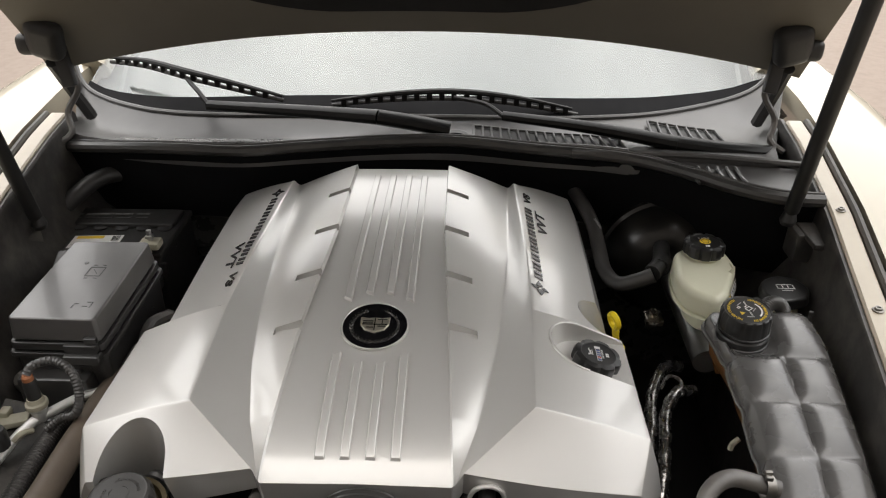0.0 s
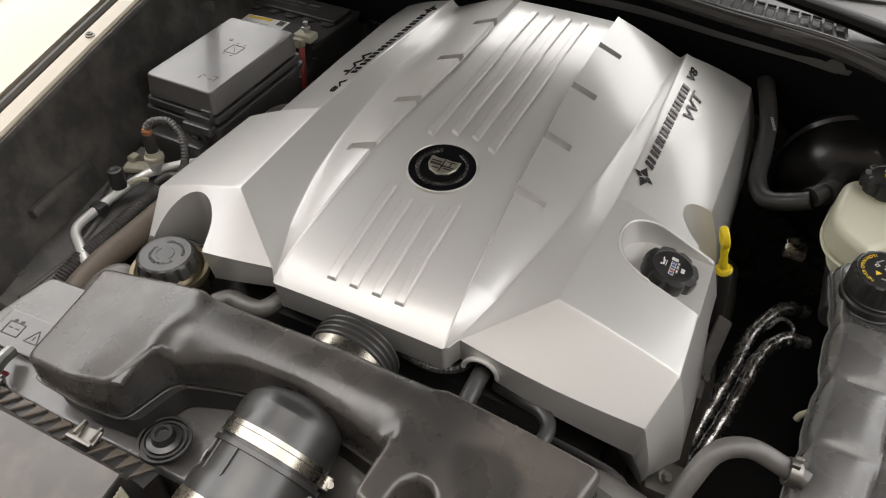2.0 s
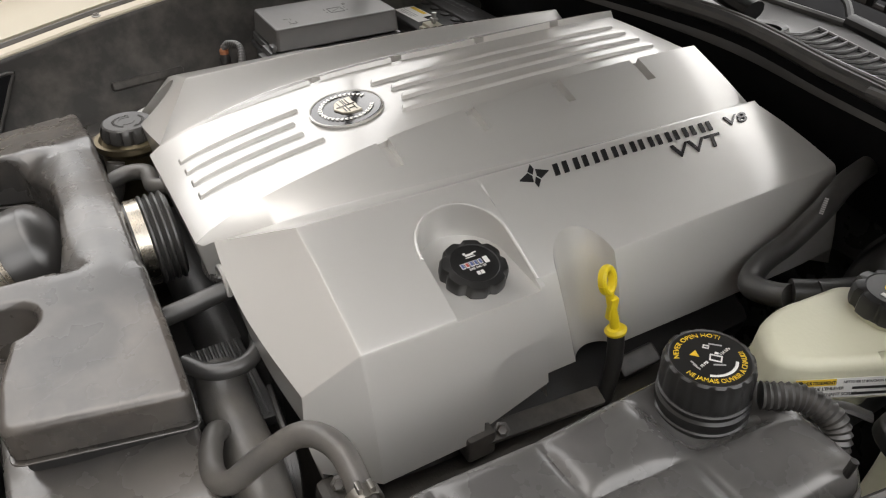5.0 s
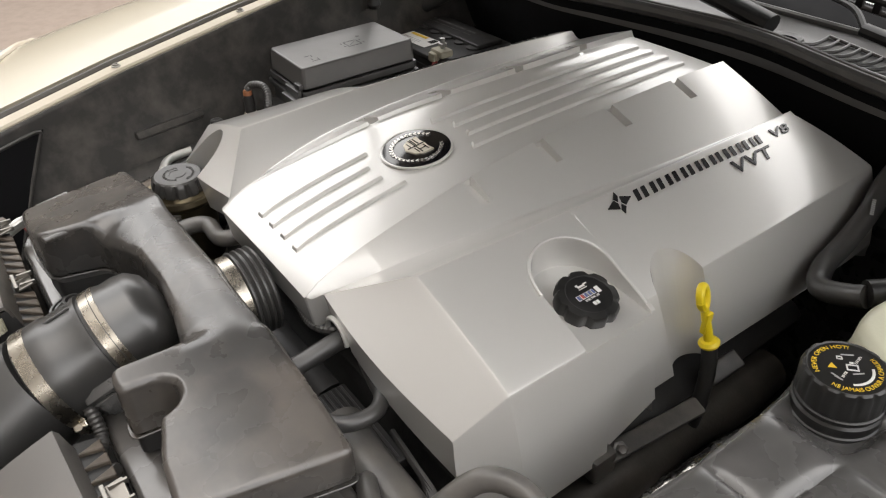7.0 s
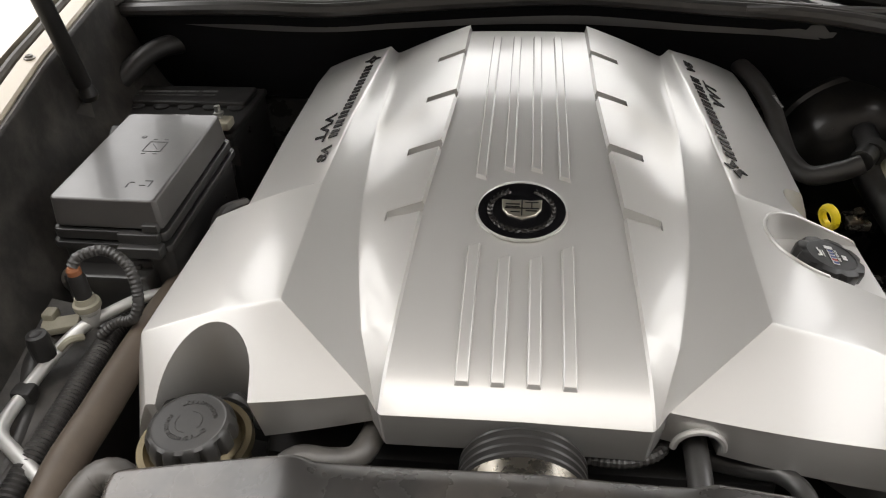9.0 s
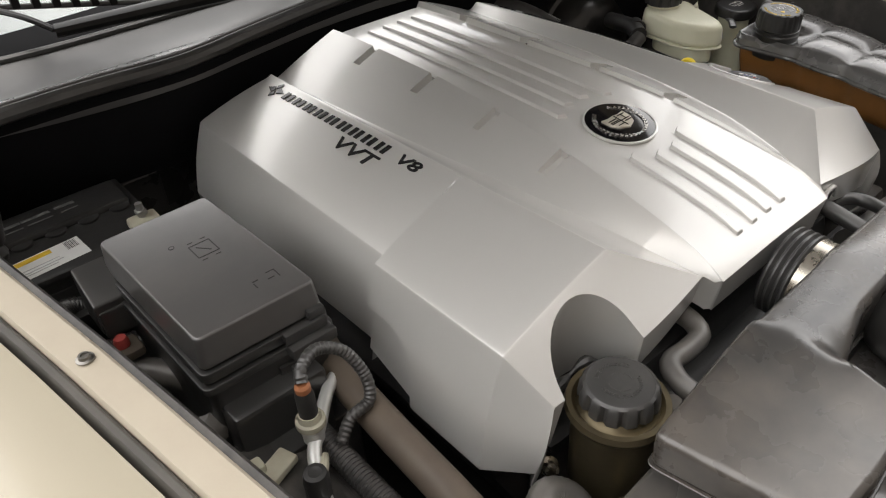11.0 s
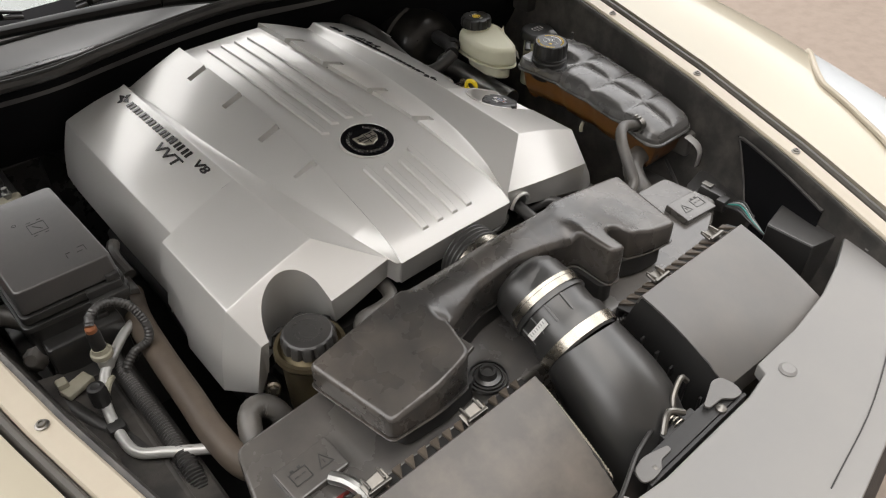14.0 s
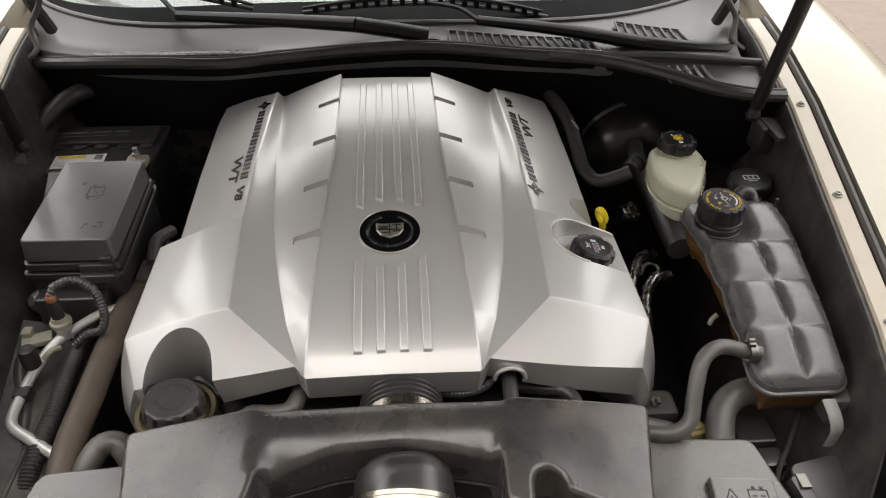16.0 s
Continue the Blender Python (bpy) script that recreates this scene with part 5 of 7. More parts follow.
part("printed_ring", lathe([(0.0052, 0.0006), (0.0060, 0.0006), (0.0060, 0.0003)], 24, BT), DARK_INK, bc)
flat_text("DOT 3", 0.0062, (0, 0.0125, 0.0002), 180, WHITE_INK, bc, "white print", BT)
bar(0, -0.0145, 0.0065, 0.0045, 0.0003, WHITE_INK, bc, BT)
# warning label on the reservoir's fore side
WL = Matrix.Translation((0.5165, 0.2005, 0.8400)) @ Euler((radians(76), 0, radians(64.6))).to_matrix().to_4x4()
wl = bar(0, 0, 0.082, 0.0175, 0.0, WHITE_INK, br, WL, "white and yellow warning label", name="label")
bar(-0.024, 0.0057, 0.034, 0.0058, 0.0004, YELLOW_INK, wl, WL)
bar(-0.0375, 0.0056, 0.0035, 0.0040, 0.0006, DARK_INK, wl, WL)
flat_text("AVERTISSEMENT:", 0.0040, (-0.0215, 0.0042, 0.0006), 0, DARK_INK, wl, "black print", WL, bold=0.0001)
flat_text("NETTOYER LE BOUCHON DE", 0.0034, (0.0185, 0.0042, 0.0004), 0, DARK_INK, wl, "black print", WL, wide=0.85)
flat_text("AVANT DE L'ENLEVER", 0.0040, (-0.019, -0.0015, 0.0004), 0, DARK_INK, wl, "black print", WL)
flat_text("D'UN CONTENANT SCELLE", 0.0040, (-0.013, -0.0070, 0.0004), 0, DARK_INK, wl, "black print", WL)
for y in (-0.0005, -0.0058):
    bar(0.0225, y, 0.030, 0.0022, 0.0004, DARK_INK, wl, WL)
boost = thing("brake_booster", (0.48, 0.50, 0.78), "round black brake booster against the firewall", "brake booster")
part("drum", lathe([(0.0, 0.0), (0.045, 0.002), (0.075, 0.010), (0.098, 0.030), (0.108, 0.055), (0.110, 0.075), (0.115, 0.080), (0.115, 0.090), (0.106, 0.094), (0.10, 0.16)], 56, aim((0.480, 0.385, 0.755), (0, 1, 0.05))), BOOSTER, boost)
part("master_cylinder", tube([(0.487, 0.165, 0.742), (0.487, 0.39, 0.752)], 0.022, 20, 0.05), ALU, boost, "metal master cylinder")
part("check_valve", merge(tube([(0.412, 0.270, 0.836), (0.432, 0.30, 0.838), (0.448, 0.36, 0.832)], 0.0142, 14, 0.01), tube([(0.428, 0.285, 0.838), (0.437, 0.300, 0.839)], 0.0155, 14, 0.02)), DARK, boost)
vac = thing("vacuum_hose", (0.33, 0.40, 0.84), "grey rubber vacuum hose with printed marks beside the cover", "hose")
part("hose", tube([(0.315, 0.52, 0.862), (0.326, 0.46, 0.860), (0.338, 0.41, 0.845), (0.343, 0.36, 0.824), (0.346, 0.315, 0.812), (0.362, 0.282, 0.808), (0.392, 0.270, 0.822), (0.414, 0.268, 0.834)], 0.0125, 16, 0.008), RUBBER, vac)
VM = aim((0.3435, 0.402, 0.8555), (0.25, -0.35, 1)) @ Euler((0, 0, radians(82))).to_matrix().to_4x4()
for i in range(8):
    bar(-0.011 + 0.0030 * i, 0.001, 0.0020, 0.0042, 0.0004, GREY_INK, vac, VM, "plain bar of printed marks")

# ---- washer bottle neck ----
wash = thing("washer_bottle", (0.588, 0.20, 0.74), "washer bottle neck with a flat black cap", "washer bottle")
WM = Matrix.Translation((0.590, 0.198, 0.0)) @ Matrix()
part("neck", lathe([(0.030, 0.74), (0.027, 0.80), (0.026, 0.842), (0, 0.842)], 32, WM), RESERVOIR, wash, "pale filler neck")
wc = part("cap", prism(rounded([(0.550, 0.178), (0.578, 0.158), (0.618, 0.168), (0.632, 0.200), (0.620, 0.228), (0.590, 0.238), (0.560, 0.222)], 0.018, 5), 0.842, 0.859, 0.004, 3, inset=0.08), CAP, wash, "black flip cap with a white symbol")
WT = Matrix.Translation((0.592, 0.198, 0.8592))
for x, y, w, h in ((0, 0.008, 0.022, 0.0012), (0, -0.003, 0.026, 0.0012), (-0.0120, 0.0025, 0.0012, 0.010), (0.0120, 0.0025, 0.0012, 0.010), (-0.004, 0.003, 0.0012, 0.007), (0.004, 0.003, 0.0012, 0.007), (0, -0.008, 0.016, 0.0010)):
    bar(x, y, w, h, 0.0002, WHITE_INK, wc, WT)
part("tether", tube([(0.550, 0.185, 0.846), (0.535, 0.172, 0.850), (0.522, 0.160, 0.846)], 0.006, 8, 0.005, flat=0.5), BLACK, wash)

# ---- intake: resonator, bellows, ducts ----
res = thing("intake_resonator", (0, -0.31, 0.80), "dusty black plastic intake resonator box with two lobes", "resonator")
outline = ([(-0.288, -0.262), (-0.18, -0.257), (-0.07, -0.255), (0.03, -0.255), (0.13, -0.255), (0.205, -0.255), (0.284, -0.257), (0.254, -0.389), (0.205, -0.383)]
           + [(0.152 + 0.0175 * math.cos(a), -0.369 + 0.023 * math.sin(a)) for a in (math.pi * i / 8 for i in range(0, 9))]
           + [(0.133, -0.390), (0.106, -0.388), (0.108, -0.329), (0.060, -0.318), (0.0, -0.311), (-0.06, -0.313), (-0.100, -0.324), (-0.135, -0.336), (-0.148, -0.390), (-0.20, -0.395), (-0.265, -0.391)])


def smooth(t):
    t = max(0.0, min(1.0, t))
    return t * t * (3 - 2 * t)


def res_arm(x, y):
    """One on the bridge between the lobes, nought on the lobes; its ends run aslant."""
    u = (y + 0.30) / 0.045
    return smooth((0.122 + 0.014 * u - x) / 0.020) * smooth((x + 0.146 + 0.006 * u) / 0.020)


def res_top(x, y):
    """Two lobes that fall away outwards, joined by a rounded bridge."""
    lobe = 0.884 - 0.150 * max(0.0, x - 0.105) - 0.190 * max(0.0, -0.140 - x)
    lobe -= 0.05 * max(0.0, -0.262 - y) * smooth((abs(x) - 0.12) / 0.08)
    v = (y + 0.285) / 0.030
    bridge = 0.8825 - 0.0095 * v * v + 0.003 * math.exp(-((x - 0.01) / 0.05) ** 2)
    k = res_arm(x, y)
    return lobe * (1 - k) + bridge * k


rbody = prism(rounded(outline, 0.011, 4), 0.821, 0.880, 0.0)
bevel_sharp(rbody, 0.011, 5, 40)
for axis, values in (((1, 0, 0), [-0.280 + 0.009 * i for i in range(63)]), ((0, 1, 0), [-0.262 - 0.009 * i for i in range(15)])):
    for v in values:
        bmesh.ops.bisect_plane(rbody, geom=rbody.verts[:] + rbody.edges[:] + rbody.faces[:], plane_co=Vector(axis) * v, plane_no=axis)
for v in rbody.verts:
    k = min(1, max(0, (v.co.z - 0.823) / 0.045))
    v.co.z += k * (res_top(v.co.x, v.co.y) - 0.880)
part("box", rbody, RESONATOR, res, sharp=60)
part("lower_flange", prism(rounded([(x + (0.002 if x > 0.19 else -0.002 if x < -0.19 else 0), y + (0.002 if y > -0.30 else -0.002)) for x, y in outline], 0.011, 3), 0.8195, 0.8215, 0.0006, 1), RESONATOR, res)
part("foot", prism(rounded([(x * 0.93, y * 0.96 - 0.012) for x, y in outline], 0.010, 3), 0.79, 0.820, 0), DARK, res)
BT = Matrix.Translation((-0.112, -0.382, 0.800))
part("bolt", lathe([(0.017, 0), (0.017, 0.004), (0.012, 0.006), (0.010, 0.014), (0.007, 0.014), (0.006, 0.010), (0, 0.010)], 24, BT), BLACK, res)
for r_ in (0.020, 0.025):
    part("mount_ring", lathe([(r_ - 0.0012, -0.002), (r_ - 0.0012, 0.003), (r_ + 0.0012, 0.003), (r_ + 0.0012, -0.002)], 28, BT), BLACK, res)
part("corner_tab", box((-0.151, -0.372, 0.8735), (0.024, 0.030, 0.008), 0.003, Euler((0, radians(-10), radians(8))).to_matrix().to_4x4()), RESONATOR, res)
part("dome", lathe([(0.0510, -0.03), (0.0510, 0.0), (0.0480, 0.012), (0.038, 0.022), (0.02, 0.028), (0, 0.029)], 40, aim((0.008, -0.337, 0.843), (0, 0.95, 0.28))), BLACK, res)

bel = thing("intake_bellows", (0.005, -0.205, 0.78), "ribbed black rubber bellows between cover and resonator", "bellows")
AX = Vector((0, 1, 0.03)).normalized()
prof = []
for i in range(4):
    z = 0.030 + i * 0.0070
    prof += [(0.0450, z), (0.0482, z + 0.0020), (0.0482, z + 0.0042), (0.0445, z + 0.0060)]
part("bellows", lathe([(0.0445, 0.004), (0.0445, 0.028)] + prof + [(0.043, 0.0585), (0.0, 0.0585)], 56, aim((0.008, -0.268, 0.8225), AX)), RUBBER, bel, "rubber folds")
clamp(bel, (0.008, -0.2445, 0.8232), AX, 0.0450, 0.013, -35)

duct = thing("air_duct", (0.006, -0.45, 0.75), "smooth black intake elbow with two steel clamps", "air duct")
D1 = Vector((-0.004, -0.062, -0.021)).normalized()
A0 = Vector((0.009, -0.362, 0.838))
B0 = Vector((0.005, -0.426, 0.815))
part("sleeve", lathe([(0.047, -0.02), (0.050, 0.0), (0.0525, 0.010), (0.0500, 0.020), (0.0500, 0.050), (0.0540, 0.058), (0.0540, 0.082), (0.050, 0.090)], 56, aim(A0 - D1 * 0.012, D1)), BLACK, duct)
SH = aim(A0 + D1 * 0.033, D1) @ Euler((0, 0, radians(-22))).to_matrix().to_4x4()
sensor = box((0.046, 0.0, 0.0), (0.022, 0.040, 0.034), 0.003)
sensor.transform(SH)
sh = part("sensor_housing", sensor, BLACK, duct, "black airflow sensor housing")
lidded = merge(box((0.0575, -0.002, 0.0), (0.004, 0.031, 0.024), 0.0012), box((0.052, -0.026, 0.002), (0.014, 0.018, 0.020), 0.002))
lidded.transform(SH)
part("sensor_lid", lidded, FIREWALL, sh)
for k_, z_ in ((0.0535, 0.013), (0.0535, 0.051)):
    part("collar", lathe([(0.049, z_ - 0.0028), (k_, z_ - 0.0022), (k_, z_ + 0.0022), (0.049, z_ + 0.0028)], 56, aim(A0, D1)), BLACK, duct)
for a_ in (100, 128, 156, 184):
    n_ = box((0.0508, 0, 0.032), (0.0030, 0.0035, 0.034), 0.001)
    n_.transform(aim(A0, D1) @ Euler((0, 0, radians(a_))).to_matrix().to_4x4())
    part("rib", n_, BLACK, duct)
clamp(duct, tuple(A0), D1, 0.0508, 0.014, -28)
clamp(duct, tuple(B0), D1, 0.0542, 0.014, -28)
part("elbow", tube([tuple(B0 + D1 * 0.005), (0.003, -0.455, 0.800), (0.001, -0.495, 0.775), (-0.001, -0.530, 0.735), (-0.002, -0.550, 0.680), (-0.002, -0.555, 0.60)], lambda t: 0.054 + 0.014 * min(1, t * 3.4), 40, 0.012), BLACK, duct, "smooth black elbow")
SL = aim(A0 + D1 * 0.036 + Vector((-0.047, 0.0, 0.019)), (-0.85, -0.12, 0.45)) @ Euler((0, 0, radians(70))).to_matrix().to_4x4()
lb2 = bar(0, 0, 0.032, 0.010, 0.002, WHITE_INK, duct, SL, "small white printed label", name="label")
for i in range(7):
    bar(-0.012 + 0.004 * i, 0.0012, 0.0016, 0.004, 0.0026, GREY_INK, lb2, SL)
single("sensor_cable", tube([(0.060, -0.410, 0.812), (0.080, -0.410, 0.792), (0.098, -0.420, 0.785), (0.118, -0.425, 0.790), (0.135, -0.410, 0.800)], 0.0065, 12, 0.004, ridges=0.0010), RUBBER, "corrugated black sensor cable under the duct", "cable")

# ---- tray under the resonator ----
tray = thing("radiator_shroud", (0.02, -0.33, 0.70), "dusty black plastic radiator shroud below the resonator", "radiator shroud")


def tray_z(x, y):
    return 0.806 - 0.10 * max(0, -0.27 - y) - 0.012 * abs(x) / 0.4


part("deck", prism(rounded([(-0.395, -0.262), (-0.15, -0.252), (0.15, -0.252), (0.418, -0.262), (0.440, -0.352), (0.395, -0.376), (0.33, -0.405), (-0.31, -0.405), (-0.375, -0.372), (-0.415, -0.345)], 0.012, 3), 0.655, tray_z, 0.006, 3), DUSTY, tray)
for (px, py, lab_) in ((0.378, -0.342, 1), (-0.345, -0.344, -1)):
    PMm = Matrix.Translation((px, py, tray_z(px, py) + 0.004)) @ Euler((radians(7), radians(2), radians(-4 * lab_))).to_matrix().to_4x4()
    b = box((0, 0, 0), (0.072, 0.046, 0.014), 0.003)
    b.transform(PMm)
    pl = part("plate", b, DUSTY, tray, "raised plate with moulded warning signs")
    for x, y, w, h in ((0.014, 0.008, 0.022, 0.0012), (0.014, -0.008, 0.022, 0.0012), (0.0035, 0, 0.0012, 0.017), (0.0245, 0, 0.0012, 0.017), (0.010, 0.0105, 0.004, 0.003), (0.019, 0.0105, 0.004, 0.003), (0.010, 0.001, 0.005, 0.0012), (0.019, 0.001, 0.005, 0.0012), (-0.016, -0.008, 0.018, 0.0012), (-0.016, -0.002, 0.0014, 0.005)):
        bar(x * lab_, y, w, h, 0.0072, MARK, pl, PMm, name="moulded_mark")
    for a_, x in ((63, -0.0205), (-63, -0.0115)):
        bar(x * lab_, 0, 0.019, 0.0012, 0.0072, MARK, pl, PMm, angle=a_ * lab_, name="moulded_mark")


# ---- air filter covers beside the elbow ----
def air_cover(sgn, label):
    """One ribbed-edged cover: a folded top sheet, an inner wall and a row of clips along the rear edge."""
    f = (lambda x: x) if sgn > 0 else (lambda x: 0.008 - x)
    ob = thing("air_filter_cover", (f(0.24), -0.51, 0.70), label, "air filter cover", "air filter covers")
    rows = []
    for i in range(13):
        u = i / 12
        a = Vector((0.104 + 0.262 * u, -0.443 + 0.010 * u, 0.844 - 0.026 * u))
        b = Vector((0.112 + 0.228 * u, -0.580 - 0.012 * u, 0.778 + 0.004 * u))
        mid = a.lerp(b, 0.5) + Vector((0, 0, 0.010 * (1 - 0.6 * u)))
        row = [(f(a.x), a.y + 0.010, 0.812 - 0.006 * u), (f(a.x), a.y + 0.004, a.z - 0.006), (f(a.x), a.y, a.z)]
        for k in range(1, 9):
            t = k / 8
            p = a * (1 - t) ** 2 + mid * 2 * t * (1 - t) + b * t * t
            row.append((f(p.x), p.y, p.z + 0.003 * math.sin(math.pi * t)))
        row.append((f(b.x), b.y - 0.004, b.z - 0.03))
        rows.append(row)
    part("top", sheet(rows, 0.003), GREY if sgn > 0 else COVER_TOP, ob, "grey-black folded top sheet", sharp=45)
    side = [[(f(0.106), -0.440, 0.838), (f(0.108), -0.50, 0.822), (f(0.108), -0.550, 0.800), (f(0.112), -0.585, 0.770)],
            [(f(0.098), -0.430, 0.800), (f(0.100), -0.50, 0.775), (f(0.098), -0.552, 0.755), (f(0.10), -0.585, 0.73)],
            [(f(0.098), -0.425, 0.66), (f(0.09), -0.51, 0.66), (f(0.095), -0.552, 0.66), (f(0.095), -0.585, 0.66)]]
    part("inner_wall", sheet(side, 0.003), DARK, ob)
    pleats = [[(f(0.101 - 0.004 * w + 0.0012 * (i % 2)), -0.448 - 0.116 * i / 60, 0.834 - 0.042 * i / 60 - 0.014 * w - 0.016 * (i / 60) ** 2) for w in (0, 1)] for i in range(61)]
    if sgn < 0:
        part("filter_edge", sheet(pleats, 0.002), AGED, ob, "pale pleated edge of the filter element", sharp=10)
    for i in range(5):
        v = (i + 0.5) / 5
        part("wall_rib", box((f(0.096 + 0.004 * v), -0.450 - 0.12 * v, 0.762 - 0.045 * v), (0.010, 0.0035, 0.060), 0.001), BLACK, ob)
    part("rear_wall", sheet([[(f(0.096 + 0.275 * u), -0.434 + 0.010 * u, 0.812 - 0.006 * u), (f(0.096 + 0.275 * u), -0.415 + 0.006 * u, 0.808 - 0.006 * u), (f(0.096 + 0.275 * u), -0.413, 0.68)] for u in (0, 0.5, 1)], 0.003), DARK, ob)
    for i in range(15):
        u = 0.05 + 0.90 * i / 14
        if i in (4, 12):
            continue
        x, y, z = 0.096 + 0.275 * u, -0.420 + 0.006 * u, 0.811 - 0.006 * u
        tooth = prism([(f(x - 0.0085), y + 0.007), (f(x + 0.0045), y + 0.007), (f(x + 0.0045), y - 0.014)], z - 0.012, lambda px, py, z=z, y=y: z + 0.006 - 0.5 * max(0, py - y + 0.004), 0.0010, 1)
        part("edge_tooth", tooth, GRIME, ob)
    for u in (0.30, 0.80):
        x, y, z = 0.096 + 0.275 * u, -0.420 + 0.006 * u, 0.822 - 0.006 * u
        c = merge(box((f(x), y, z - 0.004), (0.030, 0.018, 0.003), 0.001, Euler((radians(12), radians(12 * sgn), 0)).to_matrix().to_4x4()),
                  box((f(x) + 0.010, y + 0.004, z), (0.003, 0.016, 0.006), 0.001), box((f(x) - 0.010, y + 0.004, z), (0.003, 0.016, 0.006), 0.001), box((f(x), y - 0.008, z), (0.030, 0.004, 0.006), 0.001))
        part("spring_clip", c, DULL_STEEL, ob, "dull steel spring clip")
    return ob


air_cover(1, "grey-black plastic air filter cover with steel clips")
air_cover(-1, "dusty brown-black air filter cover with a pale pleated edge")

# ---- radiator cover plate, latch, headlights ----
front = thing("radiator_cover", (XC, -0.66, 0.78), "grey plastic radiator cover plate with push pins", "radiator cover")
right_edge = [(0.545, -0.520), (0.480, -0.542), (0.405, -0.566), (0.330, -0.583), (0.240, -0.592), (0.146, -0.592), (0.140, -0.606), (0.095, -0.612)]
outer = [(0.545, -0.62), (0.48, -0.668), (0.40, -0.700), (0.30, -0.722), (0.18, -0.745), (0.05, -0.765)]


def mirror(pts):
    return [(2 * XC - 0.02 - x, y) for x, y in pts]


plate = right_edge + mirror(right_edge)[::-1] + mirror(outer) + outer[::-1]
part("plate", prism(plate, 0.786, lambda x, y: 0.802 + 0.006 * math.cos(x * 3) - 0.05 * max(0, -0.70 - y), 0.004, 2), PLATE, front)
for x, y in ((0.165, -0.622), (0.47, -0.585), (-0.135, -0.622), (-0.44, -0.585)):
    part("push_pin", lathe([(0.011, 0), (0.011, 0.002), (0.008, 0.0045), (0.0, 0.005)], 24, Matrix.Translation((x, y, 0.8068))), PLATE, front)
part("groove", tube([(0.50, -0.602, 0.8055), (0.36, -0.665, 0.8065), (0.20, -0.712, 0.8065), (0.05, -0.735, 0.806)], 0.0008, 6, 0.03), DARK, front, "dark parting line")
part("front_lip", sheet([[(x, y, 0.80), (x, y - 0.012, 0.78), (x, y - 0.016, 0.70), (x, y + 0.0, 0.60)] for x, y in mirror(outer) + outer[::-1]], 0.003), DARK, front)
lat = thing("hood_latch", (0.0, -0.59, 0.77), "dark steel hood latch with pale plastic arm", "latch")
part("base", merge(box((0.005, -0.592, 0.802), (0.185, 0.022, 0.005), 0.0015), box((0.005, -0.606, 0.782), (0.185, 0.005, 0.045), 0.0015), box((0.005, -0.578, 0.775), (0.060, 0.010, 0.05), 0.002)), DARK, lat)
for arm in ([(-0.096, -0.602), (-0.092, -0.586), (-0.070, -0.580), (-0.052, -0.584), (-0.034, -0.589), (-0.036, -0.596), (-0.056, -0.596), (-0.064, -0.604), (-0.082, -0.606)],
            [(0.038, -0.586), (0.060, -0.578), (0.080, -0.570), (0.094, -0.574), (0.098, -0.592), (0.092, -0.606), (0.074, -0.603), (0.066, -0.594), (0.042, -0.593)]):
    part("arm", prism(rounded(arm, 0.008, 4), lambda x, y: 0.806 + 0.002 * math.sin(40 * x), lambda x, y: 0.810 + 0.002 * math.sin(40 * x), 0.0012, 2), GREY, lat, "pale grey plastic arm")
part("hook", merge(tube([(0.01, -0.570, 0.795), (0.022, -0.556, 0.812), (0.045, -0.548, 0.822), (0.055, -0.552, 0.812)], 0.0036, 8, 0.004), tube([(-0.02, -0.575, 0.798), (0.0, -0.565, 0.812), (0.018, -0.575, 0.806)], 0.004, 8, 0.004)), DULL_STEEL, lat)
part("spring", tube([(0.005 + 0.007 * math.cos(i * 1.2), -0.580 + 0.0009 * i, 0.800 + 0.007 * math.sin(i * 1.2)) for i in range(28)], 0.0011, 6, 0.002), STEEL, lat)
part("rivet", lathe([(0.007, 0), (0.0065, 0.003), (0.003, 0.005), (0, 0.005)], 16, Matrix.Translation((-0.070, -0.598, 0.8045))), DULL_STEEL, lat)
part("rivet", lathe([(0.007, 0), (0.0065, 0.003), (0.003, 0.005), (0, 0.005)], 16, Matrix.Translation((0.055, -0.600, 0.8045))), DULL_STEEL, lat)
single("latch_cable", tube([(-0.15, -0.604, 0.806), (-0.115, -0.592, 0.812), (-0.075, -0.576, 0.812), (-0.04, -0.566, 0.802), (-0.010, -0.558, 0.790)], 0.0026, 8, 0.01), RUBBER, "black release cable running to the hood latch", "cable")
single("crash_bar", box((XC, -0.64, 0.72), (0.98, 0.06, 0.10), 0.01), DARK, "dark cross member under the radiator cover", "cross member")
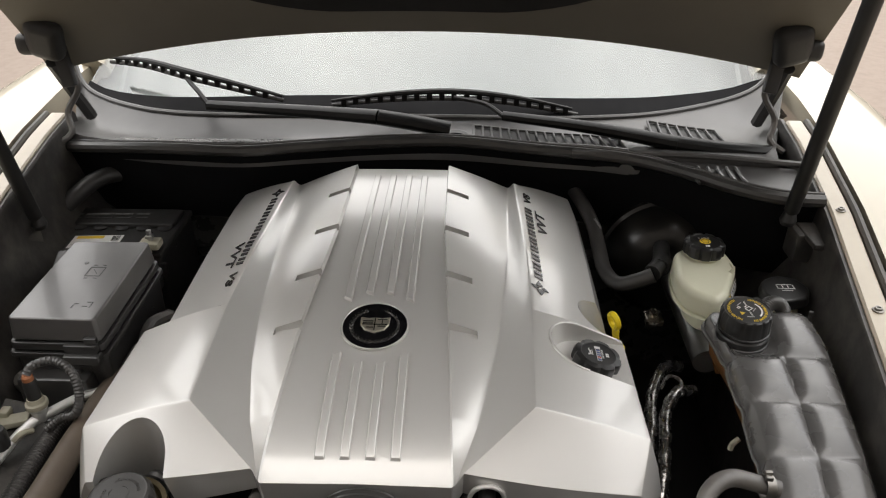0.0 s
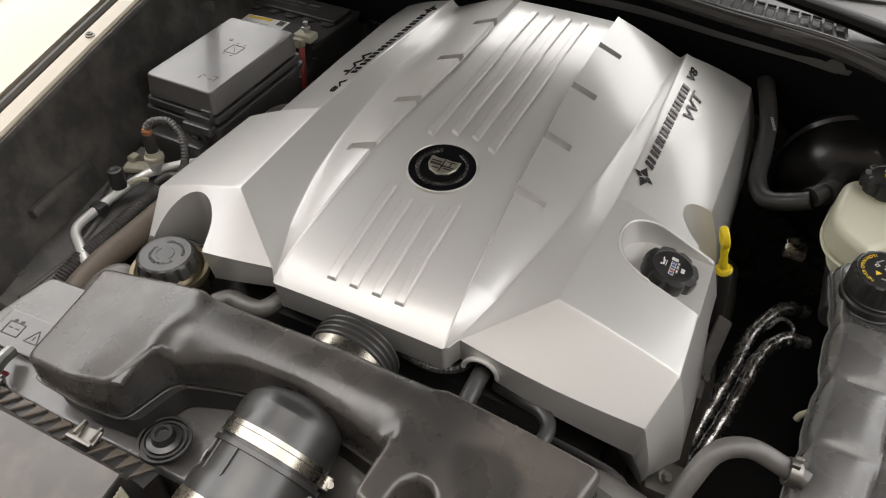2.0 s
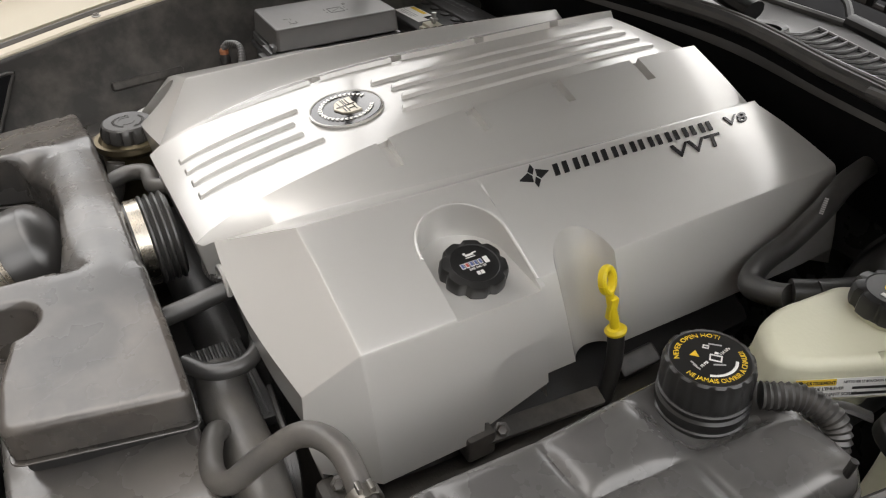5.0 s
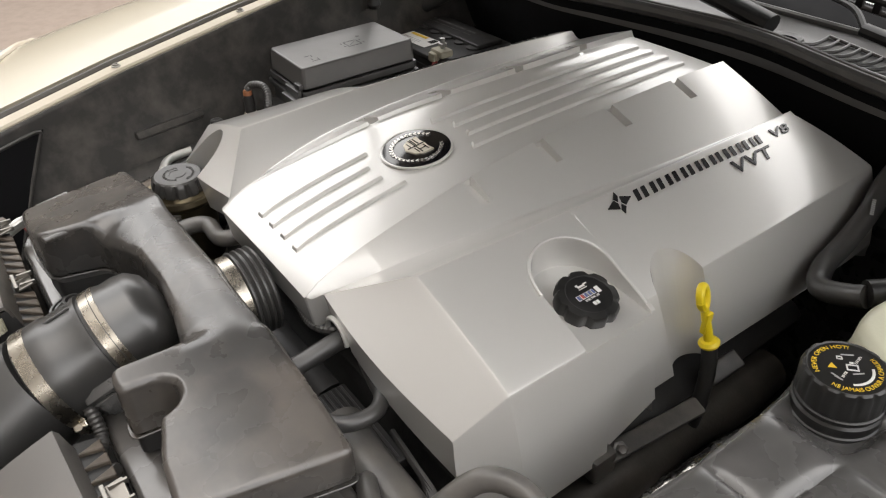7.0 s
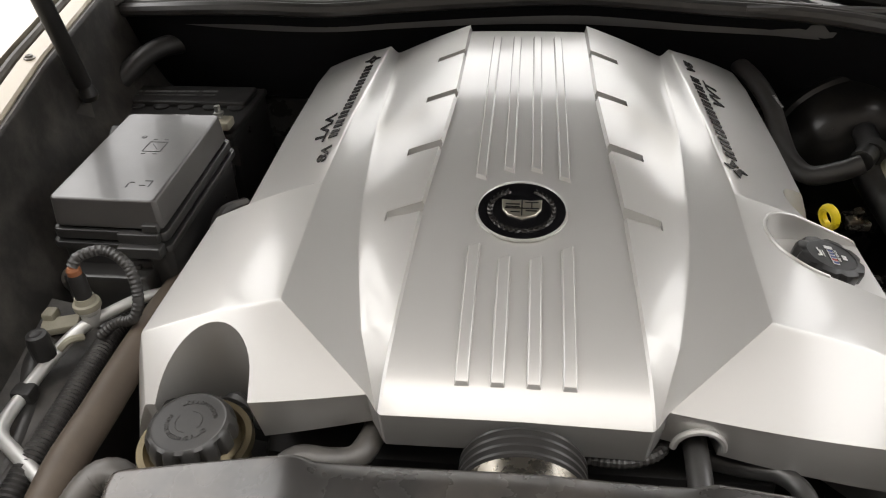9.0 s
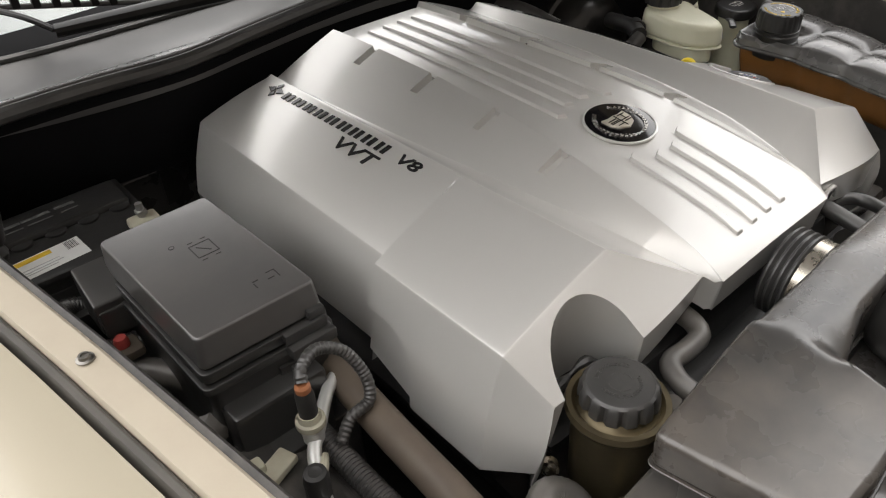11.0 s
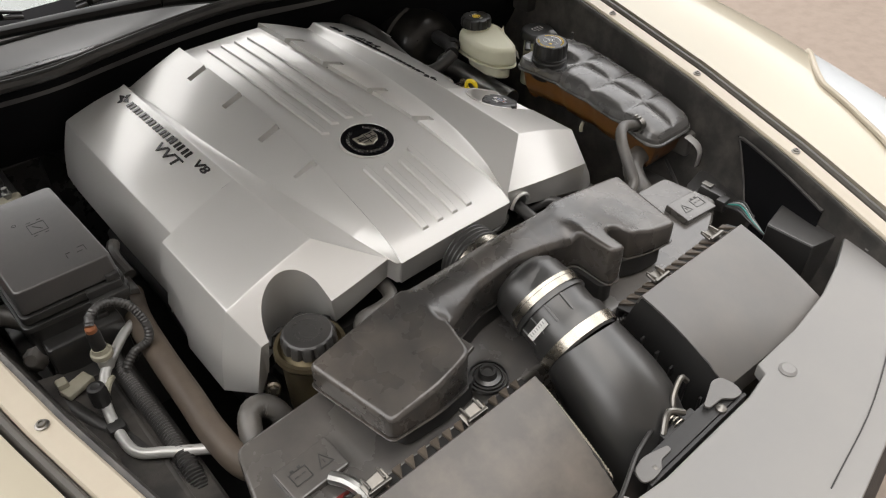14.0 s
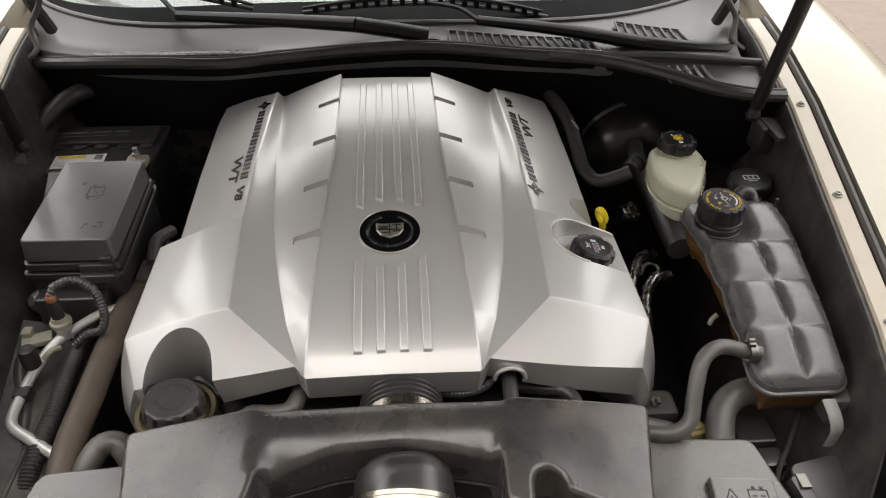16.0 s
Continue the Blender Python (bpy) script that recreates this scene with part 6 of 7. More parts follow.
for sgn in (1, -1):
    hl = thing("headlight", (XC + sgn * 0.66, -0.62, 0.70), "clear headlight with a pale border at the fender's front", "headlight", "headlights")
    X = lambda v: XC + sgn * v
    LP = [(0.825, -0.265, 0.895), (0.735, -0.345, 0.895), (0.655, -0.465, 0.880), (0.585, -0.575, 0.855), (0.43, -0.690, 0.806), (0.30, -0.735, 0.792)]
    rows = []
    for i, (x, y, z) in enumerate(LP):
        rows.append([(X(x), y, z), (X(x + 0.030), y - 0.030, z - 0.003), (X(x + 0.055), y - 0.075, z - 0.030), (X(x + 0.065), y - 0.11, z - 0.085), (X(x + 0.055), y - 0.12, z - 0.16)])
    rows = rows[3:]
    flush = []
    for i in range(15):
        y = -0.262 - 0.30 * i / 14
        h, z = rail(y)
        prof = fender_profile(h, z, y)[1:26]
        x0 = lerp(y, [(-0.562, 0.60), (-0.488, 0.655), (-0.40, 0.700), (-0.345, 0.722), (-0.315, 0.755), (-0.285, 0.800), (-0.262, 0.845)])
        x1 = prof[-1][0] - 0.002
        flush.append([(X(x0 + (x1 - x0) * k / 10), y, float(np.interp(x0 + (x1 - x0) * k / 10, [q[0] for q in prof], [q[1] for q in prof])) + 0.004) for k in range(11)])
    part("upper_lens", sheet(flush, 0.003), LENS, hl, "clear lens flush with the fender")
    part("bezel", tube([(r_[0][0] - sgn * 0.006, r_[0][1], r_[0][2] - 0.001) for r_ in flush[::-1]] + [(p[0], p[1] + 0.008, p[2] - 0.001) for p in flush[0][::2]], 0.0055, 8, 0.02), CREAM_DUSTY, hl, "pale bezel round the lens")
    part("lens", sheet(rows, 0.003), LENS, hl)
    part("reflector", sheet([[(p[0] - sgn * 0.02, p[1] + 0.02, p[2] - 0.025) for p in r] for r in rows], 0.002), CHROME, hl)
    part("border", tube([(X(x - 0.004), y + 0.003, z) for x, y, z in LP[3:]], 0.006, 8, 0.02), WHITE_INK, hl, "pale rim of the lens")
    for k in (3, 4):
        x, y, z = LP[k]
        part("inner_rib", tube([(X(x + 0.01), y - 0.012, z - 0.006), (X(x + 0.045), y - 0.065, z - 0.03)], 0.004, 6, 0.02), GREY, hl)

# ---- boxes and brackets along the fender side ----
mb = thing("module_box", (0.48, -0.48, 0.68), "dark grey plastic cover box beside the inner fender", "cover box")
part("case", prism(rounded([(0.424, -0.448), (0.545, -0.425), (0.535, -0.520), (0.482, -0.534), (0.424, -0.523)], 0.004, 2), 0.66, lambda x, y: 0.797 - 0.12 * max(0, x - 0.46), 0.003, 2), COWL, mb)
part("side", prism([(0.4225, -0.450), (0.4255, -0.450), (0.4255, -0.522), (0.4225, -0.522)], 0.66, 0.795, 0), DARK, mb, "dark side of the cover box")
single("fender_bracket", merge(box((0.555, -0.205, 0.79), (0.05, 0.055, 0.045), 0.006), box((0.575, -0.200, 0.75), (0.03, 0.10, 0.05), 0.006)), GREY, "grey tank bracket against the inner fender", "bracket")
single("moulded_duct", prism(rounded([(0.466, -0.278), (0.532, -0.268), (0.533, -0.36), (0.522, -0.405), (0.488, -0.40)], 0.012, 3), 0.62, lambda x, y: 0.762 + 0.10 * (y + 0.27) - 0.25 * max(0, 0.49 - x), 0.008, 3), BLACK, "black moulded duct box near the inner fender", "duct")
single("fender_end_cap", merge(box((0.520, -0.545, 0.815), (0.035, 0.080, 0.030), 0.008, Euler((0, 0, radians(14))).to_matrix().to_4x4())), GREY, "grey end cap at the fender rail", "end cap")
for sgn in (1, -1):
    op = thing("fender_opening", (XC + sgn * 0.50, -0.36, 0.78), "dark sheet painted as the shade between the slats with a thin rim in the inner fender", "opening", "fender openings")
    tri_ = [(-0.318, 0.853), (-0.50, 0.822), (-0.50, 0.66), (-0.425, 0.66)]

    def wall_x(y, z, off):
        h, zr = rail(y)
        prof = apron_profile(h, zr, y)
        return XC + sgn * (float(np.interp(-z, [-q[1] for q in prof[2:]], [q[0] for q in prof[2:]])) - off)
    # no cut here: a near-black sheet on the fender paints the opening's shade
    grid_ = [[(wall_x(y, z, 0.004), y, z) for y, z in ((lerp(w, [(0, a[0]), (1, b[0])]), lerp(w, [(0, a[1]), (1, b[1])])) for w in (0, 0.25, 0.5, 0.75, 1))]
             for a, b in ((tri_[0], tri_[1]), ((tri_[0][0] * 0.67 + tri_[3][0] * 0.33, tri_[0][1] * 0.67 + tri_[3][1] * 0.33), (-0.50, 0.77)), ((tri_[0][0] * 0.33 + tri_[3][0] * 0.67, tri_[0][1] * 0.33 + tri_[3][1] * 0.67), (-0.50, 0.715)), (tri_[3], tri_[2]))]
    part("hole", sheet(grid_, 0.002), MATTE_BLACK, op, "near-black sheet painted as the shade inside the opening")
    part("rim", tube([(wall_x(y, z, 0.006), y, z) for y, z in (tri_[3], (-0.372, 0.756), (-0.330, 0.835), (-0.322, 0.851), (-0.345, 0.851), (-0.42, 0.838), tri_[1])], 0.0028, 8, 0.01), APRON, op)
    single("stiffener", box((XC + sgn * 0.541, -0.135, 0.794), (0.020, 0.120, 0.014), 0.004, Euler((0, radians(20 * sgn), radians(-11 * sgn))).to_matrix().to_4x4()), APRON, "pressed stiffener on the inner fender", "stiffener")
shelf = thing("left_apron_shelf", (-0.5, -0.13, 0.6), "dusty black apron shelf under the pipes", "shelf")
part("deck", prism([(-0.595, 0.03), (-0.42, 0.03), (-0.42, -0.30), (-0.505, -0.30), (-0.56, -0.12)], 0.55, lambda x, y: 0.735 + 0.35 * max(0, -0.47 - x), 0.004, 1), APRON, shelf)
for x, y in ((-0.545, -0.02), (-0.485, -0.25)):
    part("bolt", lathe([(0.010, 0), (0.010, 0.002), (0.006, 0.003), (0.006, 0.008), (0, 0.008)], 12, Matrix.Translation((x, y, 0.735 + 0.35 * max(0, -0.47 - x)))), DULL_STEEL, shelf, "dull steel bolt")
part("rib", box((-0.455, -0.13, 0.739), (0.008, 0.30, 0.010), 0.003), APRON, shelf)
engine = thing("engine", (0, 0.12, 0.46), "dark cast engine under the silver cover", "engine")
part("block", box((0, 0.12, 0.60), (0.56, 0.56, 0.26), 0.02), DARK, engine)
for sgn in (1, -1):
    part("cylinder_head", box((sgn * 0.20, 0.12, 0.70), (0.24, 0.50, 0.12), 0.02, Euler((0, radians(25 * sgn), 0)).to_matrix().to_4x4()), DARK, engine)
part("front_case", box((0.0, -0.12, 0.72), (0.44, 0.12, 0.12), 0.02), DARK, engine)
part("front_pipe", tube([(-0.20, -0.19, 0.70), (0.10, -0.19, 0.70)], 0.035, 16, 0.05), DARK, engine)
rail_ = thing("fuel_rail_side", (0.355, 0.02, 0.70), "pale metal bracket and bolts along the engine's side", "bracket")
part("plate", merge(box((0.352, 0.035, 0.738), (0.020, 0.13, 0.008), 0.003, Euler((0, radians(18), radians(-6))).to_matrix().to_4x4()), box((0.345, -0.035, 0.735), (0.020, 0.03, 0.03), 0.004), box((0.338, 0.165, 0.735), (0.022, 0.045, 0.022), 0.004, Euler((radians(20), radians(30), 0)).to_matrix().to_4x4())), APRON, rail_)
for x, y, z in ((0.350, -0.012, 0.742), (0.338, -0.168, 0.752)):
    part("bolt", lathe([(0.008, 0), (0.008, 0.002), (0.0055, 0.003), (0.0052, 0.008), (0.004, 0.009), (0.0, 0.008)], 6, aim((x, y, z), (0.6, -0.3, 0.7))), HOSE, rail_, "dull steel bolt")
part("casting", merge(tube([(0.330, -0.17, 0.672), (0.338, -0.05, 0.676), (0.340, 0.10, 0.676), (0.340, 0.27, 0.672)], lambda t: 0.030 + 0.003 * math.sin(17 * t), 14, 0.015), box((0.345, -0.165, 0.735), (0.05, 0.045, 0.03), 0.010)), GRIMY_METAL, rail_, "grimy brown casting along the engine's side")

# ---- hoses and pipes, right-hand side ----
upper = thing("coolant_hose", (0.38, -0.21, 0.80), "grey rubber coolant hose looping from tank to shroud", "hose", "coolant hoses")
part("hose", tube([(0.445, -0.186, 0.853), (0.425, -0.182, 0.856), (0.392, -0.184, 0.866), (0.366, -0.200, 0.862), (0.352, -0.228, 0.838), (0.343, -0.252, 0.815), (0.322, -0.260, 0.805), (0.296, -0.256, 0.802), (0.272, -0.246, 0.795), (0.25, -0.235, 0.76)], 0.0094, 18, 0.006), HOSE, upper)
part("spring_clamp", lathe([(0.0118, -0.005), (0.0130, -0.005), (0.0130, 0.005), (0.0118, 0.005)], 24, aim((0.432, -0.1835, 0.8545), (0.95, 0.05, -0.1))), DULL_STEEL, upper, "small spring clamp")
part("clamp_ears", merge(box((0.431, -0.186, 0.8685), (0.008, 0.004, 0.006), 0.001), box((0.433, -0.178, 0.868), (0.008, 0.004, 0.006), 0.001)), DULL_STEEL, upper)
lower = thing("coolant_hose", (0.41, -0.22, 0.76), "thick grey coolant hose below the tank", "hose", "coolant hoses")
part("hose", tube([(0.475, -0.195, 0.790), (0.44, -0.190, 0.790), (0.408, -0.208, 0.780), (0.396, -0.25, 0.755), (0.402, -0.29, 0.715), (0.405, -0.31, 0.64)], 0.0175, 18, 0.008), HOSE, lower)
pipe = thing("radiator_pipe", (0.27, -0.22, 0.74), "dark smooth pipe running below the cover's front edge", "pipe")
part("pipe", tube([(0.18, -0.222, 0.765), (0.235, -0.226, 0.765), (0.300, -0.226, 0.760), (0.355, -0.232, 0.735), (0.37, -0.24, 0.66)], 0.024, 20, 0.01), HOSE, pipe)
single("oil_pipe", tube([(0.138, -0.16, 0.830), (0.138, -0.195, 0.829), (0.137, -0.235, 0.822), (0.136, -0.262, 0.818)], 0.0095, 16, 0.008), RUBBER, "black rubber pipe leaving the cover's arch", "pipe")
single("breather_hose", tube([(0.150, -0.172, 0.800), (0.180, -0.180, 0.802), (0.206, -0.188, 0.806), (0.219, -0.205, 0.806), (0.214, -0.232, 0.806), (0.19, -0.25, 0.805)], 0.0080, 14, 0.006), RUBBER, "thin black breather hose bending under the cover", "hose")
single("corrugated_cable", tube([(0.045, -0.19, 0.815), (0.085, -0.196, 0.818), (0.112, -0.188, 0.822), (0.120, -0.165, 0.818)], 0.0055, 10, 0.005, ridges=0.0009), RUBBER, "thin corrugated cable beside the bellows", "cable")
single("wire_loom", merge(*[tube([(0.215 + 0.006 * i, -0.185, 0.765 - 0.004 * i), (0.262 + 0.004 * i, -0.190, 0.765 - 0.003 * i), (0.300, -0.192 - 0.003 * i, 0.755), (0.325, -0.2, 0.72)], 0.003, 6, 0.01) for i in range(4)]), RUBBER, "bundle of black wires below the cover", "wires")
for line in ([(0.340, -0.12, 0.610), (0.360, -0.05, 0.640), (0.376, 0.015, 0.670), (0.388, 0.070, 0.692), (0.399, 0.125, 0.706), (0.427, 0.180, 0.714), (0.460, 0.205, 0.700)],
             [(0.352, -0.14, 0.610), (0.373, -0.07, 0.640), (0.391, -0.010, 0.672), (0.403, 0.045, 0.692), (0.412, 0.088, 0.702), (0.434, 0.122, 0.716), (0.465, 0.140, 0.705)]):
    single("foil_pipe", tube(line, lambda t: 0.0092 + 0.0006 * math.sin(70 * t), 14, 0.005), FOIL, "bright foil-wrapped pipe crossing the dark bay", "pipe", "foil pipes")
single("wire_clip", tube([(0.412, 0.130, 0.716), (0.426, 0.146, 0.728), (0.442, 0.136, 0.727), (0.440, 0.116, 0.716)], 0.003, 6, 0.004), FOIL, "small crumpled metal clip on the pipes", "clip")
single("brake_bleeder", merge(tube([(0.418, 0.245, 0.770), (0.414, 0.238, 0.785)], 0.006, 10, 0.02), box((0.42, 0.25, 0.762), (0.03, 0.03, 0.016), 0.005)), STEEL, "small steel bleeder fitting", "fitting")
plug = thing("wiring_plug", (0.44, -0.38, 0.74), "black wiring plug with coloured wires and a silver clip", "connector")
part("shell", merge(box((0.452, -0.335, 0.782), (0.018, 0.042, 0.018), 0.003, Euler((radians(12), 0, radians(14))).to_matrix().to_4x4()), box((0.447, -0.360, 0.776), (0.022, 0.016, 0.022), 0.003)), BLACK, plug)
part("clip", box((0.452, -0.325, 0.794), (0.012, 0.018, 0.004), 0.001), DULL_STEEL, plug)
for i, mt in enumerate((RUBBER, RUBBER, GREEN_WIRE, GREY_INK, RUBBER)):
    part("wire", tube([(0.444 + 0.003 * i, -0.366, 0.776), (0.436 + 0.004 * i, -0.392, 0.786 + 0.002 * i), (0.430 + 0.003 * i, -0.42, 0.780), (0.430, -0.452, 0.768)], 0.0013, 6, 0.006), mt, plug)
single("thin_cable", tube([(0.52, -0.20, 0.755), (0.485, -0.245, 0.752), (0.455, -0.285, 0.745), (0.44, -0.33, 0.735)], 0.0032, 8, 0.008), RUBBER, "thin black cable below the tank", "cable")
single("dark_connector", merge(box((0.452, -0.215, 0.735), (0.05, 0.045, 0.03), 0.005), box((0.462, -0.255, 0.725), (0.03, 0.03, 0.04), 0.005)), BLACK, "black connector block below the tank", "connector")

# ---- hoses and pipes, left-hand side ----
rh = thing("radiator_hose", (-0.39, -0.1, 0.74), "dusty brown radiator hose along the engine's side", "hose")
part("hose", tube([(-0.372, 0.10, 0.765), (-0.385, 0.04, 0.768), (-0.391, -0.05, 0.764), (-0.393, -0.13, 0.760), (-0.395, -0.20, 0.756), (-0.385, -0.26, 0.748), (-0.345, -0.29, 0.738), (-0.30, -0.30, 0.72)], 0.0180, 20, 0.01), BROWN, rh)
part("end_collar", tube([(-0.315, -0.298, 0.727), (-0.30, -0.30, 0.72)], 0.0205, 20, 0.01), HOSE, rh)
ac = thing("refrigerant_line", (-0.46, -0.08, 0.74), "bright aluminium refrigerant line with a brass sensor", "pipe")
part("pipe", tube([(-0.375, 0.045, 0.770), (-0.41, 0.018, 0.778), (-0.440, -0.012, 0.777), (-0.462, -0.035, 0.772), (-0.477, -0.070, 0.762), (-0.482, -0.115, 0.757), (-0.478, -0.158, 0.755), (-0.450, -0.180, 0.752), (-0.413, -0.203, 0.747), (-0.36, -0.235, 0.735)], 0.0068, 14, 0.006), PIPE, ac)
part("sensor_stem", tube([(-0.452, -0.020, 0.775), (-0.452, -0.020, 0.790)], 0.0085, 12, 0.02), ALU, ac)
SN = Matrix.Translation((-0.452, -0.020, 0.0))
part("sensor", lathe([(0.0085, 0.770), (0.0102, 0.774), (0.0102, 0.786), (0.0115, 0.788), (0.0115, 0.793), (0.0, 0.793)], 24, SN), PIPE, ac, "pale metal pressure sensor")
part("collar", lathe([(0.0100, 0.7925), (0.0138, 0.7935), (0.0142, 0.7965), (0.0138, 0.8000), (0.0112, 0.8015), (0.0098, 0.808), (0.0, 0.808)], 28, SN), AGED, ac, "cream plastic collar")
part("plug", lathe([(0.0088, 0.808), (0.0088, 0.832), (0.007, 0.838), (0, 0.838)], 16, Matrix.Translation((-0.452, -0.020, 0.0))), DARK, ac)
part("seal", lathe([(0.0072, 0.836), (0.0072, 0.843), (0.005, 0.846), (0, 0.846)], 16, Matrix.Translation((-0.452, -0.020, 0.0))), COPPER, ac, "orange seal")
part("valve_cap", lathe([(0.0115, 0.768), (0.0118, 0.790), (0.0100, 0.797), (0.006, 0.798), (0, 0.796)], 24, Matrix.Translation((-0.480, -0.070, 0.0)), 12, 0.0008, (0, 1)), DARK, ac, "black ribbed valve cap")
part("bracket", merge(box((-0.494, -0.018, 0.763), (0.040, 0.022, 0.010), 0.003, Euler((0, 0, radians(20))).to_matrix().to_4x4()), box((-0.508, -0.010, 0.770), (0.014, 0.016, 0.012), 0.003), tube([(-0.455, -0.04, 0.768), (-0.462, -0.052, 0.774), (-0.470, -0.06, 0.768)], 0.004, 8, 0.004)), AGED, ac, "pale plastic holder")
part("pipe_clip", box((-0.481, -0.112, 0.757), (0.022, 0.018, 0.016), 0.004), DARK, ac)
single("sensor_cable", tube([(-0.452, -0.020, 0.846), (-0.446, -0.012, 0.854), (-0.424, -0.002, 0.855), (-0.400, -0.007, 0.840), (-0.390, -0.022, 0.812), (-0.396, -0.033, 0.792), (-0.418, -0.032, 0.783), (-0.436, -0.04, 0.770)], 0.0062, 12, 0.005, ridges=0.0008), RUBBER, "corrugated black cable arching from the sensor", "cable")
single("corrugated_loom", tube([(-0.415, 0.09, 0.750), (-0.436, 0.02, 0.752), (-0.438, -0.06, 0.752), (-0.436, -0.14, 0.748), (-0.438, -0.22, 0.738), (-0.445, -0.29, 0.69), (-0.45, -0.35, 0.60)], 0.0125, 14, 0.005, ridges=0.0018), RUBBER, "corrugated black wiring loom along the apron", "cable")
single("dark_hose", tube([(-0.52, 0.02, 0.74), (-0.505, -0.06, 0.748), (-0.475, -0.13, 0.738), (-0.462, -0.20, 0.730), (-0.468, -0.28, 0.70)], 0.0115, 12, 0.01), RUBBER, "black rubber hose beside the loom", "hose")
single("corrugated_hose", tube([(-0.372, -0.262, 0.735), (-0.364, -0.235, 0.757), (-0.352, -0.212, 0.768), (-0.335, -0.206, 0.767), (-0.320, -0.216, 0.755), (-0.312, -0.232, 0.73)], 0.0150, 16, 0.005, ridges=0.0006), HOSE, "grey corrugated hose arching behind the shroud", "hose")
single("curved_hose", tube([(-0.112, -0.155, 0.812), (-0.114, -0.185, 0.814), (-0.124, -0.205, 0.812), (-0.146, -0.206, 0.808), (-0.172, -0.206, 0.808), (-0.185, -0.228, 0.806), (-0.180, -0.255, 0.800)], 0.0105, 14, 0.006), HOSE, "grey rubber hose bending under the cover's corner", "hose")
single("braided_hose", tube([(-0.215, -0.235, 0.81), (-0.205, -0.245, 0.775), (-0.215, -0.265, 0.73), (-0.22, -0.27, 0.66)], 0.011, 14, 0.004, ridges=0.0006), HOSE, "braided grey hose beside the reservoir", "hose")
single("fender_loom", tube([(-0.535, 0.345, 0.755), (-0.560, 0.342, 0.768), (-0.584, 0.312, 0.772), (-0.578, 0.266, 0.771), (-0.556, 0.238, 0.770), (-0.528, 0.232, 0.768), (-0.505, 0.236, 0.760)], 0.0135, 14, 0.005, ridges=0.0018), RUBBER, "corrugated black loom looping beside the fuse box", "cable")
single("fender_hose", tube([(-0.612, 0.345, 0.800), (-0.618, 0.305, 0.778), (-0.606, 0.266, 0.770), (-0.568, 0.217, 0.769), (-0.524, 0.173, 0.766), (-0.495, 0.140, 0.755)], 0.0150, 16, 0.008), HOSE, "smooth grey-black hose running under the fuse box", "hose")
stud = thing("junction_stud", (-0.552, 0.190, 0.78), "red-capped stud on a black terminal", "terminal")
part("base", merge(box((-0.541, 0.196, 0.792), (0.036, 0.030, 0.012), 0.004), box((-0.555, 0.205, 0.786), (0.026, 0.020, 0.008), 0.003)), GRIME, stud)
part("cap", lathe([(0.0075, 0), (0.0080, 0.006), (0.006, 0.011), (0, 0.012)], 16, Matrix.Translation((-0.540, 0.198, 0.798))), RED_INK, stud, "red cap")
single("grommet", lathe([(0.016, 0), (0.018, 0.004), (0.013, 0.012), (0.008, 0.016), (0, 0.016)], 20, aim((-0.517, 0.062, 0.765), (-0.5, -0.6, 0.6)), 10, 0.0015, (1, 2)), GREY, "grey ribbed plug on the fuse box base", "plug")
single("left_wire_bundle", merge(*[tube([(-0.37 + 0.003 * i, -0.430, 0.785), (-0.352, -0.405 + 0.004 * i, 0.795), (-0.335, -0.39, 0.79), (-0.32, -0.385, 0.775)], 0.0022, 6, 0.006) for i in range(3)]), RED_WIRE, "thin red wires near the shroud", "wires")
single("white_pipe", tube([(-0.335, -0.37, 0.80), (-0.325, -0.395, 0.806), (-0.315, -0.43, 0.79), (-0.31, -0.46, 0.75)], 0.0075, 10, 0.008), ALU, "pale metal pipe at the shroud's corner", "pipe")
low = thing("engine_bolt", (-0.30, -0.165, 0.74), "bright bolt below the cover's corner", "bolt")
part("head", lathe([(0.011, 0), (0.011, 0.003), (0.0075, 0.004), (0.007, 0.012), (0, 0.013)], 12, aim((-0.300, -0.172, 0.738), (-0.3, -0.7, 0.5))), STEEL, low)
part("boss", tube([(-0.30, -0.10, 0.72), (-0.30, -0.168, 0.735)], 0.014, 12, 0.02), DARK, low)
single("side_fitting", merge(tube([(-0.352, 0.195, 0.79), (-0.365, 0.155, 0.80), (-0.362, 0.11, 0.79)], 0.010, 10, 0.008), box((-0.372, 0.10, 0.78), (0.02, 0.05, 0.02), 0.005)), HOSE, "grey fitting between fuse box and cover", "fitting")

# ---- cowl grilles ----
def grille(x0, x1, n, y_of, depth, label):
    g = thing("cowl_grille", ((x0 + x1) / 2, y_of((x0 + x1) / 2), 0.93), label, "grille", "cowl grilles")
    pts = [(x0 + (x1 - x0) * i / 12, y_of(x0 + (x1 - x0) * i / 12)) for i in range(13)]
    # a black sheet over the uncut panel paints the shade between slats
    part("opening", sheet([[(x, y - 0.002, cowl_z(x, y) + 0.005), (x, y + depth / 2, cowl_z(x, y + depth / 2) + 0.005), (x, y + depth, cowl_z(x, y + depth) + 0.005)] for x, y in pts]), DARK, g, "dark sheet painted as the shade between the slats")
    for i in range(n + 1):
        x = x0 + (x1 - x0) * i / n
        y = y_of(x)
        part("slat", tube([(x, y + depth * k / 4, cowl_z(x, y + depth * k / 4) + 0.008) for k in range(5)], 0.0026, 6, 0.01), COWL, g)
    for e in (0, depth):
        part("edge", tube([(x, y + e, cowl_z(x, y + e) + 0.008) for x, y in pts], 0.0025, 6, 0.02), COWL, g)
    return g


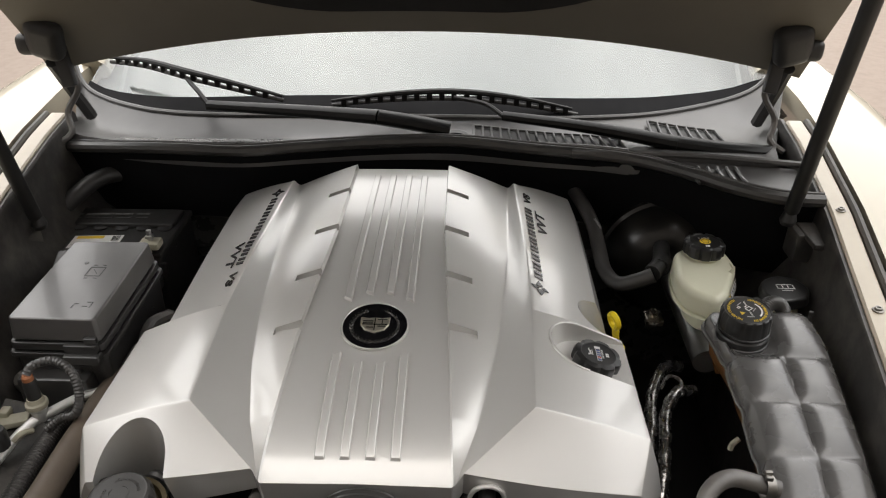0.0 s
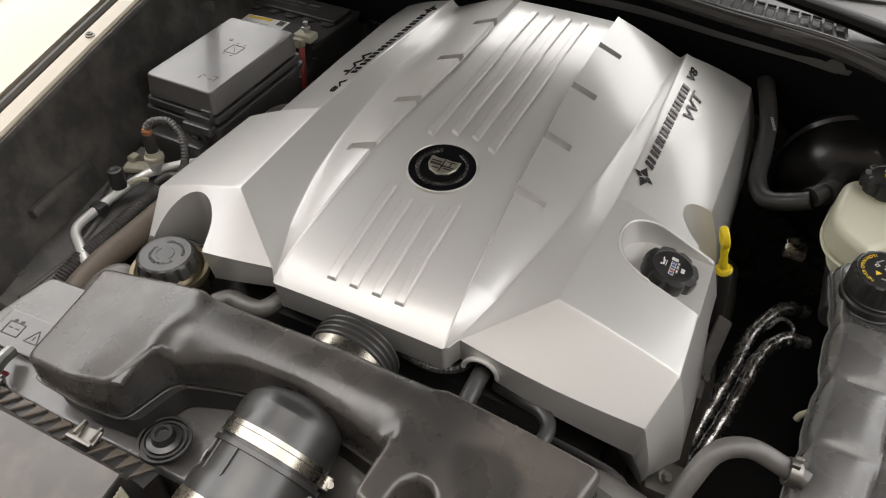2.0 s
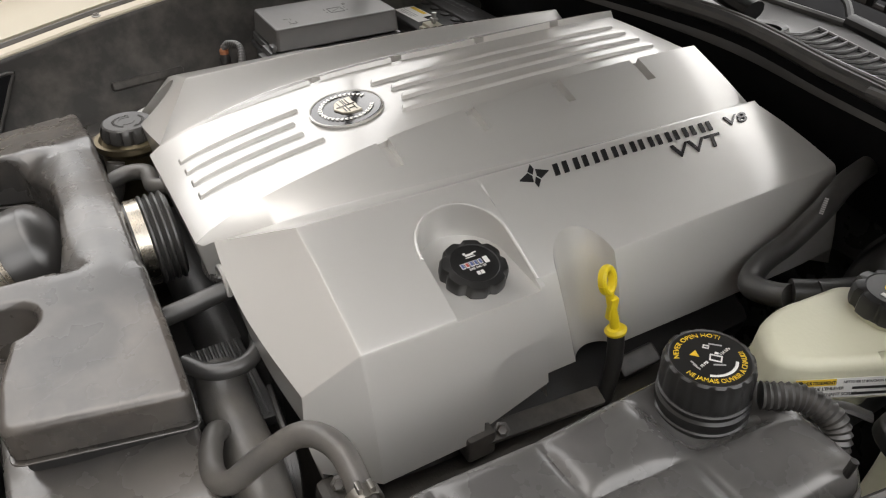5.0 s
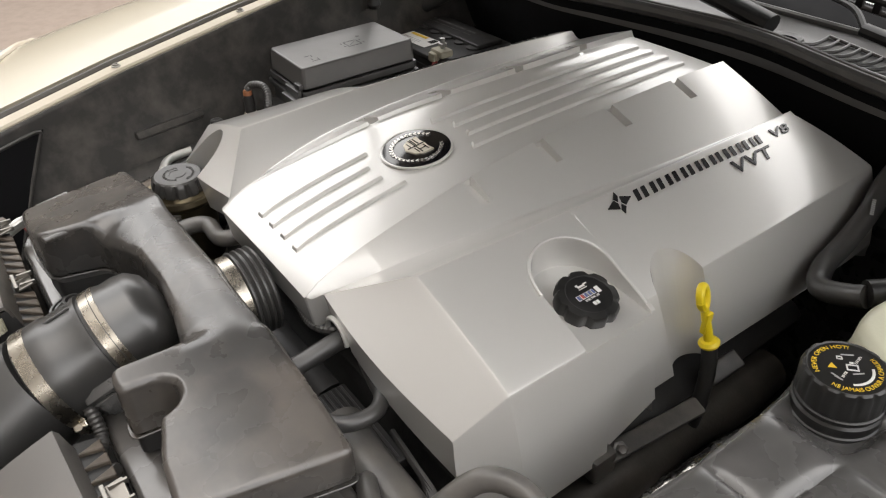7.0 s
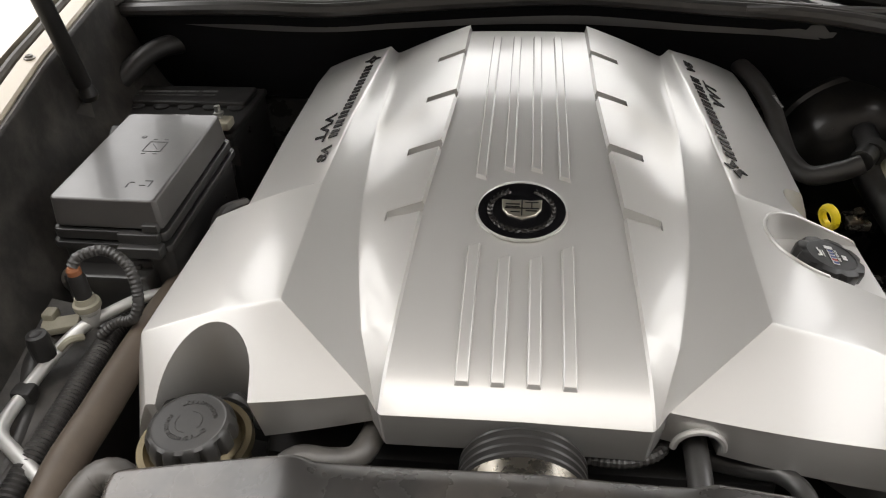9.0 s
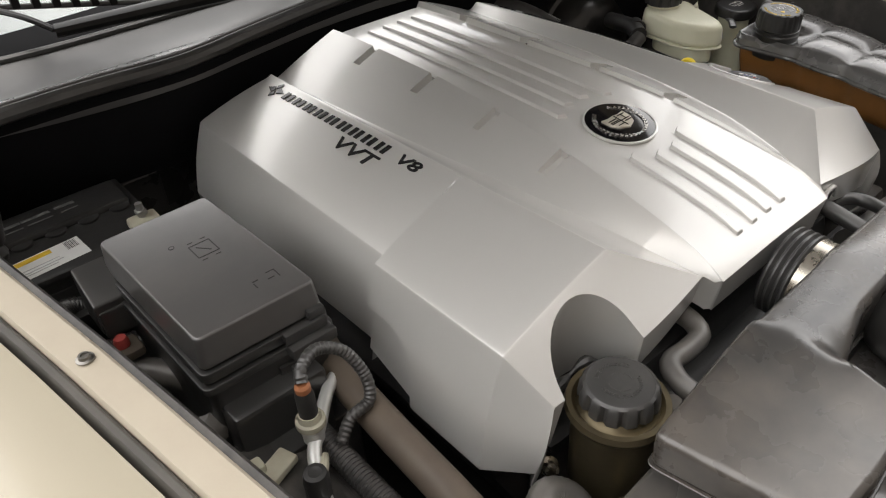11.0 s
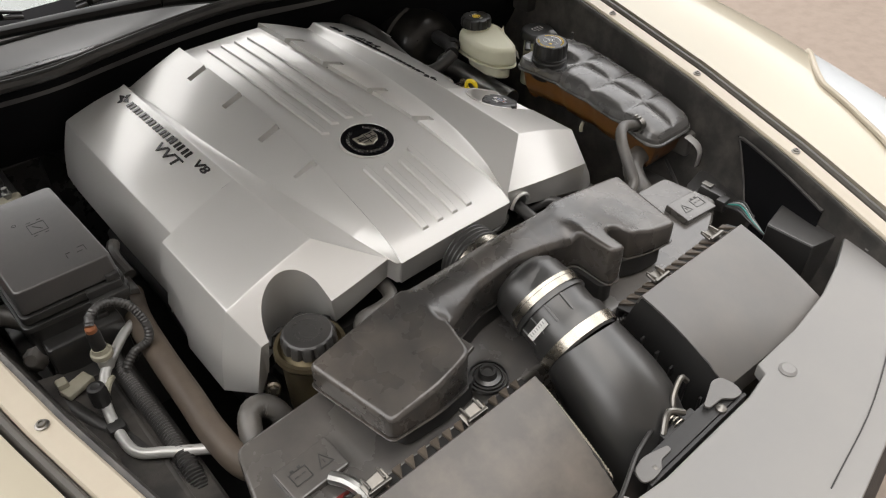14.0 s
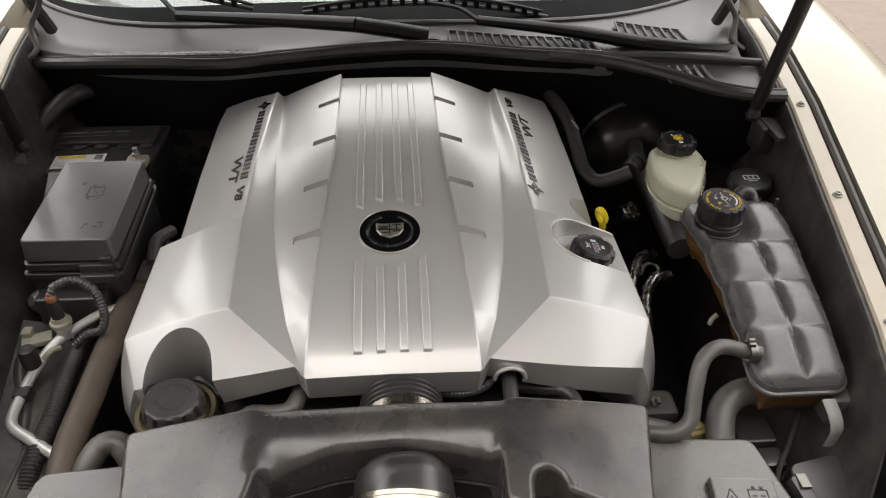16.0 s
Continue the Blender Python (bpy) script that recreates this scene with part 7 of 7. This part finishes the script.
front_y = lambda x: lerp(x, FRONT)
grille(0.125, 0.400, 16, lambda x: front_y(x) + 0.012, 0.092, "dark slatted cowl grille behind the seal")
grille(0.47, 0.60, 7, lambda x: lerp(x, [(0.47, 0.590), (0.60, 0.572)]), 0.070, "dark slatted cowl grille near the windshield corner")
small = thing("cowl_grille", (0.535, 0.40, 0.93), "small slatted grille beside the strut", "grille", "cowl grilles")
# here too the gaps' shade is a black sheet on the ledge
part("opening", sheet([[(x, 0.372 + 0.0 * x, 0.9455), (x, 0.405, 0.9420), (x, 0.438, 0.9450)] for x in (0.495, 0.535, 0.575)]), DARK, small, "dark sheet painted as the shade between the slats")
for i in range(6):
    part("slat", tube([(0.495 + 0.016 * i, 0.372, 0.949), (0.495 + 0.016 * i, 0.405, 0.946), (0.495 + 0.016 * i, 0.438, 0.949)], 0.0028, 6, 0.01), COWL, small)
single("cowl_ridge", tube([(0.30, 0.486, 0.953), (0.40, 0.478, 0.956), (0.52, 0.472, 0.955), (0.69, 0.444, 0.953)], 0.0060, 8, 0.03), COWL, "raised grey ridge on the cowl panel", "ridge")
single("pivot_hole", lathe([(0.017, 0), (0.024, 0.003), (0.026, 0.0), (0.026, -0.02)], 32, Matrix.Translation((0.090, 0.580, cowl_z(0.09, 0.58) + 0.006))), BLACK, "round black collar in the cowl panel", "collar")


# ---- wipers ----
def wiper(arm, tip, blade, label, joint):
    w = thing("wiper", arm[0], label, "wiper", "wipers")
    part("arm_base", tube(arm[:joint + 1], lambda t: 0.0185 - 0.001 * t, 12, 0.02, flat=0.8), WIPER, w, "thick black arm base")
    part("arm", tube(arm[joint:], lambda t: 0.0175 - 0.006 * t, 10, 0.02, flat=0.8), WIPER, w)
    part("hook", tube(tip, 0.0055, 8, 0.01, flat=0.7), WIPER, w)
    path = spline(blade, 0.012)
    part("rubber", tube([tuple(p + Vector((0, 0, -0.005))) for p in path[::4]] + [tuple(path[-1] + Vector((0, 0, -0.005)))], 0.0042, 8, 0.03), RUBBER, w)
    fr = part("frame", tube([tuple(p + Vector((0, -0.002, 0.005 + 0.006 * math.sin(math.pi * i / (len(path) - 1))))) for i, p in enumerate(path)][::3], lambda t: 0.0034 + 0.0042 * math.sin(math.pi * t), 8, 0.03, flat=0.8), WIPER, w)
    n = len(path)
    for i in range(2, n - 2, 2):
        p = path[i]
        part("claw", box(tuple(p + Vector((0, 0, 0.0))), (0.011, 0.010, 0.015), 0.002), WIPER, fr)
    return w


wiper([(0.080, 0.554, 0.968), (0.010, 0.557, 0.980), (-0.054, 0.562, 0.988), (-0.20, 0.598, 0.985), (-0.40, 0.640, 0.981)],
      [(-0.40, 0.640, 0.983), (-0.425, 0.665, 1.000), (-0.455, 0.70, 1.012)], [(-0.655, 0.80, 1.025), (-0.56, 0.755, 1.028), (-0.46, 0.715, 1.016), (-0.36, 0.70, 0.998), (-0.262, 0.69, 0.980)],
      "black wiper arm and blade resting on the windshield", 2)
wiper([(0.675, 0.535, 0.935), (0.58, 0.542, 0.941), (0.501, 0.552, 0.947), (0.34, 0.580, 0.966), (0.18, 0.612, 0.975)],
      [(0.18, 0.612, 0.976), (0.145, 0.640, 0.990), (0.085, 0.66, 0.995)], [(-0.165, 0.700, 0.968), (-0.05, 0.685, 0.984), (0.085, 0.672, 0.993), (0.21, 0.682, 0.980), (0.335, 0.690, 0.957)],
      "black wiper arm and blade resting on the windshield", 2)


# ---- ribbed panel in the gap between cover and resonator ----
ribbed = thing("fan_cowl", (0.19, -0.215, 0.74), "black ribbed panel in the gap behind the resonator", "fan cowl")
part("panel", box((0.185, -0.214, 0.752), (0.12, 0.055, 0.012), 0.002), DARK, ribbed)
for i in range(8):
    part("rib", tube([(0.130, -0.237 + 0.0062 * i, 0.760), (0.240, -0.238 + 0.0062 * i, 0.757)], 0.0020, 6, 0.05), RUBBER, ribbed)

gold_plug = thing("yellow_connector", (0.374, -0.219, 0.735), "yellowed plastic connector below the coolant hose", "connector")
part("body", box((0.374, -0.219, 0.750), (0.030, 0.022, 0.020), 0.003, Euler((0, radians(12), radians(20))).to_matrix().to_4x4()), AGED_YELLOW, gold_plug)
part("latch", box((0.374, -0.219, 0.762), (0.012, 0.010, 0.005), 0.001, Euler((0, radians(12), radians(20))).to_matrix().to_4x4()), AGED_YELLOW, gold_plug)
part("cable", tube([(0.385, -0.215, 0.748), (0.398, -0.212, 0.738), (0.405, -0.215, 0.71)], 0.004, 8, 0.006), RUBBER, gold_plug, "thin black cable")
